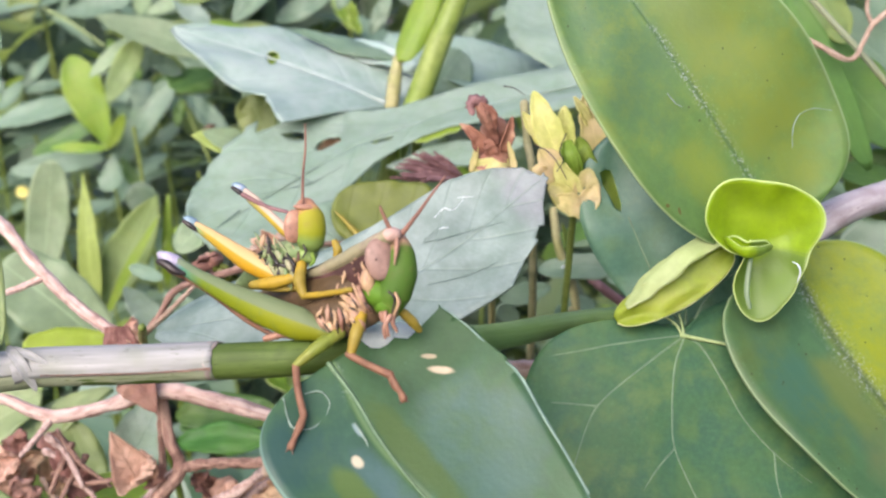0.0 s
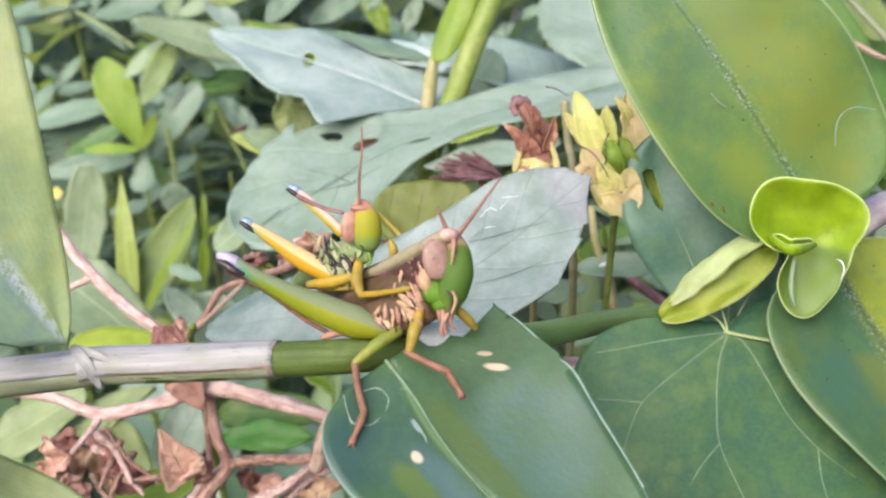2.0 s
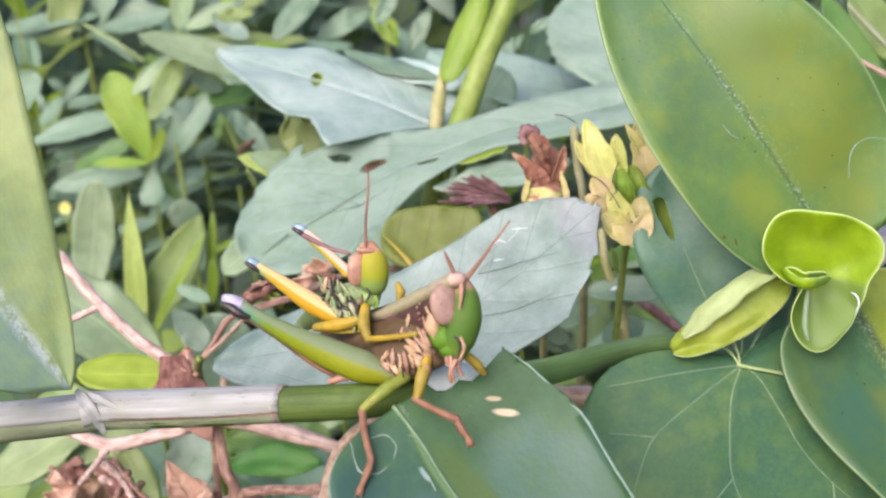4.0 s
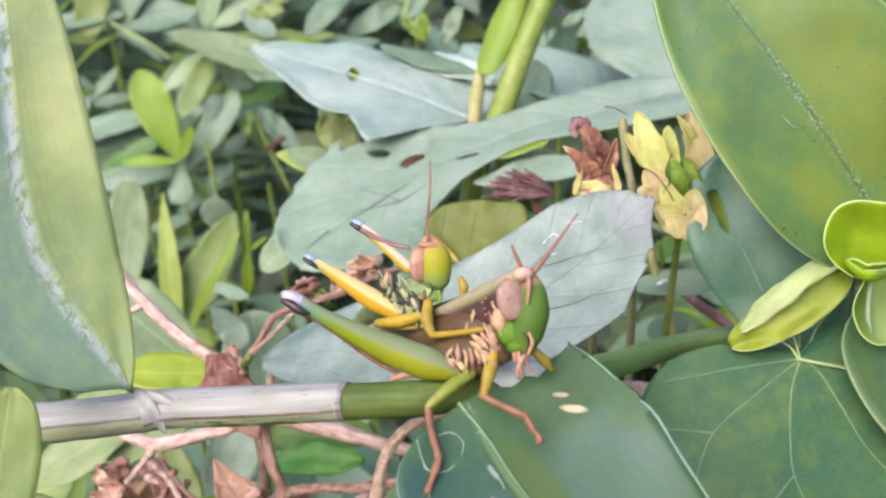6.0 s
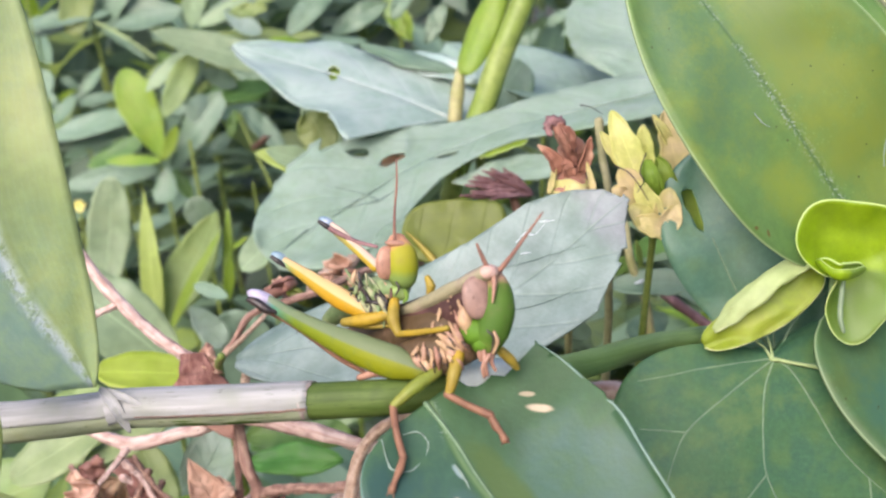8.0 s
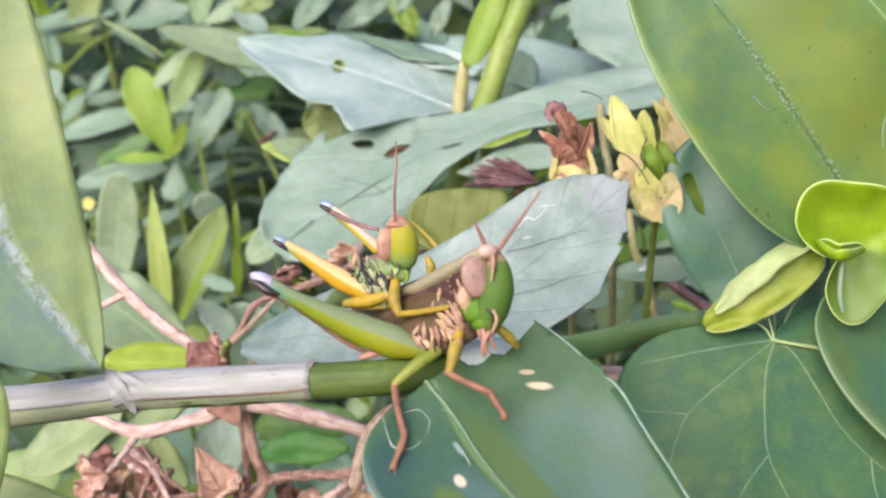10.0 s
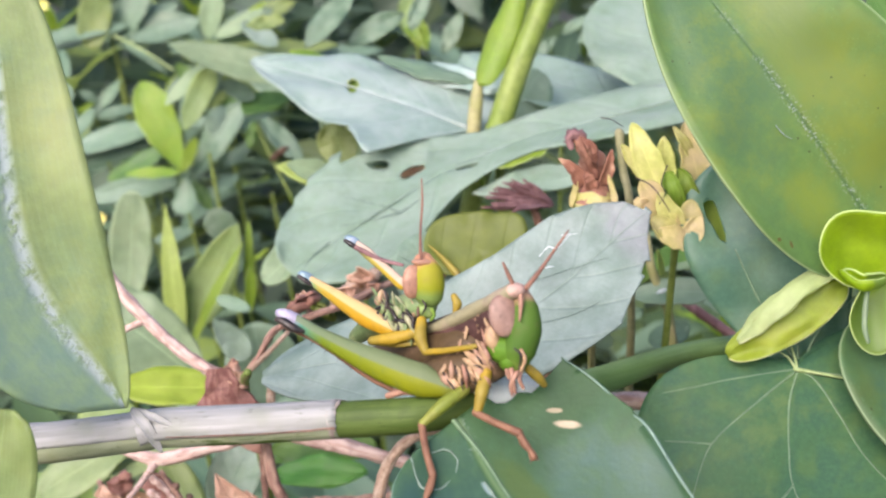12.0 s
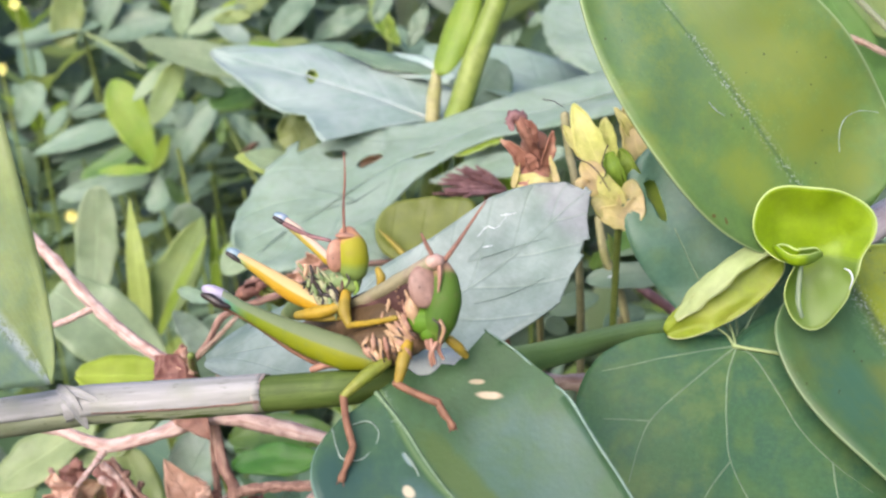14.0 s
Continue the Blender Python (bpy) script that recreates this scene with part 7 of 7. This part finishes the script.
seen_weed((-150.9, 455.0, 74.9), (("weed_leaf", (-146.0, 452.0, 94.7), (-181.0, 448.0, 88.3), 7.7, (0.6, 0.6)),
          ("pale_leaf", (-159.9, 450.0, 85.8), (-155.2, 446.0, 109.1), 13.3, (0.5, 0.4)),
          ("weed_leaf", (-151.3, 456.0, 88.7), (-138.3, 452.0, 109.9), 13.0, (0.6, 0.5)),
          ("weed_leaf", (-118.0, 454.0, 95.9), (-144.4, 450.0, 89.1), 8.6, (0.6, 0.6)),
          ("sage_leaf", (-109.8, 430.0, 84.7), (-105.0, 426.0, 102.8), 9.0, (0.6, 0.6)),
          ("sage_leaf", (-106.8, 428.0, 84.6), (-87.6, 424.0, 93.4), 6.1, (0.6, 0.7)),
          ("lime_leaf", (-100.6, 430.0, 86.8), (-87.5, 426.0, 96.6), 3.3, (0.6, 0.6)),
          ("toothed_leaf", (-82.3, 420.0, 79.5), (-94.3, 416.0, 87.2), 8.0, (0.6, 0.6))),
          "dull leaves at the top of the thicket")
shade_weed = seen_weed((23.3, 216.0, -10.9), (("weed_leaf", (17.2, 214.0, -3.7), (31.4, 210.0, -3.4), 5.3, (0.5, 0.45)),
          ("green_leaf", (31.7, 232.0, 4.5), (21.7, 228.0, 1.1), 4.6, (0.5, 0.5)),
          ("sage_leaf", (30.2, 222.0, 4.2), (20.2, 218.0, 7.6), 1.7, (0.5, 0.6)),
          ("sage_leaf", (31.4, 220.0, 2.1), (22.4, 216.0, 0.5), 1.5, (0.5, 0.6)),
          ("lime_pale", (22.3, 212.0, -0.1), (20.9, 208.0, 4.4), 1.5, (0.4, 0.8)),
          ("weed_leaf", (20.4, 226.0, -7.2), (10.6, 222.0, -9.4), 4.3, (0.6, 0.5)),
          ("green_leaf", (19.2, 228.0, -1.8), (22.6, 224.0, 1.3), 2.8, (0.5, 0.5)),
          ("weed_leaf", (28.8, 226.0, -10.0), (20.9, 222.0, -13.3), 5.4, (0.5, 0.5)),
          ("weed_leaf", (32.7, 236.0, -2.4), (38.4, 232.0, -7.9), 6.7, (0.5, 0.5)),
          ("weed_leaf", (14.1, 222.0, -13.1), (9.8, 218.0, -10.9), 3.6, (0.5, 0.4))),
          "small chewed plant in the shade between the large leaves", stem="dry_olive")
part("stalk", tube([(19.8, 213.0, 7.0), (20.7, 213.0, 0.4), (23.3, 215.0, -6.0), (24.6, 217.0, -13.0)], (0.7, 0.8, 0.8, 0.8), n=16, seg=8), "dry_yellow", shade_weed, "yellowish stalk")
part("twig", tube([(27.8, 222.0, -5.7), (31.4, 222.0, -8.5), (35.8, 221.0, -11.7)], (0.9, 0.95, 0.9), n=16, seg=8, rough=0.2), "dry_purple", shade_weed, "dull pinkish twig")
part("scratch", tube([(21.0, 210.0, -3.3), (22.0, 210.0, -2.9), (22.6, 210.0, -2.7)], (0.15, 0.4, 0.15), n=14, seg=6, rough=0.8), "scratch_white", shade_weed, "white chewed edge")
part("stalk", tube([(-82.4, 378.0, 46.8), (-78.6, 378.0, 37.7), (-73.4, 378.0, 26.7), (-71.4, 380.0, 21.3)], (0.45, 0.45, 0.4), n=16, seg=7), "stem_lime", tall_weed, "thin pale stalk")
part("stalk", tube([(-147.7, 440.0, 89.1), (-136.5, 438.0, 82.9), (-124.5, 436.0, 74.6)], (0.5, 0.5, 0.4), n=16, seg=7), "stem_pale", tall_weed, "thin pale stalk")
UP, CAMW = (0, -0.6, 1), (0.1, -1, 0.3)
weed((-109.8, 447.2, 63.6), (("lime_leaf", (-133.0, 451.2, 64.9), (-118.7, 451.9, 79.2), 9, CAMW), ("weed_leaf", (-131.2, 446.3, 63.4), (-119.1, 446.9, 79.3), 5, CAMW), ("weed_leaf", (-125.4, 446.5, 55.9), (-109.5, 449.3, 75.9), 13, CAMW), ("weed_leaf", (-87.9, 438.2, 77.2), (-127.8, 441.5, 85.5), 13, (0, -1, 0.9)),
                           ("pale_leaf", (-88.8, 440.2, 81.3), (-121.7, 442.8, 86.8), 6, (0, -1, 0.9)), ("green_leaf", (-111.0, 452.2, 63.4), (-86.1, 448.3, 61.2), 9, CAMW)), "taller weed with pale two-toned leaves", "weeds behind", peak=(0.8, 0.85))
weed((-164.3, 464.8, 62.3), (("weed_leaf", (-171.0, 464.5, 60.3), (-186.3, 463.8, 75.0), 13, CAMW), ("weed_leaf", (-164.3, 464.8, 62.1), (-148.6, 465.5, 64.3), 7, CAMW), ("weed_leaf", (-164.8, 464.8, 61.2), (-173.1, 462.4, 55.2), 7, CAMW), ("weed_leaf", (-164.9, 466.8, 63.5), (-155.8, 469.2, 75.6), 8, CAMW)),
     "small plant with spreading grey leaves", "weeds behind", peak=(0.6, 0.6))
weed((-153.8, 455.4, 91.5), (("weed_leaf", (-153.8, 455.4, 91.5), (-118.2, 457.0, 97.1), 11, CAMW), ("weed_leaf", (-151.9, 457.4, 91.0), (-128.3, 460.6, 104.3), 14, CAMW), ("weed_leaf", (-162.1, 455.0, 90.7), (-184.4, 454.0, 91.1), 9, CAMW), ("pale_leaf", (-154.0, 453.3, 92.0), (-162.1, 450.0, 106.5), 15, CAMW),
                          ("weed_leaf", (-118.3, 458.9, 89.5), (-115.4, 459.1, 106.6), 10, CAMW), ("weed_leaf", (-112.3, 455.2, 90.0), (-90.2, 456.2, 99.8), 9, CAMW), ("pale_leaf", (-105.6, 467.6, 96.8), (-83.1, 468.6, 105.1), 9, CAMW), ("weed_leaf", (-155.8, 461.3, 93.1), (-127.1, 436.5, 73.7), 3, CAMW)), "dull blue-grey leaves at the top of the thicket", "weeds behind", peak=(0.8, 0.9))
weed((-49.8, 329.8, 59.1), (("weed_leaf", (-56.6, 319.5, 61.0), (-43.9, 325.1, 76.7), 16, CAMW), ("weed_leaf", (-46.6, 329.9, 62.8), (-30.6, 330.7, 71.1), 13, CAMW), ("weed_leaf", (-28.5, 322.7, 64.9), (-23.6, 323.0, 75.4), 14, CAMW), ("lime_leaf", (-25.0, 335.9, 61.6), (-26.0, 335.9, 70.4), 8, CAMW), ("weed_leaf", (-19.8, 327.1, 59.1), (-14.5, 327.4, 70.5), 14, CAMW), ("pale_leaf", (-64.5, 334.2, 71.5), (-75.7, 333.7, 70.3), 7, CAMW)),
     "pale broad leaves behind the silvery leaf", "weeds behind", peak=(0.75, 0.8))
weed((12.9, 332.6, 57.3), (("weed_leaf", (4.3, 337.2, 57.5), (11.7, 337.6, 64.5), 12, CAMW), ("weed_leaf", (19.0, 332.8, 50.8), (28.7, 333.3, 60.0), 14, CAMW), ("weed_leaf", (31.2, 328.4, 57.5), (22.3, 328.1, 68.6), 18, CAMW), ("weed_leaf", (13.3, 337.6, 65.2), (21.4, 338.0, 69.8), 10, CAMW)), "grey-green leaves in the upper thicket", "weeds behind", peak=(0.75, 0.8))
weed((-81.9, 398.3, 25.7), (("weed_leaf", (-70.6, 393.8, 36.4), (-83.9, 393.3, 50.7), 14, CAMW), ("green_leaf", (-89.1, 398.0, 41.1), (-87.7, 400.1, 50.8), 7, CAMW)), "weed with one dusky leaf in a gap", "weeds behind", peak=(0.6, 0.6))
dry_bit = thing("dry_leaf", (-75.2, 378.6, 37.6), "small curled red-brown dead leaf", "leaf", group="dead leaves among the twigs")
add_leaf(dry_bit, "blade", "skin_brown", (-77.9, 378.5, 35.1), (-72.0, 376.7, 39.5), 4, (0.2, -1, 0.6), fold=0.6, curl=0.9, wave=1.2, peak=(0.5, 0.5), nu=16, nv=8, seed=301)
weed((-62.8, 230.0, -21.8), (("lime_leaf", (-67.8, 240.0, -22.7), (-81.5, 240.0, -18.7), 9, UP), ("cream_leaf", (-63.9, 230.0, -27.2), (-83.9, 225.0, -36.3), 20, UP)),
     "low plant with rounded lime leaves", "weeds behind")
weed((-51.8, 225.0, -38.4), (("fresh_leaf", (-50.2, 225.0, -36.6), (-32.1, 222.0, -35.7), 12, (0, -0.9, 0.6)), ("green_leaf", (-51.9, 231.0, -32.6), (-31.0, 229.0, -32.0), 11, (0, -0.9, 0.6)), ("green_leaf", (-51.9, 235.0, -35.7), (-35.8, 240.0, -31.8), 10, UP), ("weed_leaf", (-59.7, 235.0, -28.9), (-41.6, 240.0, -25.0), 18, UP), ("lime_leaf", (-39.3, 240.0, -22.7), (-30.1, 240.0, -29.6), 8, UP)),
     "low weed with glossy fresh green leaves", "weeds behind")
low = thing("weed", (-77.2, 236.0, -32.2), "low weed with broad pale sage and lime leaves", "plant", group="weeds behind")
part("stem", tube([(-77.2, 236.0, -32.2), grounded((-77.2, 236.0, -32.2), 120)], (0.8, 1.2), n=8, seg=7), "stem_lime", low)
for m, b, t, w, sd in (("cream_leaf", (-76.9, 228.0, -27.8), (-95.3, 224.0, -39.2), 11, 1), ("pale_leaf", (-71.4, 226.0, -32.5), (-64.4, 222.0, -46.4), 8, 2), ("toothed_leaf", (-64.2, 234.0, -46.6), (-56.0, 236.0, -30.6), 11, 3), ("lime_leaf", (-49.9, 205.0, -40.4), (-66.2, 203.0, -44.4), 8, 4), ("pale_leaf", (-92.1, 236.0, -41.3), (-108.5, 234.0, -47.7), 16, 5), ("lime_bright", (-55.6, 209.0, -17.9), (-72.9, 206.0, -17.0), 8.6, 8), ("toothed_leaf", (-74.3, 246.0, -33.6), (-64.4, 250.0, -24.6), 14, 6), ("pale_leaf", (-95.7, 246.0, -35.9), (-85.0, 250.0, -25.7), 14, 7), ("sage_teal", (-56.7, 262.0, -32.8), (-60.4, 258.0, -9.4), 17, 9)):
    add_leaf(low, "leaf", m, b, t, w, (0.1, -0.8, 0.7), fold=0.15, wave=1.0, peak=(0.6, 0.5), nu=20, nv=8, seed=sd + 210)
seen_weed((91.5, 236.0, 12.4), (("green_leaf", (74.0, 206.0, 13.7), (56.6, 203.0, 46.6), 6.5, (0.5, 0.5)),
          ("green_leaf", (92.2, 232.0, 18.8), (71.1, 229.0, 40.5), 13.2, (0.6, 0.5)),
          ("pale_leaf", (75.5, 222.0, 38.7), (66.6, 219.0, 50.2), 8.4, (0.5, 0.4)),
          ("weed_leaf", (94.6, 250.0, 38.2), (80.5, 247.0, 49.6), 10.7, (0.5, 0.5)),
          ("weed_leaf", (96.2, 248.0, 17.8), (84.5, 245.0, 26.3), 10.6, (0.5, 0.5)),
          ("green_leaf", (81.6, 240.0, 11.4), (89.7, 237.0, 19.2), 8.0, (0.5, 0.5)),
          ("weed_leaf", (104.2, 256.0, 46.5), (90.9, 253.0, 56.8), 13.4, (0.5, 0.5)),
          ("green_leaf", (96.0, 236.0, 12.4), (77.0, 233.0, 15.6), 6.7, (0.5, 0.5)),
          ("weed_leaf", (79.8, 238.0, -3.5), (91.1, 235.0, 2.2), 13.6, (0.5, 0.5))),
          "weed with broad dark green leaves", lean=60)
weed((-32.8, 420.0, 80.1), (("lime_leaf", (-28.8, 420.0, 76.1), (-38.8, 420.0, 88.1), 12, CAMW), ("weed_leaf", (-45.8, 430.0, 77.9), (-123.5, 430.0, 80.0), 18, UP), ("pale_leaf", (-62.2, 430.0, 80.0), (-97.8, 425.0, 81.1), 12, UP), ("weed_leaf", (-101.3, 440.0, 79.7), (-82.6, 430.0, 61.6), 16, CAMW), ("green_leaf", (-111.8, 440.0, 63.0), (-124.3, 440.0, 77.6), 13, CAMW),
                     ("weed_leaf", (-17.2, 430.0, 71.8), (-38.5, 440.0, 88.1), 20, UP), ("weed_leaf", (21.0, 380.0, 68.9), (39.0, 380.0, 81.5), 22, UP), ("silver_leaf", (18.3, 400.0, 63.0), (-0.8, 400.0, 72.5), 16, UP), ("pale_leaf", (-36.1, 398.1, 79.6), (-30.1, 398.3, 96.6), 10, CAMW)), "tangle of narrow weed leaves", "weeds behind")
wire = thing("dry_stalk", (78.3, 210.0, 29.1), "thin grey wiry stalk with pinkish side twigs", "plant")
part("stalk", tube([(61.9, 205.0, 45.0), (67.7, 205.0, 38.7), (72.2, 205.0, 33.8), (77.9, 206.0, 27.5), (84.6, 208.0, 19.8), (96.0, 215.0, 2.0), grounded((96.0, 215.0, 2.0))], (0.55, 0.6, 0.6, 0.6), n=30, seg=8), "stem_grey", wire)
part("twig", tube([(59.6, 200.0, 36.1), (61.5, 200.0, 35.1), (63.7, 200.0, 34.0), (68.0, 200.0, 31.9), (69.4, 200.0, 32.3), (70.7, 200.0, 34.8), (72.3, 200.0, 37.7), (75.6, 201.0, 40.5), (80.7, 203.0, 45.6)], (0.4, 0.55, 0.42, 0.45, 0.5, 0.5), n=40, seg=9, rough=0.3), "twig_tan", wire)
part("twig", tube([(72.3, 200.0, 37.7), (71.4, 200.0, 40.1), (71.6, 200.0, 43.5), (71.4, 201.0, 47.1)], (0.4, 0.3), n=14, seg=8, rough=0.25), "twig_tan", wire)


# ---- leafy sprigs that fill the bank behind ----
def plan(x, y, z):
    return BANK_INV @ Vector((x, y, z)) * 1000


def sprig(height, whorls, size, seed, label):
    """An upright weed: a thin stem from the soil with whorls of narrow leaves, the youngest yellow-green."""
    rng = random.Random(seed)
    w = thing("weed", plan(0, 0, 0), label, "plant", group="leafy sprigs on the bank")
    lean = (rng.uniform(-0.03, 0.03), rng.uniform(-0.03, 0.01))
    at = lambda f: (lean[0] * f * f, lean[1] * f * f, height * f)
    part("stem", tube([plan(*at(f)) for f in (-0.02, 0.35, 0.7, 1.0)], (0.8, 0.7, 0.6, 0.4), n=14, seg=6), "stem_green", w)
    for k in range(whorls):
        f = 1.0 - k * 0.026 / height
        a0 = rng.uniform(0, 360)
        for q in range(4 if k else 3):
            a = radians(a0 + q * (90 if k else 120) + rng.uniform(-18, 18))
            rise = max(-0.2, 0.75 - 0.22 * k) + rng.uniform(-0.2, 0.2)
            ln = size * (0.6 if k == 0 else rng.uniform(0.85, 1.15))
            b = Vector(at(f))
            d = Vector((math.cos(a), math.sin(a), rise)).normalized()
            t = b + d * ln
            face = (BANK_INV.to_3x3() @ Vector((-d.x * rise, -d.y * rise, 1.0)))
            add_leaf(w, "leaf", "lime_leaf" if k == 0 else ("pale_leaf" if rng.random() < 0.15 else "weed_leaf"), plan(*b), plan(*t), ln * 1000 * rng.uniform(0.28, 0.38), face, sag=ln * 80, fold=0.25, wave=1.0, peak=(0.7, 0.85), nu=10, nv=4, seed=seed + k * 5 + q, solid=0)
    return w


sprig_rng = random.Random(77)
KINDS = [sprig(0.2 + 0.035 * k, 8, 0.036 + 0.004 * (k % 3), 40 + k, "upright weed sprig with whorled grey-green leaves") for k in range(6)]
spots = [(x, y) for y in (0.5, 0.56, 0.62, 0.68) for x in [(-0.46 + 0.075 * i) for i in range(13)]]
for k, (x, y) in enumerate(spots):
    kind = KINDS[(k * 5 + k // 7) % 6]
    at_pose = pose(x + sprig_rng.uniform(-0.03, 0.03), y + sprig_rng.uniform(-0.03, 0.03), 0, sprig_rng.uniform(-5, 5), sprig_rng.uniform(-6, 6), sprig_rng.uniform(0, 360))
    if k < 6:
        KINDS[k].matrix_basis = at_pose
    else:
        copy_thing(kind, at_pose)


# ---- small yellow petals far back, standing in for blurred glints ----
for c in ((-141.5, 400.0, 19.2), (-177.7, 433.5, 76.1), (-172.1, 434.4, 100.1)):
    fl = thing("yellow_flower", c, "small yellow flower shape added for a blurred glint among the weeds", "flower", group="yellow flowers")
    part("stalk", tube([c, grounded(c, 60)], (0.4, 0.7), n=6, seg=6), "stem_lime", fl)
    for q in range(5):
        a = 2 * math.pi * q / 5
        add_leaf(fl, "petal", "glint_yellow", c, (c[0] + 2.2 * math.cos(a), c[1] - 0.7, c[2] + 2.2 * math.sin(a)), 2.2, (0, -1, 0.4), fold=0.1, peak=(0.7, 0.35), nu=8, nv=4, seed=q, solid=0)


# ---- the mass of weeds and the hedge behind ----
def leaf_mass(name, count, seed, box, size, material, label):
    """Many small folded blades with gaps between them, as one mesh. box: metres, x0 x1 y0 y1 z0 z1."""
    rng = random.Random(seed)
    verts, faces, uvs = [], [], []
    prof = (0.05, 0.75, 1.0, 0.7, 0.03)
    x0, x1, y0, y1, z0, z1 = box
    for _ in range(count):
        x, y = rng.uniform(x0, x1), rng.uniform(y0, y1)
        edge = max(0.0, abs(2 * (x - x0) / (x1 - x0) - 1) - 0.55) / 0.45
        x += rng.gauss(0, 0.12) * edge
        y += abs(rng.gauss(0, 0.25)) * edge
        crest = 1 - edge * (0.35 + 0.5 * noise.noise(Vector((x * 3, y * 3, seed))))
        c = Vector((x, y, z0 + rng.random() * (z1 - z0) * min(1.0, max(0.2, crest))))
        t = Vector((rng.gauss(0, 1), rng.gauss(0, 0.7), rng.gauss(0.1, 0.6))).normalized()
        f = Vector((rng.gauss(0, 0.5), -0.5 + rng.gauss(0, 0.5), 0.9 + rng.gauss(0, 0.4)))
        sd = t.cross(f).normalized()
        n = sd.cross(t)
        ln = size * rng.uniform(0.6, 1.3)
        wd = ln * rng.uniform(0.15, 0.25)
        bow = rng.uniform(-0.15, 0.1) * ln
        i0 = len(verts)
        for k, w in enumerate(prof):
            u = k / 4
            p = c + t * (u - 0.5) * ln + n * bow * (2 * u - 1) ** 2
            for v in (-1, 0, 1):
                verts.append(p + sd * v * w * wd + n * abs(v) * w * wd * 0.3)
                uvs.append((0.5 + v / 2, u))
        for k in range(4):
            for j in (0, 1):
                a = i0 + k * 3 + j
                faces.append((a, a + 1, a + 4, a + 3))
    me = bpy.data.meshes.new(name)
    me.from_pydata(verts, [], faces)
    layer = me.uv_layers.new(name="UVMap")
    idx = np.empty(len(me.loops), dtype=np.int32)
    me.loops.foreach_get("vertex_index", idx)
    layer.data.foreach_set("uv", np.array(uvs, dtype=np.float32)[idx].ravel())
    me.shade_smooth()
    me.materials.append(material)
    return tagged(new(name, me), label, "foliage", kind="stuff")


def mass_material(name, hues):
    m, nt, bsdf, out = nodes_of(name)
    geo = nt.nodes.new("ShaderNodeNewGeometry")
    cr = nt.nodes.new("ShaderNodeValToRGB")
    cr.color_ramp.interpolation = "CONSTANT"
    while len(cr.color_ramp.elements) < len(hues):
        cr.color_ramp.elements.new(0.5)
    for i, (e, h) in enumerate(zip(cr.color_ramp.elements, hues)):
        e.position, e.color = i / len(hues), (*h, 1)
    link(nt, geo.outputs["Random Per Island"], cr.inputs[0])
    uv = nt.nodes.new("ShaderNodeUVMap")
    sep = nt.nodes.new("ShaderNodeSeparateXYZ")
    link(nt, uv.outputs[0], sep.inputs[0])
    side = math_node(nt, "ABSOLUTE", math_node(nt, "MULTIPLY_ADD", sep.outputs[0], 2.0, -1.0))
    rib = math_node(nt, "MULTIPLY", math_node(nt, "SUBTRACT", 1.0, ramp(nt, side, 0.0, 0.12)), 0.4)
    fine = noise_node(nt, 160, 4)
    col = mix(nt, math_node(nt, "MULTIPLY", fine, 0.5), cr.outputs[0], (0.08, 0.15, 0.08))
    col = mix(nt, rib, col, (0.2, 0.3, 0.18))
    link(nt, col, bsdf.inputs["Base Color"])
    bsdf.inputs["Roughness"].default_value = 0.42
    tr = nt.nodes.new("ShaderNodeBsdfTranslucent")
    link(nt, col, tr.inputs["Color"])
    ms = nt.nodes.new("ShaderNodeMixShader")
    ms.inputs[0].default_value = 0.45
    link(nt, bsdf.outputs[0], ms.inputs[1])
    link(nt, tr.outputs[0], ms.inputs[2])
    link(nt, ms.outputs[0], out.inputs["Surface"])
    return m


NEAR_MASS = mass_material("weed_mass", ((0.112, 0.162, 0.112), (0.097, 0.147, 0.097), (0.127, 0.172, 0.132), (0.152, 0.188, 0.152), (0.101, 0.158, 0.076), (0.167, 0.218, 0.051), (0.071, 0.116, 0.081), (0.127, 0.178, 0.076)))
# weed_mass hues brightened: the undergrowth's hazy light is put into the colour
LOW_MASS_LIT = mass_material("undergrowth_mass_lit", ((0.220, 0.320, 0.220), (0.191, 0.289, 0.191), (0.249, 0.340, 0.260), (0.300, 0.371, 0.300), (0.200, 0.311, 0.151), (0.331, 0.429, 0.100), (0.140, 0.231, 0.160), (0.249, 0.349, 0.151)))
leaf_mass("weed_foliage", 8000, 5, (-1.1, 1.1, 0.56, 0.9, 0.0, 0.40), 0.046, NEAR_MASS, "dense grey-green weed leaves behind the stem")
leaf_mass("thicket_foliage", 7000, 6, (-1.8, 1.8, 0.85, 2.2, 0.0, 0.62), 0.062, NEAR_MASS, "far thicket of blurred green leaves")
leaf_mass("undergrowth", 2200, 8, (-0.6, 0.6, 0.27, 0.52, 0.05, 0.2), 0.036, LOW_MASS_LIT, "low leafy undergrowth below the stem")
leaf_mass("low_foliage", 9000, 7, (-1.9, 1.9, -1.6, 0.5, 0.0, 0.14), 0.045, NEAR_MASS, "low weed leaves close to the soil")


def motions():
    pass


motions()
